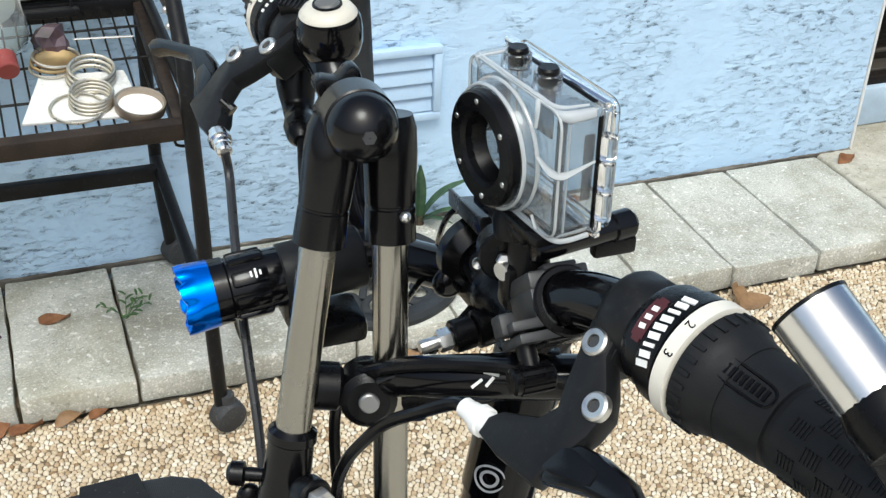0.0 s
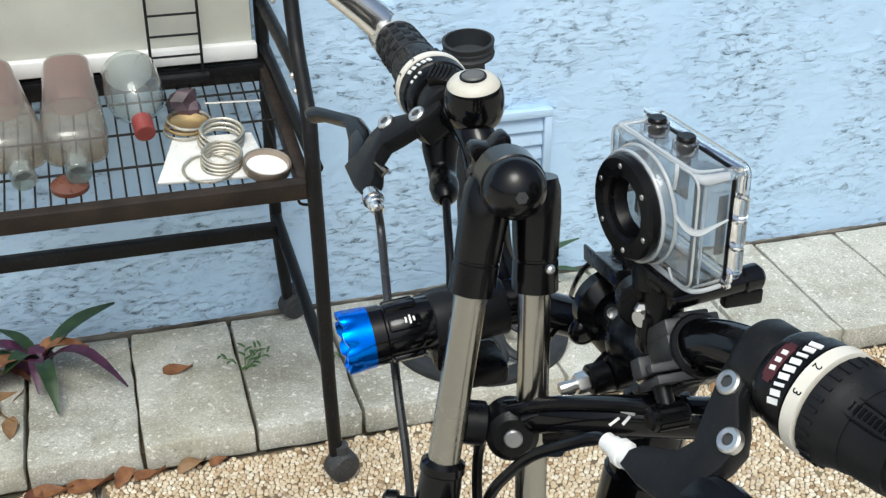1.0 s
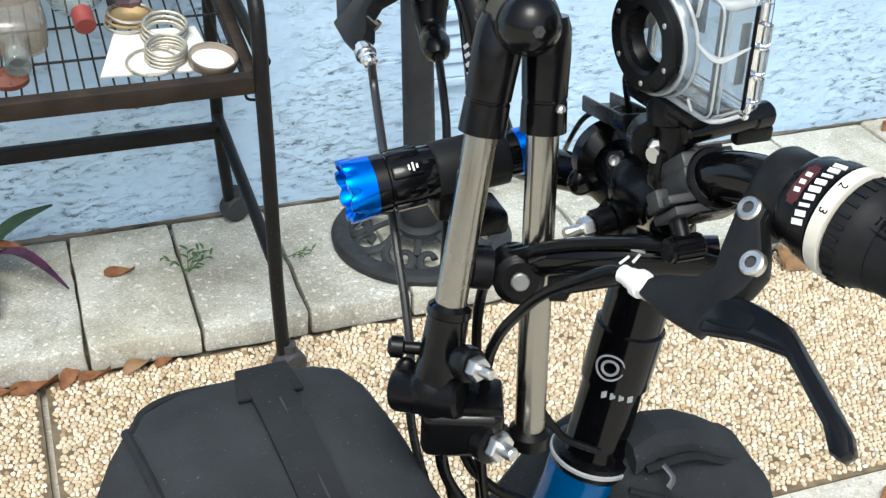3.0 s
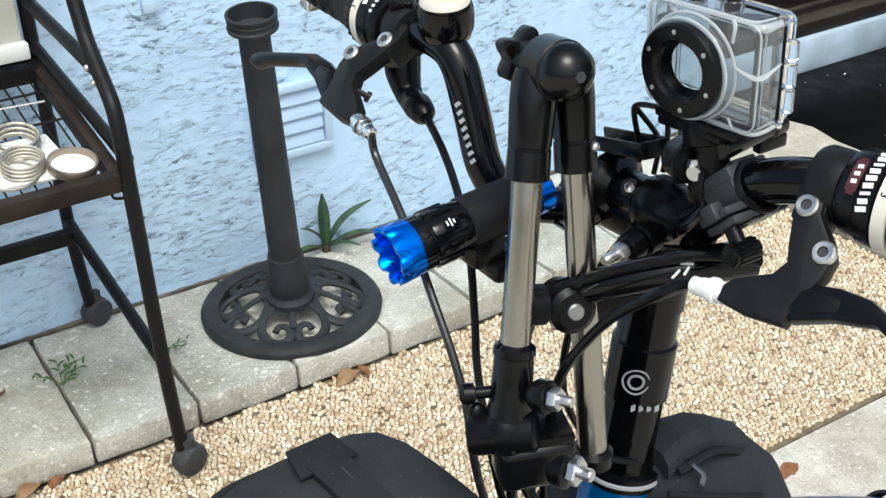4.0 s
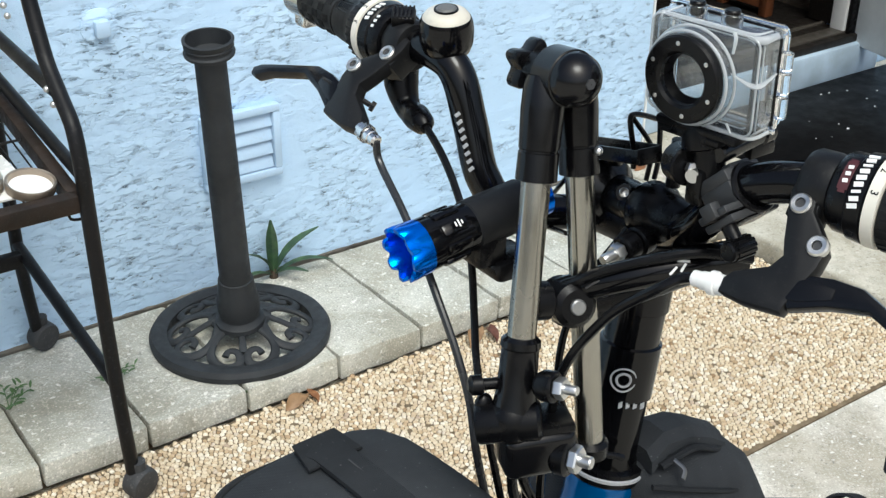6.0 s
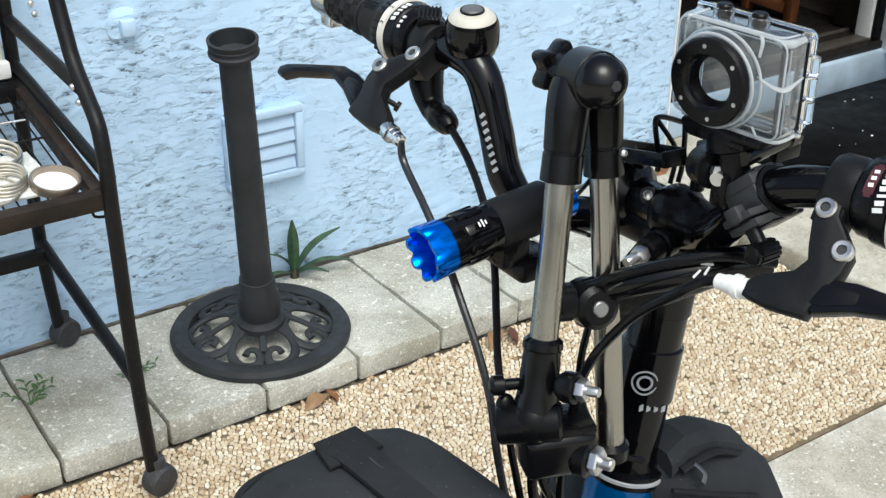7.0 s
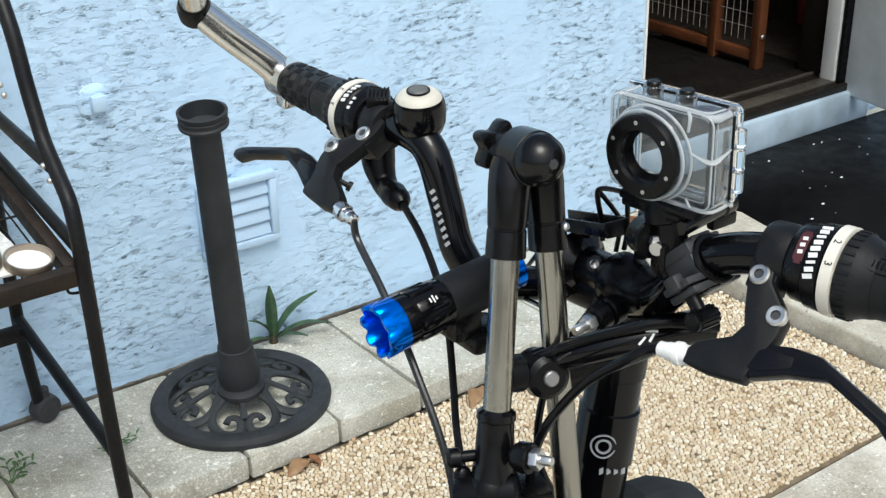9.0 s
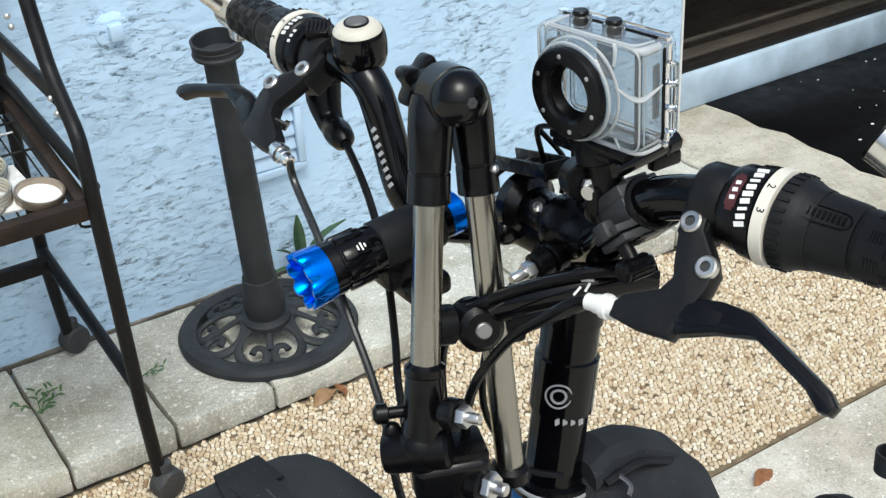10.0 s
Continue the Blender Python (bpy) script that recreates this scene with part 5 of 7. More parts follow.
part("lens_port", ring_lathe(cp(0, -9.6, 0), cp(0, 10, 0), [(0, 0.0236), (0, 0.0268), (0.004, 0.0264), (0.0060, 0.0250), (0.0062, 0.0236)], 56), CLEAR, case, "clear lens collar")
for h, r in ((-9.2, 0.0268), (-4.2, 0.0252)):
    part("collar_bead", ring_lathe(cp(0, h, 0), cp(0, 10, 0), [(0.0009 * math.sin(q), r + 0.0009 * math.cos(q)) for q in np.linspace(0, math.tau, 9)[:-1]], 56), EDGE, case)


def rounded_loop(w0, w1, u0, u1, f, r):
    pts = []
    for cw, cu, a0 in ((w1 - r, u1 - r, 0), (w0 + r, u1 - r, 90), (w0 + r, u0 + r, 180), (w1 - r, u0 + r, 270)):
        for k in range(5):
            a = radians(a0 + k * 22.5)
            pts.append(cp(cw + r * math.cos(a), f, cu + r * math.sin(a)))
    return pts + [pts[0]]


part("front_edge", tube(rounded_loop(-29.3, 38.3, -25.3, 28.3, -11.0, 6), 0.0006, 8, 1), EDGE, case, "front edge bead, milky white for its highlight")
part("inner_edge", tube(rounded_loop(-26.5, 35.5, -22.5, 25.5, -13.5, 6), 0.0004, 8, 1), EDGE, case)
for w, u in ((37.0, 27.0), (-28.0, 27.0), (37.0, -24.0), (-28.0, -24.0)):
    part("corner_edge", tube([cp(w, -13, u), cp(w, -27, u)], 0.0005, 8, 1), EDGE, case)
part("corner_edge", tube([cp(37.2, -11.6, 22), cp(37.2, -11.6, -20)], 0.0005, 8, 1), EDGE, case)
clear_part("back_edge", tube(rounded_loop(-29.5, 38.5, -25.5, 28.5, -35.2, 4), 0.0013, 10, 1), case)
part("lens_ring", ring_lathe(cp(0, -3.6, 0), cp(0, 10, 0), [(0, 0.0140), (0, 0.0238), (0.0035, 0.0238), (0.0046, 0.0228), (0.0046, 0.0156), (0.003, 0.0140)], 60), PLASTIC, case, "black lens ring with small screws")
part("inner_ring", ring_lathe(cp(0, -9.4, 0), cp(0, 10, 0), [(0, 0.0122), (0, 0.0165), (0.0058, 0.0165), (0.0062, 0.0150)], 44), PLASTIC, case, "black bevelled lens well")
for k in range(6):
    a = radians(90 + 9 + 60 * k)
    part("screw", lathe(cp(19.6 * math.cos(a), 0.8, 19.6 * math.sin(a)), cp(19.6 * math.cos(a), 20, 19.6 * math.sin(a)), [(0, 0.0013), (0.0006, 0.0012), (0.0008, 0)], 10), BOLT, case)
for w in (-8, 14):
    b = clear_part("button", ring_lathe(cp(w, -20, 28.6), cp(w, -20, 60), [(0, 0.0042), (0, 0.0062), (0.0012, 0.0058), (0.0052, 0.0056), (0.0058, 0.0050), (0.0058, 0.0042)], 28), case, "clear button collar")
    part("button_top", lathe(cp(w, -20, 28.8), cp(w, -20, 60), [(0, 0.0030), (0.0015, 0.0041), (0.0030, 0.0041), (0.0034, 0.0034), (0.0046, 0.0034), (0.0050, 0.0042), (0.0070, 0.0042), (0.0078, 0.0036)], 28), PLASTIC, b, "black push button")
for u0, u1 in ((-18, -6), (-5, 7), (8, 18)):
    clear_part("hinge", lathe(cp(42.5, -30, u0), cp(42.5, -30, u1), [(0, 0.0026), (0.0005, 0.0032), ((u1 - u0) * 0.001 - 0.0005, 0.0032), ((u1 - u0) * 0.001, 0.0026)], 16), case, "clear hinge barrel")
part("latch", box(cp(-32.0, -26, 2), (0.004, 0.012, 0.026), rotc, 0.0015), PLASTIC, case, "black side latch")
part("rib", tube([cp(23.5, -9.6, 7.2), cp(30, -9.0, 5.6), cp(36.0, -9.6, 4.0), cp(39.0, -12.0, 3.6), cp(39.8, -18, 5.0), cp(39.8, -26, 7)], [0.0006, 0.0012, 0.0021, 0.0022, 0.0013, 0.0006], 8, 4, 0.6, hint=(0, 0, 1)), EDGE, case, "corner rib, milky white for its highlight")
# dark refraction in the corner, put in as a smoky grey tube
part("corner_column", tube([cp(36.2, -12.6, 25), cp(36.2, -12.6, -23)], 0.0019, 12, 1), PAD, case, "grey tube for the dark refraction in the corner")
part("corner_edge", tube([cp(38.4, -14.6, 24), cp(38.4, -14.6, -22)], 0.0005, 8, 1), EDGE, case)
# sky sheen on the bevelled top edge, put in as a milky bead
part("shoulder", tube([cp(30, -11.6, 27.6), cp(35.5, -12.6, 27.2), cp(37.6, -15.5, 26.8), cp(37.8, -25, 26.6)], [0.0006, 0.0020, 0.0026, 0.0022], 12, 4), EDGE, case, "milky bead for the sky sheen on the top edge")
part("floor_frame", tube(rounded_loop(-24, 33, -24.6, -24.4, -20, 0.1)[:1] + [cp(33, -14, -24.4), cp(34, -26, -24.4), cp(-20, -26, -24.4)], 0.0008, 6, 1), PAD, case)
part("rib", tube([cp(22.5, -10.4, 28.4), cp(24.5, -9.2, 26), cp(24.2, -9.0, 21), cp(23.6, -9.2, 18)], [0.0010, 0.0011, 0.0009, 0.0009], 8, 4), EDGE, case)
part("rib", tube([cp(24, -9.4, -20), cp(27, -9.6, -25)], 0.0007, 8, 1), EDGE, case)
part("top_bead", tube([cp(-24, -12.0, 29.0), cp(0, -11.4, 29.3), cp(22, -11.6, 29.3), cp(33, -13.0, 29.2), cp(36, -24, 29.2)], [0.0006, 0.0009, 0.0010, 0.0009, 0.0005], 8, 4), EDGE, case)
part("top_bead", tube([cp(-24, -12, 24), cp(-23, -10.5, 28), cp(-21, -16, 29.3), cp(-21, -25, 29.4)], 0.0008, 8, 4), EDGE, case)
part("bottom_bead", tube([cp(-22, -11, -26.2), cp(20, -11, -26.4), cp(35, -12.0, -26.2), cp(38.6, -17, -26), cp(39.0, -26, -25.6)], 0.0011, 10, 4), EDGE, case)
part("side_pad", box(cp(36.6, -25.2, 3), (0.0012, 0.0046, 0.028), rotc, 0.0005), PAD, case, "smoky grey inner pad")
part("back_pad", box(cp(-1, -30.2, 10), (0.011, 0.0012, 0.022), rotc, 0.0005), PAD, case, "smoky grey inner pad")
part("foot", box(cp(6, -20, -29.2), (0.052, 0.026, 0.005), rotc, 0.0015), PLASTIC, case, "black mounting foot")

mount = thing("camera_mount", (-0.375, -1.43, 1.13), "black plastic handlebar clamp mount with ball head", "camera mount")
part("neck", lathe((-0.378, -1.412, 1.166), (-0.376, -1.422, 1.13), [(0, 0.012), (0.004, 0.0135), (0.012, 0.0135), (0.014, 0.009), (0.03, 0.009)], 24), PLASTIC, mount)
bar_d = Vector((0.02, -0.72, 0.69)).normalized()
bar_e = Vector((-0.3715, -1.446, 1.139))
side_d = (Vector((-1, 0, 0)) + bar_d * bar_d.x).normalized()
over_d = side_d.cross(bar_d).normalized()
if over_d.z < 0:
    over_d = -over_d
blk = Matrix((side_d, over_d, side_d.cross(over_d))).transposed()
if (blk @ Vector((0, 0, 1))).dot(bar_d) < 0:
    blk = Matrix((side_d, -over_d, side_d.cross(-over_d))).transposed()


def bk(side, over, along):
    """A point of the clamp, in millimetres from where the bar leaves it."""
    return bar_e + side_d * (side * 0.001) + over_d * (over * 0.001) + bar_d * (along * 0.001)


part("clamp_upper", joined(box(bk(1, 10.8, -12), (0.027, 0.0075, 0.024), blk, 0.0012), box(bk(-2, 15.0, -11), (0.015, 0.004, 0.016), blk, 0.0010)), CLAMP_GREY, mount, "grey black upper jaw")
part("clamp_ring", ring_lathe(bk(0, 0, -24), bk(0, 0, 10), [(0, 0.0120), (0, 0.0150), (0.0245, 0.0150), (0.0255, 0.0142), (0.0255, 0.0120)], 36), PLASTIC, mount, "black split clamp ring")
part("clamp_body", joined(box(bk(12.0, 1.5, -12), (0.006, 0.0125, 0.0236), blk, 0.0010), box(bk(-11.5, 0, -12), (0.005, 0.016, 0.0236), blk, 0.0010)), CLAMP_GREY, mount, "grey black clamp cheek")
part("clamp_jaw", joined(box(bk(15.5, -6.2, -11), (0.021, 0.0042, 0.022), blk, 0.0008), box(bk(14.0, -11.6, -11), (0.020, 0.0042, 0.022), blk, 0.0008)), CLAMP_GREY, mount, "grey black clamp ears")
part("lower_jaw", box(bk(0, -12.0, -12), (0.026, 0.006, 0.023), blk, 0.0015), PLASTIC, mount)
part("tab", box(bk(25.0, -4.0, -11), (0.007, 0.009, 0.010), blk, 0.0012), CLAMP_GREY, mount)
kd = -side_d
kc2 = bk(18, -27, -11)
part("knob_post", lathe(bk(18, -8, -11), bk(18, -27, -11), [(0, 0.0042), (0.018, 0.0042)], 16), PLASTIC, mount)
rk = part("ribbed_knob", lathe(kc2 - kd * 0.010, kc2 + kd, [(0, 0.0045), (0.001, 0.0056), (0.017, 0.0056), (0.019, 0.0045)], 28), PLASTIC, mount, "ribbed black knob")
for q in range(12):
    km = frame_z(kd)
    qa = q * math.tau / 12
    part("rib", box(kc2 + kd * 0.0005 + km @ Vector((0.0057 * math.cos(qa), 0.0057 * math.sin(qa), 0)), (0.0012, 0.0018, 0.014), km @ Matrix.Rotation(qa, 3, "Z"), 0), PLASTIC, rk)
part("pivot_cheek", joined(lathe((-0.383, -1.408, 1.141), (-0.387, -1.42, 1.143), [(-0.010, 0.010), (-0.009, 0.0115), (0.003, 0.0115), (0.004, 0.0105)], 24), box((-0.380, -1.418, 1.132), (0.016, 0.012, 0.022), None, 0.003)), PLASTIC, mount, "black pivot cheek")
part("screw", lathe((-0.386, -1.415, 1.142), (-0.39, -1.427, 1.147), [(-0.002, 0.0037), (0.0018, 0.0037), (0.0024, 0.0031)], 6), DULL_BOLT, mount, "zinc hex bolt")
part("rod", lathe((-0.380, -1.426, 1.1525), (-0.332, -1.418, 1.1525), [(0, 0.0045), (0.001, 0.0056), (0.040, 0.0056), (0.041, 0.0066), (0.050, 0.0066), (0.052, 0.005)], 24), SATIN, mount, "black rod under the housing")
part("rod_tab", box((-0.338, -1.420, 1.144), (0.020, 0.006, 0.008), None, 0.0015), PLASTIC, mount)
ty = Vector((-0.012, -0.073, 0.022)).normalized()
tx = ty.cross(Vector((0, 0, 1))).normalized()
tm = Matrix((tx, ty, tx.cross(ty))).transposed()
tc = Vector((-0.360, -1.330, 1.117))
part("tray", joined(box(tc + Vector((0, 0, -0.003)), (0.016, 0.070, 0.0025), tm, 0.0008), box(tc + tm @ Vector((-0.008, 0, -0.001)), (0.002, 0.070, 0.011), tm, 0.0008), box(tc + tm @ Vector((0.008, 0, -0.001)), (0.002, 0.070, 0.009), tm, 0.0008), box(tc + tm @ Vector((0, 0.034, -0.001)), (0.016, 0.002, 0.010), tm, 0.0006)), PLASTIC, mount, "flat black tray arm")
part("plate", box(cp(2, -20, -33.2), (0.040, 0.026, 0.005), rotc, 0.0015), PLASTIC, mount, "flat black mounting plate")

part("screw", lathe((-0.389, -1.418, 1.139), (-0.37, -1.41, 1.139), [(0, 0.004), (0.001, 0.0042), (0.006, 0.0042)], 16), BOLT, mount)

# ---------------------------------------------------------------- bags
def loft(loops, cap=True):
    """Skins a stack of equal loops of points."""
    bm = bmesh.new()
    rows = [[bm.verts.new(p) for p in lp] for lp in loops]
    n = len(rows[0])
    for a, b in zip(rows, rows[1:]):
        for i in range(n):
            j = (i + 1) % n
            bm.faces.new((a[i], a[j], b[j], b[i]))
    if cap:
        bm.faces.new(rows[0][::-1])
        bm.faces.new(rows[-1])
    bmesh.ops.recalc_face_normals(bm, faces=bm.faces)
    return bm


def crumple(bm, amount, scale=14.0, seed=0.0):
    for v in bm.verts:
        q = v.co * scale + Vector((seed, 0, 0))
        v.co += Vector((noise.noise(q), noise.noise(q + Vector((4, 0, 0))), noise.noise(q + Vector((0, 4, 0))))) * amount
    return bm


def front_bag():
    g = thing("front_bag", (-0.55, -1.40, 0.70), "black nylon camera bag with a carry strap, hung before the handlebar", "bag")
    outline = [(-0.632, -1.290), (-0.622, -1.272), (-0.600, -1.262), (-0.55, -1.257), (-0.512, -1.258), (-0.496, -1.266), (-0.487, -1.285), (-0.480, -1.34), (-0.470, -1.44), (-0.466, -1.53), (-0.480, -1.575), (-0.54, -1.59), (-0.585, -1.58), (-0.602, -1.54), (-0.610, -1.44), (-0.620, -1.36)]
    dense = []
    for a, b in zip(outline, outline[1:] + outline[:1]):
        for k in range(4):
            dense.append(Vector(a).lerp(Vector(b), k / 4))
    mid = Vector((-0.548, -1.42))
    loops = []
    for grow, z, left in ((0.05, 0.941, 0), (0.4, 0.940, 0), (0.75, 0.937, 0), (0.93, 0.932, 0), (1.0, 0.925, 0), (1.03, 0.905, 0.008), (1.06, 0.86, 0.022), (1.07, 0.80, 0.032), (1.05, 0.72, 0.03), (0.98, 0.66, 0.02)):
        lp = []
        for p in dense:
            q = mid + (p - mid) * grow
            push = left * max(0.0, (mid.x - p.x) / 0.08)
            lp.append((q.x - push, q.y, z))
        loops.append(lp)
    part("body", crumple(loft(loops), 0.0035, 16), NYLON, g)
    edge = [(p[0], p[1], 0.9275) for p in outline]
    part("piping", tube([edge[k] for k in (0, 15, 14, 13, 12)], 0.0034, 8, 6), WEBBING, g, "raised black piping")
    part("zip_rim", tube([(mid.x + (p[0] - mid.x) * 0.965, mid.y + (p[1] - mid.y) * 0.975, p[2] + 0.0005) for p in (edge[k] for k in (0, 1, 2, 3))], [0.0030, 0.0030, 0.0028, 0.0004], 8, 5), WEBBING, g, "black zip rim")
    s0, s1 = Vector((-0.549, -1.272, 0.941)), Vector((-0.540, -1.412, 0.943))
    across = Vector((0.0125, 0.0012, 0))
    rows = []
    for k in range(17):
        t = k / 16
        c = s0.lerp(s1, t)
        lift = 0.0045 * math.sin(min(1.0, t * 1.05) * math.pi) ** 0.7 - 0.0005
        w = 1.0 if 0.08 < t < 0.95 else 1.25
        rows.append([c - across * w + Vector((0, 0, lift)), c + Vector((0, 0, lift + 0.0016)), c + across * w + Vector((0, 0, lift)), c + across * w + Vector((0, 0, lift - 0.003)), c - across * w + Vector((0, 0, lift - 0.003))])
    strap = part("carry_strap", loft(rows), WEBBING, g, "flat woven carry strap")
    part("strap_fold", tube([s1 - across * 1.2 + Vector((0, -0.004, 0.006)), s1 + across * 1.2 + Vector((0, -0.006, 0.006))], 0.0065, 12, 1), WEBBING, strap)
    part("strap_seam", tube([s0.lerp(s1, 0.25) + Vector((0.002, 0, 0.0048)), s0.lerp(s1, 0.9) + Vector((0.002, 0, 0.0032))], 0.0006, 5, 1), SMOKE, strap)
    part("patch", plate([(-0.02, -0.014), (0.02, -0.014), (0.016, 0.014), (-0.016, 0.014)], (-0.548, -1.283, 0.9395), (1, 0.05, 0), (0, 1, 0), 0, 0.003, 0.001), WEBBING, strap)
    # side strap with buckle, and the oval badge
    part("side_strap", tube([(-0.640, -1.335, 0.905), (-0.660, -1.36, 0.87), (-0.672, -1.40, 0.82), (-0.668, -1.43, 0.77)], 0.013, 8, 4, 0.25, hint=(1, 0, 0)), WEBBING, g)
    part("buckle", joined(box((-0.662, -1.362, 0.872), (0.010, 0.026, 0.034), frame_z((-0.3, -0.4, 1)), 0.004), tube([(-0.668, -1.352, 0.885), (-0.675, -1.366, 0.888), (-0.672, -1.378, 0.878)], 0.003, 8, 4)), PLASTIC, g, "black plastic buckle")
    o = Vector((-0.640, -1.418, 0.892))
    eu = Vector((0.20, -0.55, -0.80)).normalized()
    nn = Vector((-0.86, -0.18, 0.3)).normalized()
    ev = nn.cross(eu).normalized()
    oval = [(0.026 * math.cos(a), 0.0155 * math.sin(a)) for a in np.linspace(0, math.tau, 29)[:-1]]
    badge = part("badge", plate(oval, o, eu, ev, 0, 0.002, 0.0006), PLASTIC, g, "black oval badge with plain white bars")
    part("badge_rim", tube([o + eu * (u * 0.93) + ev * (v * 0.93) + nn * 0.0022 for u, v in oval] + [o + eu * 0.026 * 0.93 + nn * 0.0022], 0.0007, 5, 1), GREY_INK, badge)
    for k, (a, b, w) in enumerate(((-16, -12, 7), (-10, -6, 4.5), (-4, 0, 7), (2, 6, 4.5), (8, 10.5, 7))):
        part("bar", box(o + eu * ((a + b) / 2000) + nn * 0.0026, ((b - a) / 1000 * 0.8, w / 1000, 0.0006), Matrix((eu, ev, nn)).transposed(), 0), WHITE_INK, badge)


front_bag()


def frame_bag():
    g = thing("frame_bag", (-0.28, -1.345, 0.70), "black nylon twin pouch strapped over the blue main tube", "bag")
    near = [(-0.348, 0.878), (-0.30, 0.881), (-0.262, 0.875), (-0.243, 0.865), (-0.230, 0.847), (-0.224, 0.826), (-0.210, 0.79), (-0.198, 0.735), (-0.21, 0.70), (-0.33, 0.70), (-0.354, 0.76), (-0.353, 0.82)]
    for _ in range(2):
        near = [tuple(Vector(p).lerp(Vector(q), w)) for p, q in zip(near, near[1:] + near[:1]) for w in (0.25, 0.75)]
    loops = []
    for y, k, dz in ((-1.318, 0.92, -0.010), (-1.330, 1.0, 0.0), (-1.352, 1.0, 0.001), (-1.368, 0.99, -0.005), (-1.380, 0.97, -0.014), (-1.388, 0.95, -0.026), (-1.391, 0.88, -0.034), (-1.392, 0.4, -0.03)):
        loops.append([(-0.28 + (x + 0.28) * k, y, 0.78 + (z - 0.78) * k + dz * max(0.0, (z - 0.78) / 0.1)) for x, z in near])
    part("near_pouch", crumple(crumple(loft(loops), 0.003, 30, 2), 0.0012, 90, 6), NYLON, g)
    far = [(-0.325, 0.865), (-0.36, 0.845), (-0.395, 0.80), (-0.41, 0.76), (-0.38, 0.72), (-0.26, 0.72), (-0.25, 0.80)]
    part("far_pouch", crumple(loft([[(-0.33 + (x + 0.33) * k, y, 0.79 + (z - 0.79) * k) for x, z in far] for y, k in ((-1.312, 0.94), (-1.305, 1.0), (-1.28, 1.0), (-1.272, 0.9))]), 0.002, 30, 5), NYLON, g)
    rows = []
    for x, z in ((-0.334, 0.893), (-0.318, 0.9035), (-0.296, 0.900), (-0.274, 0.890), (-0.258, 0.879)):
        rows.append([(x, -1.364, z - 0.016), (x, -1.363, z - 0.007), (x, -1.356, z - 0.001), (x, -1.343, z), (x, -1.334, z - 0.003), (x, -1.331, z - 0.012), (x, -1.345, z - 0.014), (x, -1.356, z - 0.016)])
    part("flap", crumple(loft(rows), 0.002, 40, 7), NYLON, g, "folded top flap")
    part("flap_edge", tube([(-0.328, -1.366, 0.882), (-0.298, -1.367, 0.886), (-0.272, -1.365, 0.873), (-0.259, -1.357, 0.868), (-0.256, -1.340, 0.873)], 0.0036, 8, 4, 0.7), WEBBING, g, "rolled flap edge")
    SEAM = [(-0.343, -1.374, 0.876), (-0.315, -1.383, 0.867), (-0.275, -1.3865, 0.850), (-0.240, -1.380, 0.832)]
    part("seam", tube(SEAM, 0.0022, 6, 4), WEBBING, g)
    part("foil_tag", (tube([(-0.318, -1.369, 0.886), (-0.314, -1.376, 0.880), (-0.319, -1.380, 0.876)], 0.0024, 6, 4, 0.3)), worn("creased_foil", (0.20, 0.20, 0.20), 0.35, 0.8), g, "creased silver tag")
    part("strap", tube([(-0.35, -1.362, 0.815), (-0.378, -1.364, 0.808), (-0.396, -1.345, 0.80), (-0.396, -1.322, 0.80), (-0.375, -1.306, 0.81), (-0.345, -1.305, 0.82)], 0.007, 8, 5, 0.35, hint=(0, 0, 1)), WEBBING, g)
    part("mark", joined(box((-0.3325, -1.3925, 0.8510), (0.0085, 0.0012, 0.0100), Matrix.Rotation(radians(14), 3, "Y"), 0.0003), box((-0.3290, -1.3925, 0.8410), (0.0065, 0.0012, 0.0080), Matrix.Rotation(radians(14), 3, "Y"), 0.0003), box((-0.3255, -1.3925, 0.8325), (0.0100, 0.0012, 0.0055), Matrix.Rotation(radians(14), 3, "Y"), 0.0003)), WHITE_INK, g, "white printed mark")
    part("reflective_band", plate([(-0.338, 0.8275), (-0.224, 0.7640), (-0.220, 0.7480), (-0.338, 0.8130)], (0, -1.3915, 0), (1, 0, 0), (0, 0, 1), -0.0005, 0.0012, 0.0003), GREY_INK, g, "pale reflective band")


frame_bag()

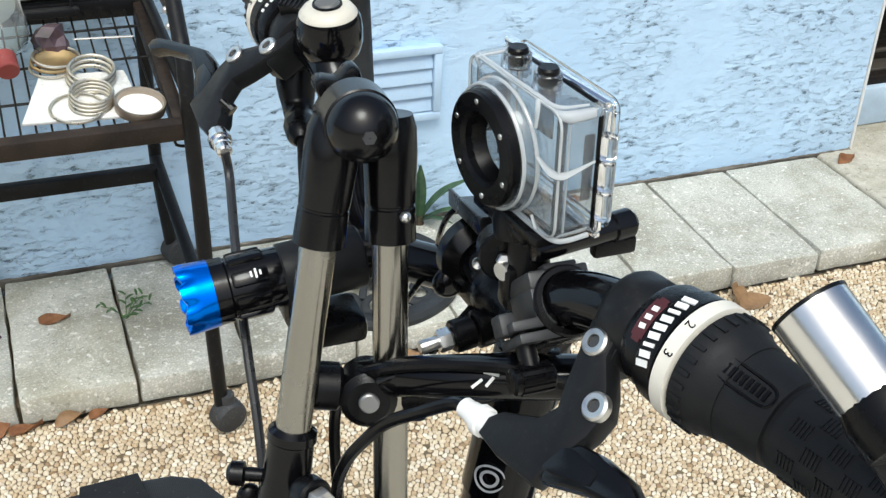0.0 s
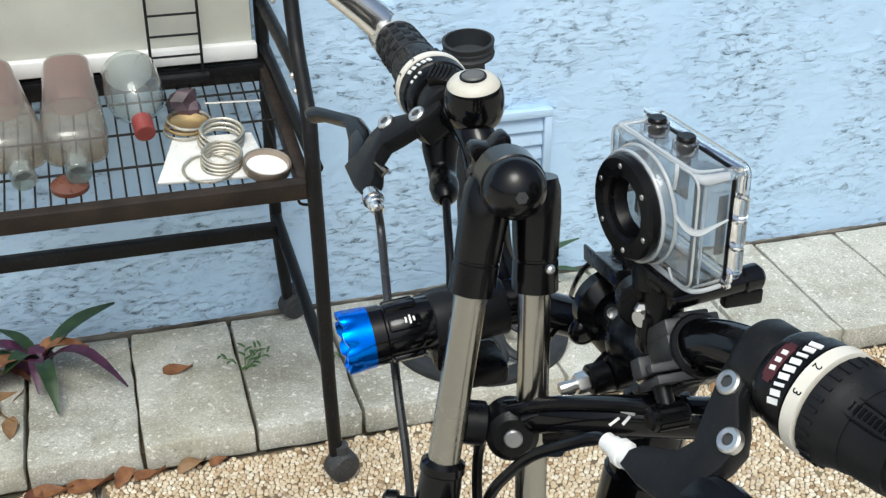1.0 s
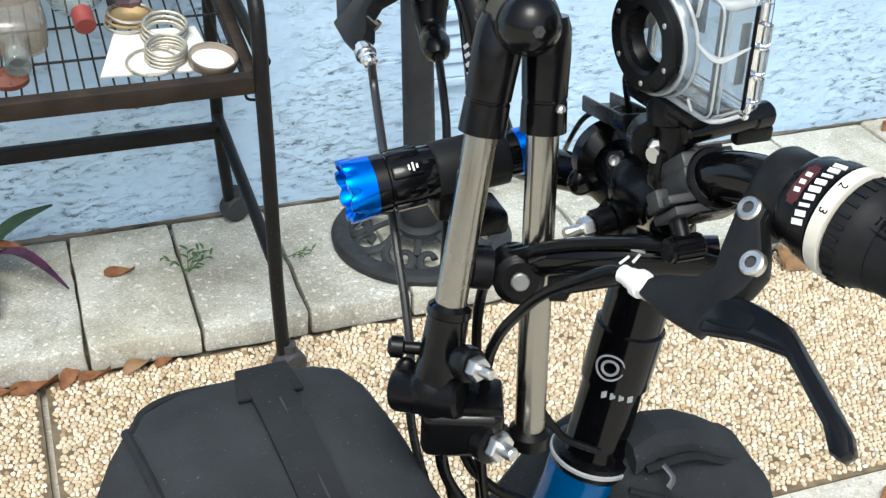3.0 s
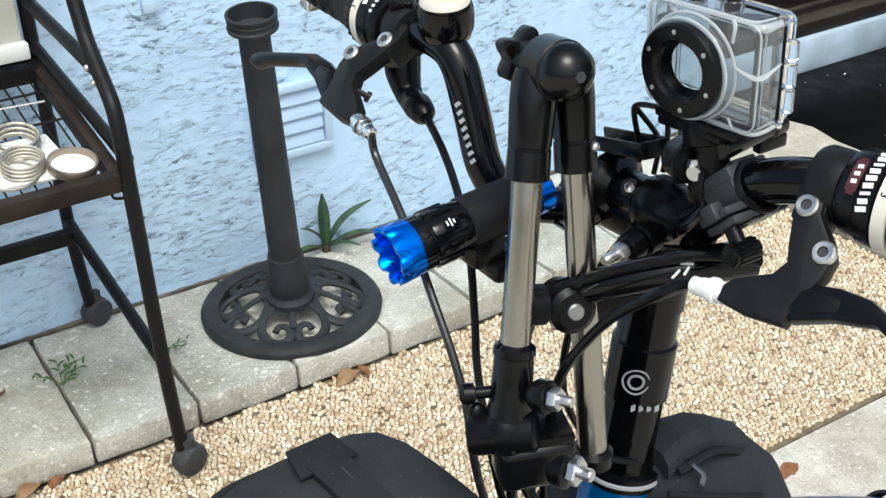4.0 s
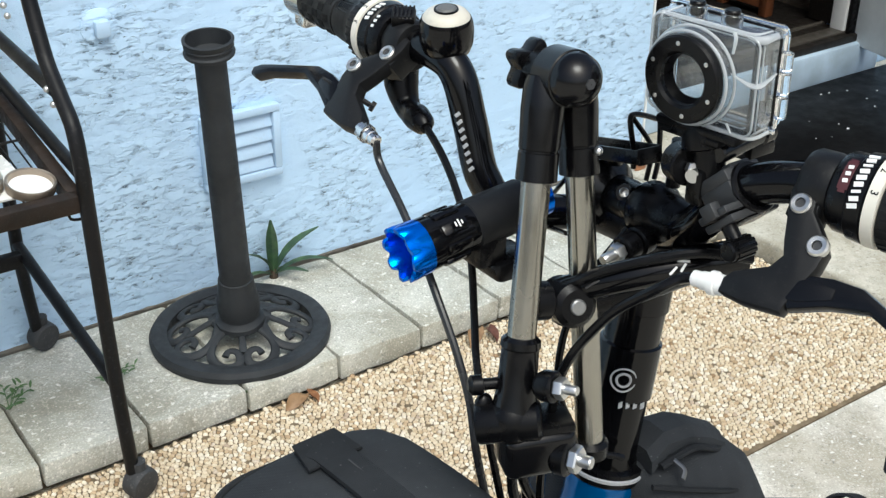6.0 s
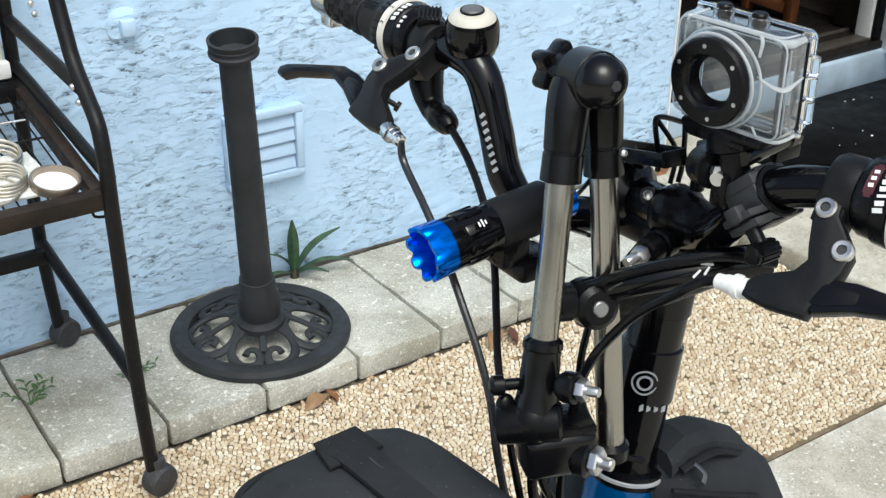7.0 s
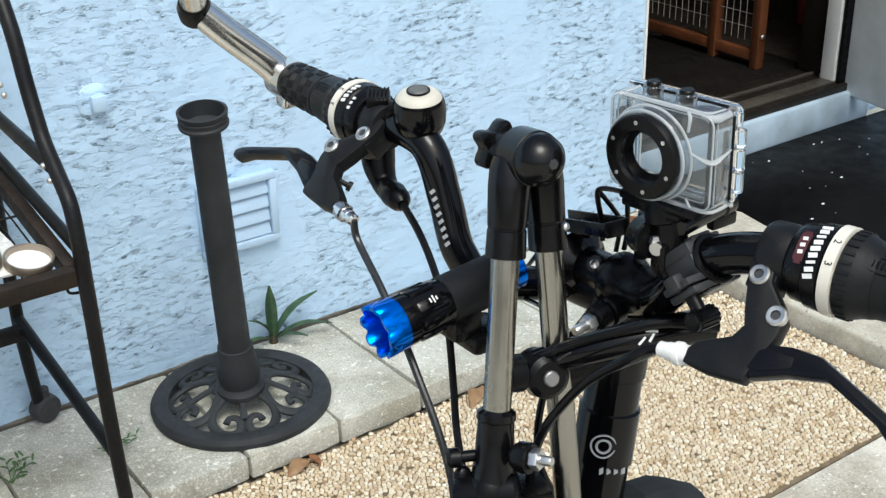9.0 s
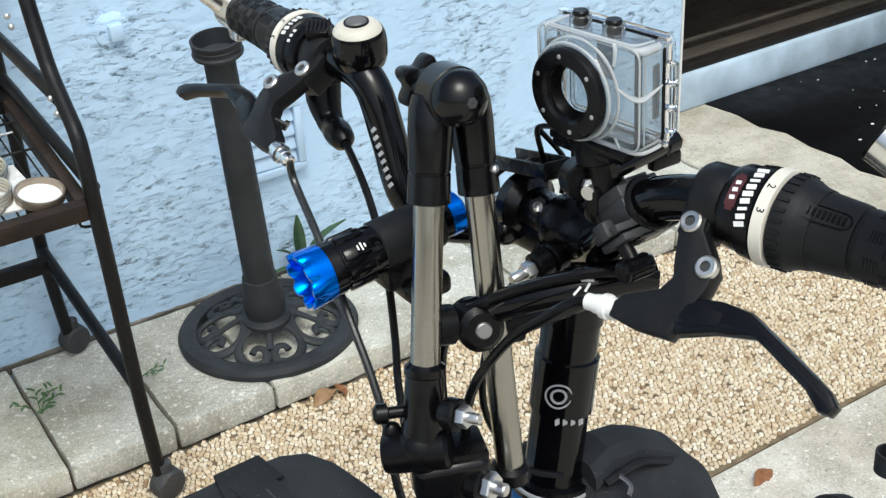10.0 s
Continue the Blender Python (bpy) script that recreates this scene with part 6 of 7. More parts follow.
# ---------------------------------------------------------------- bike details
def gear_print(ring, axis, up, s):
    """Plain bars for the maker's print, and the gear numbers on the ring."""
    ring, axis, up = Vector(ring), Vector(axis).normalized(), Vector(up).normalized()
    up = (up - axis * up.dot(axis)).normalized()
    side = axis.cross(up)
    def spot(h, r, ang):
        d = up * math.cos(ang) + side * math.sin(ang)
        return ring + axis * h + d * r, d
    owner = r_set[0] if s > 0 else l_set[0]
    def stroke(h, r, ang, long, wide, turn, material, name="print_bar"):
        p, d = spot(h, r, ang)
        part(name, box(p, (long, wide, 0.0006), Matrix((axis, d.cross(axis), d)).transposed() @ Matrix.Rotation(turn, 3, "Z"), 0), material, owner)
    for k, tall in enumerate((5.4, 4.6, 4.6, 4.6, 5.0, 4.6, 4.6, 4.6, 5.0) if s > 0 else (4.4, 4.0, 4.0, 4.4, 4.0)):
        stroke(-0.0082, 0.0236, radians(-36 + k * 9.0) * s, tall * 0.001, 0.0025 if k not in (2, 6) else 0.0015, 0.28, WHITE_INK)
    for k in range(11 if s > 0 else 0):
        stroke(-0.0160, 0.0215, radians(-24 + k * 4.6) * s, 0.0054 if 0 < k < 10 else 0.0036, 0.0019, 0.0, RED_INK, "print_field")
    for k in range(3):
        stroke(-0.0158, 0.0219, radians(-12 + k * 10) * s, 0.0026, 0.0020, 0.2, WHITE_INK)
    for text, ang in (("2", -16), ("3", 14)):
        p, d = spot(0.0005, 0.0243, radians(ang) * s)
        lettering("gear_number", text, 0.0055, p, d.cross(axis) * -1, axis, PLASTIC, r_set[0] if s > 0 else l_set[0], depth=0.0001)
    # raised rounded frame with worn relief on the grip
    loop = []
    for t in np.linspace(0, math.tau, 41):
        cu, su = math.cos(t), math.sin(t)
        h = 0.0285 + 0.0115 * math.copysign(abs(cu) ** 0.35, cu)
        a = -6 + 13 * math.copysign(abs(su) ** 0.8, su)
        r = float(np.interp(h, [0.018, 0.024, 0.032, 0.039], [0.0194, 0.0187, 0.0182, 0.0177]))
        loop.append(spot(h, r + 0.0002, radians(a) * s)[0])
    part("grip_mark", tube(loop, 0.00055, 6, 1), PLASTIC, r_set[1] if s > 0 else l_set[1])
    for k in range(8):
        h = 0.0200 + k * 0.0024
        r = float(np.interp(h, [0.018, 0.024, 0.032, 0.039], [0.0194, 0.0187, 0.0182, 0.0177]))
        p, d = spot(h, r + 0.0002, radians(-6) * s)
        part("grip_mark", box(p, (0.0013, 0.0042, 0.0009), Matrix((axis, d.cross(axis), d)).transposed(), 0), PLASTIC, r_set[1] if s > 0 else l_set[1])


gear_print(R_RING, R_AX, (-0.62, -0.35, 0.70), 1)
gear_print(L_RING, L_AX, (-0.62, -0.55, 0.55), -1)

# lettering on the riser becomes bars
for k in range(8):
    t = 0.34 + k * 0.075
    p = Vector((-0.399, -1.2165, 1.139)).lerp(Vector((-0.396, -1.243, 1.074)), t)
    axis = (Vector((-0.396, -1.243, 1.074)) - Vector((-0.399, -1.2165, 1.139))).normalized()
    d = Vector((-0.78, -0.42, -0.10)).normalized()
    d = (d - axis * d.dot(axis)).normalized()
    m = Matrix((axis, d.cross(axis), d)).transposed()
    part("print_bar", box(p + d * 0.0119, (0.0024, 0.0044, 0.0005), m @ Matrix.Rotation(0.4, 3, "Z"), 0), GREY_INK, bike)


def hose(name, pts, r=0.0026, material=None, label="black cable housing"):
    return part(name, tube(pts, r, 10, 8), material or HOSE, bike, label)


lb = l_set[3]
hose("cable", [lb, (-0.4608, -1.2163, 1.0916), (-0.4665, -1.2503, 1.0737), (-0.4707, -1.2788, 1.0539), (-0.4729, -1.3011, 1.0309), (-0.474, -1.3208, 1.0065), (-0.476, -1.338, 0.980), (-0.480, -1.352, 0.950), (-0.470, -1.355, 0.90), (-0.44, -1.35, 0.80)], material=worn("grey_cable_housing", (0.022, 0.023, 0.025), 0.28, var=0.2, spec=0.45), label="grey black cable housing")
hose("cable", [(-0.4165, -1.204, 1.1035), (-0.4221, -1.2262, 1.0977), (-0.4254, -1.2404, 1.0915), (-0.429, -1.2555, 1.082), (-0.4345, -1.2734, 1.0684), (-0.439, -1.288, 1.045), (-0.443, -1.298, 1.008), (-0.452, -1.314, 0.982), (-0.46, -1.34, 0.94), (-0.45, -1.35, 0.87)])
part("cable_stop", tube([(-0.405, -1.158, 1.132), (-0.408, -1.163, 1.119), (-0.4092, -1.170, 1.108), (-0.411, -1.179, 1.104), (-0.4135, -1.190, 1.1042), (-0.416, -1.201, 1.1038), (-0.4175, -1.207, 1.103)], [0.0125, 0.0120, 0.0095, 0.0085, 0.0095, 0.0080, 0.0042], 18, 5), PLASTIC, bike, "black two-part shifter cable stop")
rb = r_set[3]
hose("cable", [rb, rb + Vector((-0.003, 0.006, -0.002)), (-0.428, -1.437, 1.090), (-0.438, -1.420, 1.073), (-0.4445, -1.408, 1.055), (-0.451, -1.398, 1.034), (-0.452, -1.389, 1.005), (-0.444, -1.372, 0.93), (-0.43, -1.362, 0.85), (-0.42, -1.36, 0.78)], 0.0029)
hose("cable", [(-0.362, -1.445, 1.092), (-0.385, -1.429, 1.0955), (-0.402, -1.414, 1.091), (-0.417, -1.398, 1.083), (-0.430, -1.381, 1.071), (-0.438, -1.360, 1.05), (-0.44, -1.345, 1.0), (-0.43, -1.345, 0.86)], 0.0030)
hose("cable", [(-0.375, -1.36, 1.08), (-0.40, -1.345, 1.03), (-0.41, -1.345, 0.97), (-0.385, -1.35, 0.915), (-0.36, -1.36, 0.90)], 0.0024)
hose("cable", [(-0.47, -1.375, 0.965), (-0.468, -1.374, 0.93), (-0.452, -1.373, 0.895), (-0.428, -1.370, 0.865), (-0.405, -1.365, 0.845)], 0.0034)
hose("cable", [(-0.452, -1.362, 0.965), (-0.450, -1.361, 0.925), (-0.432, -1.36, 0.893), (-0.408, -1.36, 0.872), (-0.39, -1.358, 0.85)], 0.0034)
# second cross tube with a printed mark
part("cross_tube", tube([(-0.352, -1.430, 1.084), (-0.3867, -1.4142, 1.0812), (-0.410, -1.395, 1.073), (-0.430, -1.366, 1.056)], [0.0105, 0.0105, 0.0098, 0.009], 18, 6), GLOSS, bike, "gloss black cross tube with a white mark")
mk_n = Vector((-0.54, -0.68, 0.49)).normalized()
mk_e = Vector((0.75, -0.62, 0.0)).normalized()
mk_v = mk_n.cross(mk_e).normalized()
mk_o = Vector((-0.3860, -1.4146, 1.0812)) + mk_n * 0.0110
mk_m = Matrix((mk_e, mk_v, mk_n)).transposed()
part("print_mark", joined(box(mk_o + mk_v * 0.0026, (0.0070, 0.0013, 0.0006), mk_m, 0), box(mk_o - mk_v * 0.001, (0.0014, 0.0055, 0.0006), mk_m @ Matrix.Rotation(-0.5, 3, "Z"), 0), box(mk_o - mk_e * 0.0055 - mk_v * 0.003, (0.0013, 0.0060, 0.0006), mk_m @ Matrix.Rotation(-0.7, 3, "Z"), 0)), WHITE_INK, bike)
part("bracket_web", tube([(-0.428, -1.366, 1.046), (-0.405, -1.378, 1.052), (-0.375, -1.392, 1.062), (-0.345, -1.40, 1.066)], [0.010, 0.0115, 0.0115, 0.010], 14, 5), PLASTIC, bike, "black bracket web")
boss_d = Vector((-0.25, -0.93, 0.25)).normalized()
bc = Vector((-0.432, -1.374, 1.053))
boss = part("pivot_clamp", joined(lathe(bc - boss_d * 0.016, bc + boss_d, [(0, 0.011), (0.002, 0.0135), (0.024, 0.0135), (0.027, 0.010)], 28), box((-0.42, -1.372, 1.046), (0.036, 0.020, 0.018), frame_z((-0.3, -0.8, 0.3)), 0.004), lathe((-0.457, -1.366, 1.058), (-0.43, -1.372, 1.054), [(0, 0.009), (0.002, 0.0115), (0.012, 0.0115), (0.014, 0.009)], 20)), PLASTIC, bike, "black pivot clamp with a zinc bolt")
part("bolt", lathe(bc + boss_d * 0.0095, bc + boss_d, [(0, 0.0050), (0.003, 0.0048), (0.0038, 0.0040)], 24), worn("dull_zinc", (0.30, 0.30, 0.30), 0.45, 0.9), boss, "dull zinc bolt head")
# added strip that stands in for a pale highlight along the clamp
part("band", tube([(-0.431, -1.385, 1.068), (-0.424, -1.388, 1.072), (-0.415, -1.392, 1.074)], 0.0022, 8, 3, 0.5), LEVER, boss)
# bolt, nut and rings on the bar clamp
sb, se = Vector((-0.406, -1.372, 1.072)), Vector((-0.366, -1.368, 1.075))
sd = (se - sb).normalized()
cb_ = part("clamp_bolt", lathe(sb, se, [(0, 0.0026), (0.001, 0.0032), (0.010, 0.0032), (0.0102, 0.0030), (0.03, 0.003)], 16), BOLT, bike, "zinc clamp bolt with nut")
part("nut", lathe(sb + sd * 0.0095, se, [(0, 0.0052), (0.001, 0.0058), (0.006, 0.0058), (0.007, 0.005)], 6), BOLT, cb_)
part("sleeve", joined(lathe(sb + sd * 0.017, se, [(0, 0.007), (0.001, 0.0082), (0.010, 0.0082), (0.011, 0.007)], 24), lathe(sb + sd * 0.029, se, [(0, 0.008), (0.001, 0.0095), (0.009, 0.0095), (0.012, 0.007), (0.03, 0.007)], 24)), PLASTIC, cb_)
for p in ((-0.3593, -1.354, 1.096), (-0.3665, -1.3455, 1.0955)):
    pv = Vector(p)
    d = Vector((-0.60, -0.70, 0.38)).normalized()
    part("bolt", lathe(pv - d * 0.012, pv + d, [(0, 0.0032), (0.0125, 0.0032), (0.0132, 0.0027), (0.0126, 0.0017), (0.0120, 0.0)], 16), DULL_BOLT, bike, "dulled zinc bolt head with a socket")
    part("boss", lathe(pv - d * 0.03, pv + d, [(0, 0.0055), (0.028, 0.0055), (0.029, 0.0050)], 18), PLASTIC, bike)
part("accessory_clamp", lathe((-0.354, -1.322, 1.084), (-0.360, -1.405, 1.090), [(0, 0.0120), (0.002, 0.0128), (0.030, 0.0128), (0.032, 0.0165), (0.036, 0.0185), (0.046, 0.0185), (0.050, 0.0160), (0.058, 0.0150), (0.074, 0.0135), (0.080, 0.0115)], 28), PLASTIC, bike, "black accessory clamp with a ribbed knob")
part("wire_clip", joined(tube([(-0.360, -1.345, 1.110), (-0.3605, -1.345, 1.120), (-0.366, -1.345, 1.142), (-0.362, -1.345, 1.1455), (-0.345, -1.345, 1.139), (-0.3405, -1.345, 1.135), (-0.339, -1.345, 1.110), (-0.341, -1.345, 1.098)], 0.0017, 8, 4), tube([(-0.364, -1.345, 1.1435), (-0.352, -1.347, 1.128), (-0.347, -1.347, 1.118), (-0.350, -1.347, 1.100)], 0.0016, 8, 3)), PLASTIC, bike, "bent black wire clip")
hose("lamp_wire", [(-0.3561, -1.3046, 1.1045), (-0.3624, -1.3006, 1.0998), (-0.3639, -1.2925, 1.088), (-0.3572, -1.2689, 1.0618), (-0.3419, -1.2283, 1.0237), (-0.398, -1.330, 1.070)], 0.0016, HOSE, "thin black wire")
part("strut", tube([(-0.3514, -1.372, 1.136), (-0.3521, -1.371, 1.106)], 0.0045, 10, 1), PLASTIC, bike)
part("lever_pin", lathe((-0.4585, -1.193, 1.127), (-0.4525, -1.200, 1.122), [(0, 0.0018), (0.006, 0.0018), (0.0062, 0.0035), (0.009, 0.0035)], 10), PLASTIC, l_set[2])

# stem badge and head badge: plain shapes
sa = (headset_at - stem_top).normalized()
for rr, wgt in ((0.0085, 0.0007), (0.0048, 0.0009)):
    c = Vector((-0.350, -1.3435, 0.952)) + Vector((-0.60, -0.78, 0.12)).normalized() * 0.0035
    nrm = Vector((-0.60, -0.78, 0.12)).normalized()
    ex = nrm.cross(sa).normalized()
    ey = nrm.cross(ex)
    pts = [c + ex * (rr * math.cos(a)) + ey * (rr * math.sin(a)) - nrm * (0.0011 * math.cos(a) ** 2 * (rr / 0.0085) ** 2 * 2) for a in np.linspace(0, math.tau, 25)]
    part("printed_ring", tube(pts, wgt, 6, 1), GREY_INK, bike, "grey printed ring mark")
for k in range(4):
    part("print_bar", box(Vector((-0.3545 + 0.0050 * k, -1.3475 - 0.0020 * k, 0.934 - 0.001 * k)), (0.0035, 0.0006, 0.0045), None, 0), GREY_INK, bike)
hd = (head1 - head0).normalized()
hn = Vector((-0.42, -0.90, 0.1)).normalized()
hc = head0 + hd * 0.045 + hn * 0.0243
hx = hn.cross(hd).normalized()
arc = [hc + hx * (0.017 * math.cos(a)) - hd * (0.022 * math.sin(a)) - hn * (0.0243 - math.sqrt(max(0.0243 ** 2 - (0.017 * math.cos(a)) ** 2, 0))) for a in np.linspace(0, math.pi, 15)]
part("badge_arc", tube(arc, 0.0009, 6, 1), WHITE_INK, bike, "white arc of the head badge")
part("badge_arc", tube([hc + (p - hc) * 0.68 for p in arc], 0.0007, 6, 1), WHITE_INK, bike)
for k in range(5):
    a = radians(30 + 30 * k)
    p = hc + hx * (0.0143 * math.cos(a)) - hd * (0.0185 * math.sin(a)) - hn * (0.0243 - math.sqrt(0.0243 ** 2 - (0.0143 * math.cos(a)) ** 2)) + hn * 0.0004
    part("print_bar", box(p, (0.0032, 0.004, 0.0008), Matrix((hx, hn.cross(hx), hn)).transposed(), 0), WHITE_INK, bike)
part("headset_edge", lathe(headset_at + sa * 0.001, headset_at + sa, [(0, 0.0268), (0.0008, 0.0279), (0.0028, 0.0279), (0.0036, 0.0268)], 40), GREY_INK, bike, "thin silver headset edge")
# main tube: strap, printed bars, cables below
part("tube_strap", ring_lathe((-0.045, -1.339, 0.676), (-0.02, -1.339, 0.664), [(0, 0.0235), (0, 0.0262), (0.022, 0.0262), (0.022, 0.0235)], 32), WEBBING, bike, "black hook and loop strap")
part("strap_tail", tube([(-0.03, -1.362, 0.66), (-0.035, -1.372, 0.645), (-0.05, -1.378, 0.625)], 0.010, 8, 4, 0.3), WEBBING, bike)
part("rubber_strip", tube([(-0.20, -1.345, 0.768), (-0.10, -1.348, 0.722), (-0.05, -1.348, 0.700)], 0.006, 10, 4), RUST, bike, "dark rubber strip on the tube")
for base, n, step, hgt in (((-0.135, -1.3615, 0.712), 5, 0.008, 0.009), ((0.035, -1.3645, 0.628), 7, 0.0085, 0.008)):
    for k in range(n):
        x = base[0] + k * step
        part("print_bar", box((x, base[1], base[2] - 0.5 * k * step), (step * 0.55, 0.0012, hgt), Matrix.Rotation(radians(26), 3, "Y"), 0), GREY_INK, bike)
for k in range(3):
    hose("brake_wire", [(-0.20, -1.352 - 0.003 * k, 0.715 - 0.010 * k), (0.0, -1.356 - 0.003 * k, 0.618 - 0.010 * k), (0.2, -1.356, 0.52 - 0.010 * k)], 0.0014, SILVER, "bare steel cable")

bundle = thing("cable_bundle", (0.03, -1.34, 0.63), "looped black cables tied with a strap and a yellow tag", "cable bundle")
for k in range(5):
    o = 0.004 * k
    part("loop", tube([(0.075 + o, -1.335 + o, 0.62), (0.045 + o, -1.35 + o, 0.655), (0.025 + o, -1.352 + o, 0.70), (0.028 + o, -1.348 + o, 0.76), (0.055 + o, -1.342 + o, 0.795 + 0.002 * k), (0.10 + o, -1.335, 0.80), (0.13, -1.33 + o, 0.76), (0.13, -1.33, 0.68), (0.09 + o, -1.333, 0.625)], 0.0032, 8, 6), HOSE, bundle)
part("tie", ring_lathe((0.025, -1.345, 0.705), (0.026, -1.344, 0.72), [(0, 0.0125), (0, 0.0150), (0.020, 0.0150), (0.020, 0.0125)], 20), WEBBING, bundle, "black tie strap")
part("tag", box((0.075, -1.35, 0.668), (0.030, 0.006, 0.020), Matrix.Rotation(radians(-20), 3, "Y"), 0.003), worn("yellow_plastic", (0.60, 0.52, 0.02), 0.4), bundle, "bright yellow tag")

# ---------------------------------------------------------------- doorway things
BLACKTOP = worn("black_sealed_coating", (0.004, 0.004, 0.0044), 0.45, var=0.4, scale=30, bump_amt=0.3, dist=0.002, spec=0.10)
edge_pts = [(1.66, 0.52), (1.672, 0.40), (1.655, 0.30), (1.68, 0.22), (1.66, 0.12), (1.665, 0.02), (1.64, -0.06), (1.66, -0.15), (1.70, -0.24), (1.74, -0.33), (1.80, -0.40), (2.2, -0.42), (3.4, -0.45), (3.4, 0.505), (2.5, 0.515), (2.2, 0.513), (1.9, 0.512)]
mat_ = thing("door_mat", (2.3, 0.1, 0.05), "black sealed mat before the door, strewn with pale flakes", "door mat")
part("sheet", plate(edge_pts, (0, 0, 0.050), (1, 0, 0), (0, 1, 0), 0.0, 0.004, 0.001), BLACKTOP, mat_)
fr = random.Random(8)
for k in range(34):
    x, y = fr.uniform(1.72, 2.5), fr.uniform(-0.3, 0.48)
    s = fr.uniform(0.002, 0.007)
    part("flake", plate([(s * math.cos(a) * fr.uniform(0.5, 1.2), s * 0.7 * math.sin(a) * fr.uniform(0.5, 1.2)) for a in np.linspace(0, math.tau, 7)[:-1]], (x, y, 0.0545), (1, 0, 0), (0, 1, 0), 0, 0.0012, 0), WHITE_INK, mat_)

gate = thing("folding_gate", (2.48, 0.9, 0.17), "orange wooden safety gate with a white wire grid", "gate")
ORANGE = worn("orange_varnished_wood", (0.115, 0.040, 0.016), 0.4, var=0.3, scale=80)
g0, g1 = Vector((2.455, 0.855, 0.178)), Vector((2.50, 2.05, 0.178))
gd = (g1 - g0).normalized()
WIRE = worn("dulled_white_wire", (0.30, 0.28, 0.25), 0.5, var=0.15)
for p in (g0, g0.lerp(g1, 0.17), g0.lerp(g1, 0.6), g1):
    part("post", box(p + Vector((0, 0, 0.36)), (0.040, 0.036, 0.72), frame_z((0, 0, 1), gd), 0.006), ORANGE, gate)
for z in (0.045, 0.66):
    m = frame_z(gd)
    part("rail", box((g0 + g1) / 2 + Vector((0, 0, z)), (0.03, 0.038, (g1 - g0).length), m, 0.005), ORANGE, gate)
for k in range(1, 38):
    p = g0.lerp(g1, k / 38)
    part("wire", tube([p + Vector((0, 0, 0.09)), p + Vector((0, 0, 0.64))], 0.0015, 5), WIRE, gate)
for k in range(1, 12):
    z = 0.09 + k * 0.048
    part("wire", tube([g0 + Vector((0, 0, z)), g1 + Vector((0, 0, z))], 0.0013, 5), WIRE, gate)
part("bolt", ball(g0 + Vector((0.0, -0.020, 0.115)), 0.010, (1, 0.5, 1)), BOLT, gate, "round zinc bolt")
solid("red_bottle", lathe((3.13, 1.16, 0.17), (3.13, 1.16, 1), [(0, 0.05), (0.01, 0.055), (0.16, 0.055), (0.2, 0.03), (0.24, 0.028)], 20), worn("red_plastic", (0.20, 0.025, 0.022), 0.4), "red plastic bottle standing inside the doorway", "bottle")
ped = thing("garden_pedestal", (2.31, 0.10, 0.05), "white weathered plaster pedestal beside the door", "pedestal")
part("foot", lathe((2.31, 0.10, 0.05), (2.31, 0.10, 1), [(0, 0.045), (0.03, 0.052), (0.05, 0.046), (0.06, 0.030), (0.10, 0.026), (0.13, 0.040), (0.16, 0.052), (0.19, 0.046), (0.2, 0.036)], 24), worn("weathered_plaster", (0.52, 0.50, 0.45), 0.8, var=0.15, bump_amt=0.4, dist=0.001, dust=0.3), ped)
part("bowl", crumple(lathe((2.31, 0.10, 0.245), (2.31, 0.10, 1), [(0, 0.04), (0.02, 0.062), (0.06, 0.080), (0.11, 0.090), (0.13, 0.094), (0.135, 0.08)], 28), 0.006, 30), worn("plaster_bowl", (0.50, 0.49, 0.45), 0.8, var=0.15, bump_amt=0.4, dist=0.001, dust=0.3), ped)

# ---------------------------------------------------------------- plants and leaves
def blade_leaf(root, tip, width, sag, material, owner, name="leaf", fold=0.3, n=9):
    root, tip = Vector(root), Vector(tip)
    d = tip - root
    side = d.cross(Vector((0, 0, 1))).normalized()
    up = side.cross(d).normalized()
    if up.z < 0:
        up = -up
    bm = bmesh.new()
    rows = []
    for k in range(n):
        t = k / (n - 1)
        w = width * (0.45 + 1.1 * t - 1.55 * t * t * t if t < 0.92 else 0.12)
        w = max(w, 0.0006)
        c = root + d * t + up * (sag * math.sin(t * math.pi))
        th = 0.0012
        rows.append([c - side * w + up * (w * fold), c, c + side * w + up * (w * fold), c + side * w * 0.9 + up * (w * fold - th), c - up * th * 1.4, c - side * w * 0.9 + up * (w * fold - th)])
    vs = [[bm.verts.new(p) for p in r] for r in rows]
    for a, b in zip(vs, vs[1:]):
        for i in range(6):
            j = (i + 1) % 6
            bm.faces.new((a[i], a[j], b[j], b[i]))
    bm.faces.new(vs[0][::-1])
    bm.faces.new(vs[-1])
    bmesh.ops.recalc_face_normals(bm, faces=bm.faces)
    return part(name, bm, material, owner)


ag = thing("agave_plant", (0.262, 0.375, 0.05), "small dark green agave growing against the wall", "plant")
for tip, w, sag in (((0.258, 0.37, 0.200), 0.017, 0.004), ((0.375, 0.36, 0.155), 0.018, 0.018), ((0.395, 0.335, 0.075), 0.012, 0.02), ((0.20, 0.37, 0.13), 0.015, 0.012), ((0.16, 0.35, 0.08), 0.010, 0.012), ((0.31, 0.30, 0.085), 0.010, 0.01)):
    blade_leaf((0.262, 0.378, 0.056), tip, w, sag, AGAVE, ag)
part("stalk", lathe((0.262, 0.378, 0.048), (0.262, 0.376, 0.1), [(0, 0.011), (0.012, 0.009), (0.022, 0.006)], 10), worn("withered_stalk", (0.055, 0.038, 0.022), 0.8, var=0.5), ag)

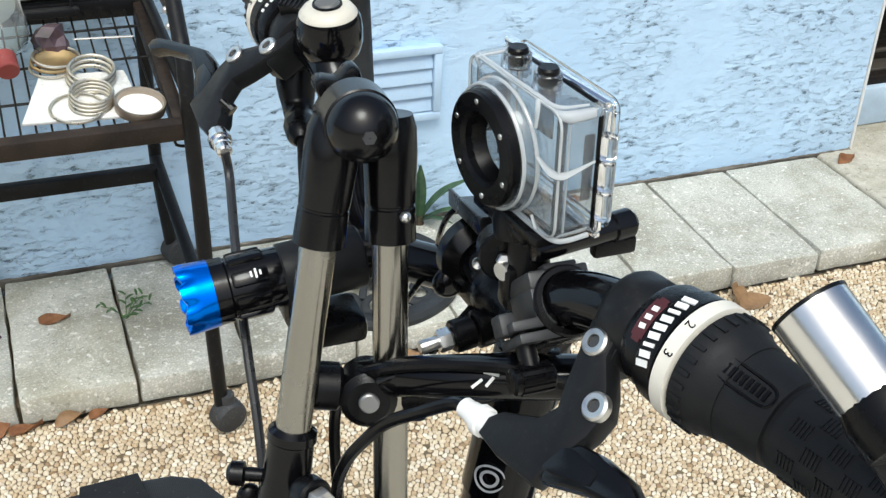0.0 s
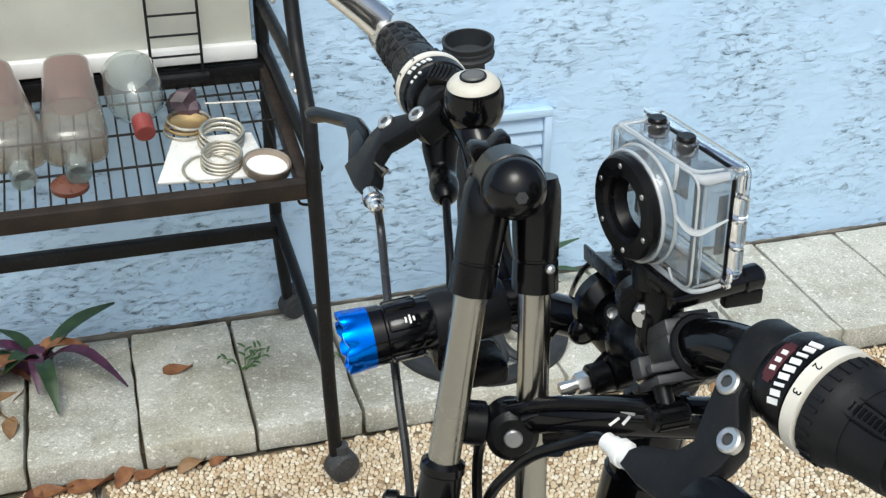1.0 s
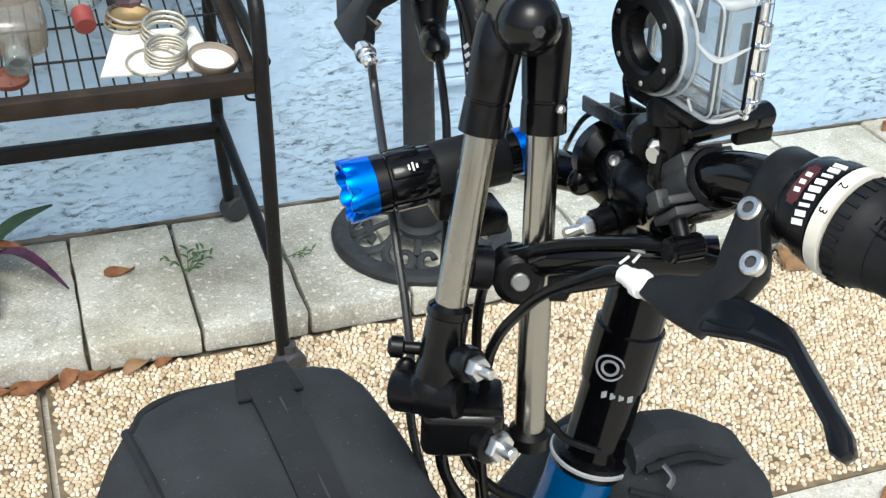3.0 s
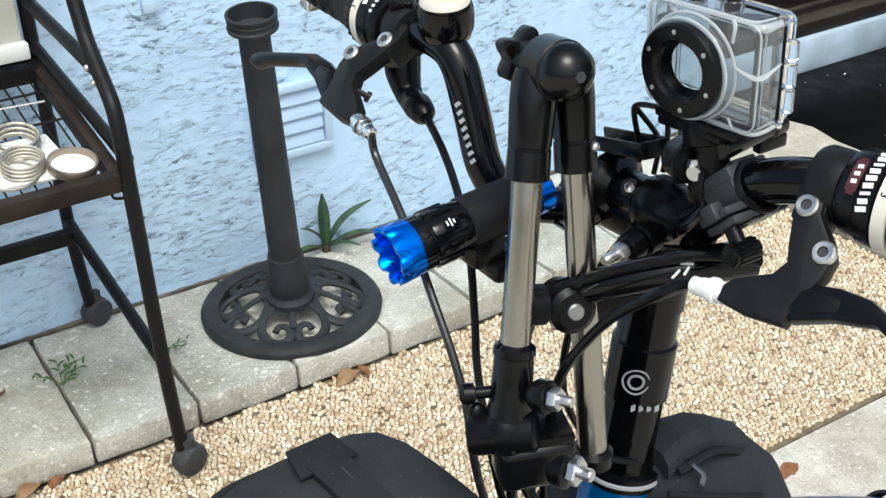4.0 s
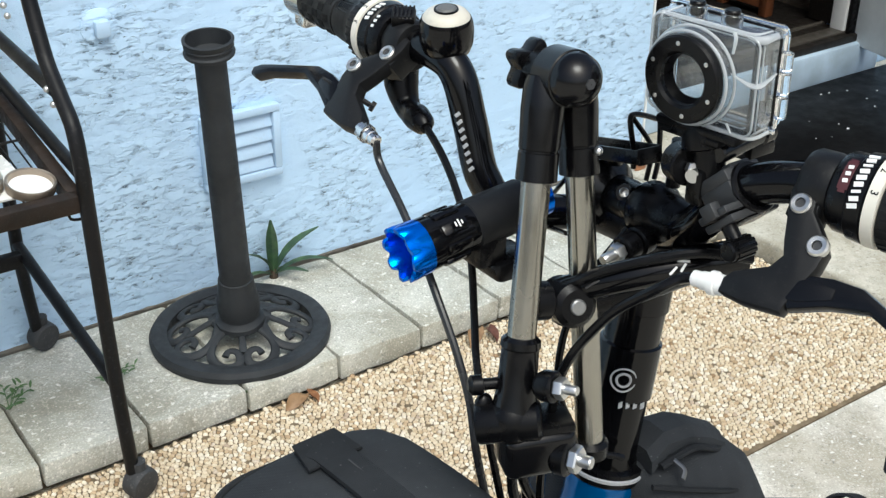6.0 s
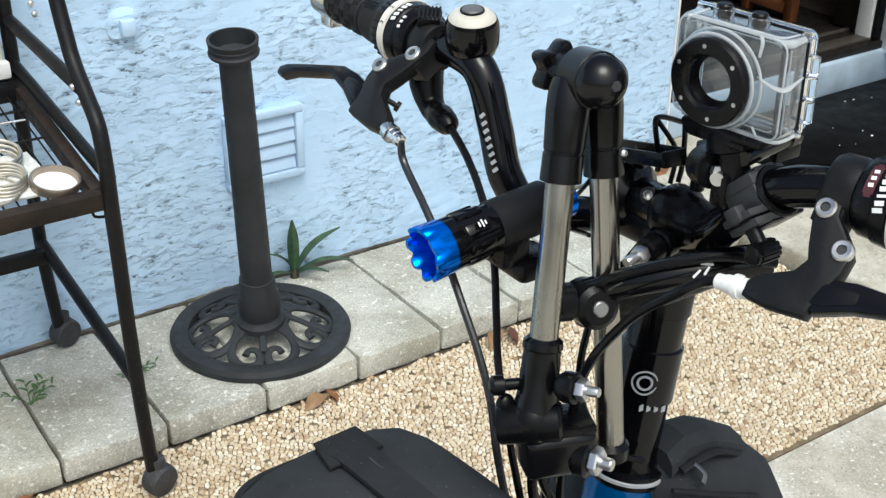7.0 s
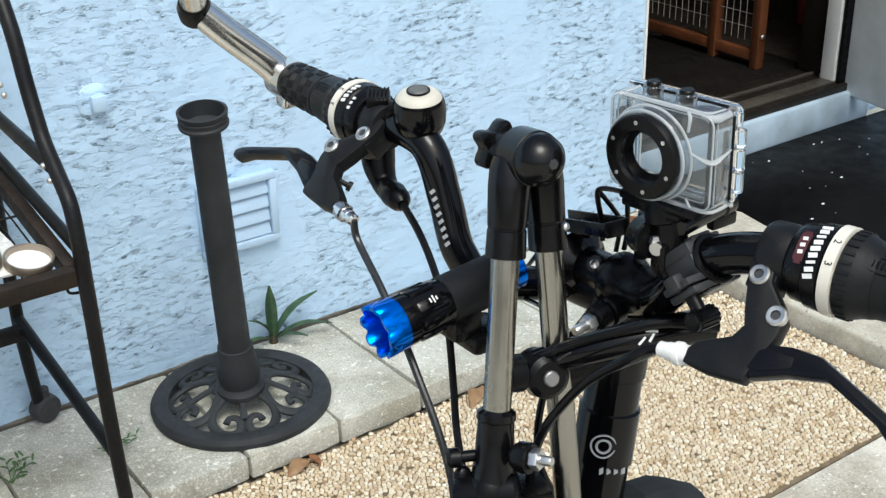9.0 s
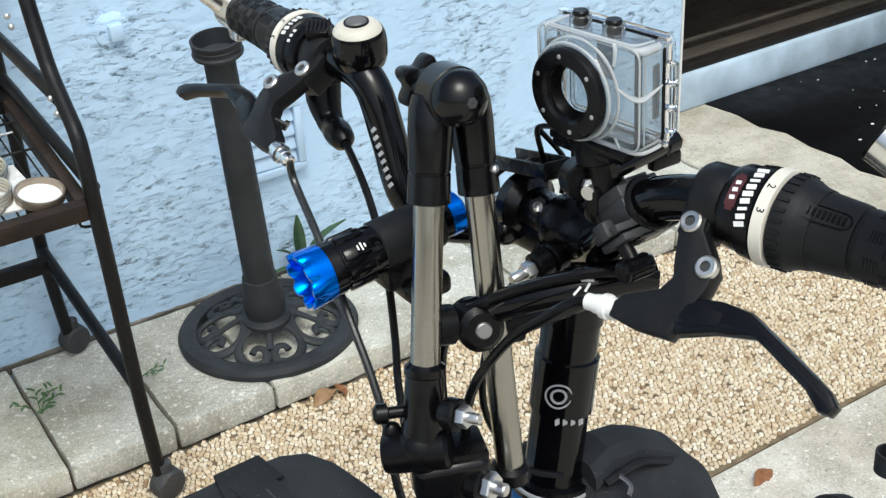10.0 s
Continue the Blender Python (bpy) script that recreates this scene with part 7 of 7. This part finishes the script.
br = thing("strap_leaf_plant", (-0.80, 0.31, 0.05), "low purple and green strap-leaved plant with withered leaves between the slabs", "plant")
for tip, w, sag, m_ in (((-0.640, 0.340, 0.165), 0.030, 0.02, BROMELIAD), ((-0.765, 0.135, 0.062), 0.020, 0.05, BROMELIAD), ((-0.635, 0.19, 0.062), 0.018, 0.06, PURPLE), ((-0.92, 0.32, 0.11), 0.022, 0.03, PURPLE), ((-0.93, 0.20, 0.07), 0.024, 0.05, DROUGHT), ((-0.87, 0.36, 0.13), 0.018, 0.02, BROMELIAD), ((-0.74, 0.35, 0.10), 0.020, 0.02, DROUGHT), ((-0.86, 0.24, 0.10), 0.024, 0.03, BROMELIAD), ((-0.90, 0.26, 0.08), 0.020, 0.03, DROUGHT), ((-0.70, 0.28, 0.11), 0.020, 0.03, DROUGHT), ((-0.80, 0.20, 0.07), 0.018, 0.04, PURPLE), ((-0.97, 0.27, 0.075), 0.022, 0.04, BROMELIAD)):
    blade_leaf((-0.80, 0.315, 0.060), tip, w, sag, m_, br)
part("crown", crumple(ball((-0.815, 0.32, 0.072), 0.035, (1.3, 0.9, 0.7), u=12, v=9), 0.012, 50), PURPLE, br)


def weed(at, size, count, seed):
    wd = thing("weed", at, "small green weed sprouting from a slab joint", "weed", "weeds in the joints")
    r_ = random.Random(seed)
    at = Vector(at)
    for k in range(count):
        a = r_.uniform(0, math.tau)
        end = at + Vector((math.cos(a) * size * r_.uniform(0.5, 1.0), math.sin(a) * size * r_.uniform(0.5, 1.0), size * r_.uniform(0.2, 0.7)))
        part("stem", tube([at, at.lerp(end, 0.5) + Vector((0, 0, size * 0.12)), end], 0.0009, 5, 3), WEED, wd)
        for j in range(4):
            p = at.lerp(end, 0.4 + 0.2 * j) + Vector((0, 0, size * 0.08))
            b = a + (1 if j % 2 else -1) * 1.0
            blade_leaf(p, p + Vector((math.cos(b) * size * 0.28, math.sin(b) * size * 0.28, size * 0.06)), size * 0.055, 0.001, WEED, wd, n=5)


weed((-0.405, 0.20, 0.050), 0.062, 6, 1)
weed((-0.20, 0.20, 0.050), 0.05, 3, 2)
weed((0.005, 0.015, 0.03), 0.022, 2, 3)


def dead_leaf(at, size, turn, seed, lift=0.3):
    r_ = random.Random(seed)
    bm = bmesh.new()
    rows = []
    n = 9
    curl = r_.uniform(0.3, 1.0) * r_.choice((-1, 1))
    m = Matrix.Rotation(turn, 3, "Z") @ Matrix.Rotation(r_.uniform(-0.25, 0.25), 3, "X")
    for k in range(n):
        t = k / (n - 1)
        w = size * 0.21 * math.sin(math.pi * min(1, t * 0.97 + 0.02)) ** 0.8 + 0.0004
        row = []
        for s in (-1, -0.5, 0, 0.5, 1):
            z = lift * w * (s * s) + size * 0.15 * math.sin(t * 3.4 * curl + s) + 0.004
            row.append(Vector(((t - 0.5) * size, s * w * (1 + 0.1 * r_.uniform(-1, 1)), max(z, 0.0008))))
        rows.append(row)
    top = [[bm.verts.new(m @ p + Vector(at)) for p in row] for row in rows]
    low = [[bm.verts.new(m @ (p - Vector((0, 0, 0.0007))) + Vector(at)) for p in row] for row in rows]
    for g_, flip in ((top, False), (low, True)):
        for a, b in zip(g_, g_[1:]):
            for i in range(4):
                f = (a[i], a[i + 1], b[i + 1], b[i])
                bm.faces.new(f[::-1] if flip else f)
    for k in range(n - 1):
        for i in (0, 4):
            bm.faces.new((top[k][i], top[k + 1][i], low[k + 1][i], low[k][i]))
    bmesh.ops.recalc_face_normals(bm, faces=bm.faces)
    tint = r_.choice(LEAVES)
    solid("dry_leaf", bm, tint, "curled brown dry leaf lying on the ground", "leaf", "dry leaves")


LEAVES = [DROUGHT, leaf_mat("tan_leaf", (0.17, 0.095, 0.042), (0.29, 0.175, 0.085), 0.6), leaf_mat("red_brown_leaf", (0.07, 0.022, 0.014), (0.16, 0.06, 0.035), 0.6)]
for k, (x, y, z, s, t) in enumerate(((-0.72, -0.018, 0, 0.085, 0.2), (-0.66, -0.014, 0, 0.06, 0.9), (-0.615, -0.016, 0, 0.06, 0.2), (-0.54, -0.014, 0, 0.06, 0.4), (-0.785, -0.018, 0, 0.07, 0.0), (-0.49, -0.012, 0, 0.04, 0.5), (-0.535, 0.235, 0.052, 0.06, 0.1), (0.09, -0.03, 0, 0.065, 0.3), (0.13, -0.025, 0, 0.055, 1.4), (0.53, -0.04, 0, 0.075, 0.6), (0.57, -0.05, 0, 0.06, 1.2), (0.84, -0.035, 0, 0.10, 0.9), (0.86, -0.07, 0, 0.09, 0.2), (1.40, 0.36, 0.052, 0.075, 0.4), (0.60, 0.36, 0.052, 0.07, 0.7), (0.645, 0.37, 0.052, 0.05, 0.1), (0.60, -0.72, 0, 0.06, 0.2), (-0.87, 0.22, 0.052, 0.09, 0.5), (-0.93, 0.16, 0.052, 0.07, 1.1), (-0.85, 0.12, 0.052, 0.06, 1.4), (-0.90, 0.30, 0.06, 0.10, 0.1), (0.12, 0.37, 0.052, 0.03, 0.4), (-0.91, 0.08, 0.052, 0.09, 1.0), (-0.86, 0.16, 0.052, 0.07, 2.0), (-0.95, 0.22, 0.056, 0.11, 0.4), (-0.89, 0.20, 0.056, 0.08, 1.9), (-0.92, 0.26, 0.06, 0.10, 1.3), (-0.84, 0.28, 0.06, 0.07, 2.3), (-0.82, -0.03, 0, 0.08, 1.5))):
    dead_leaf((x, y, z), s, t, 20 + k, 0.5)

# ---------------------------------------------------------------- single stones of the pebble panel
for (x, y), v in LAID:
    me = bpy.data.meshes.new("pebble")
    me.from_pydata(v.tolist(), [], CHIP_FACES)
    me.polygons.foreach_set("use_smooth", np.ones(len(me.polygons), dtype=bool))
    me.materials.append(STONE)
    ob = new("pebble", me)
    ob.parent = gravel_r
    ob.location = Vector((x, y, 0)) - Vector(gravel_r.location)
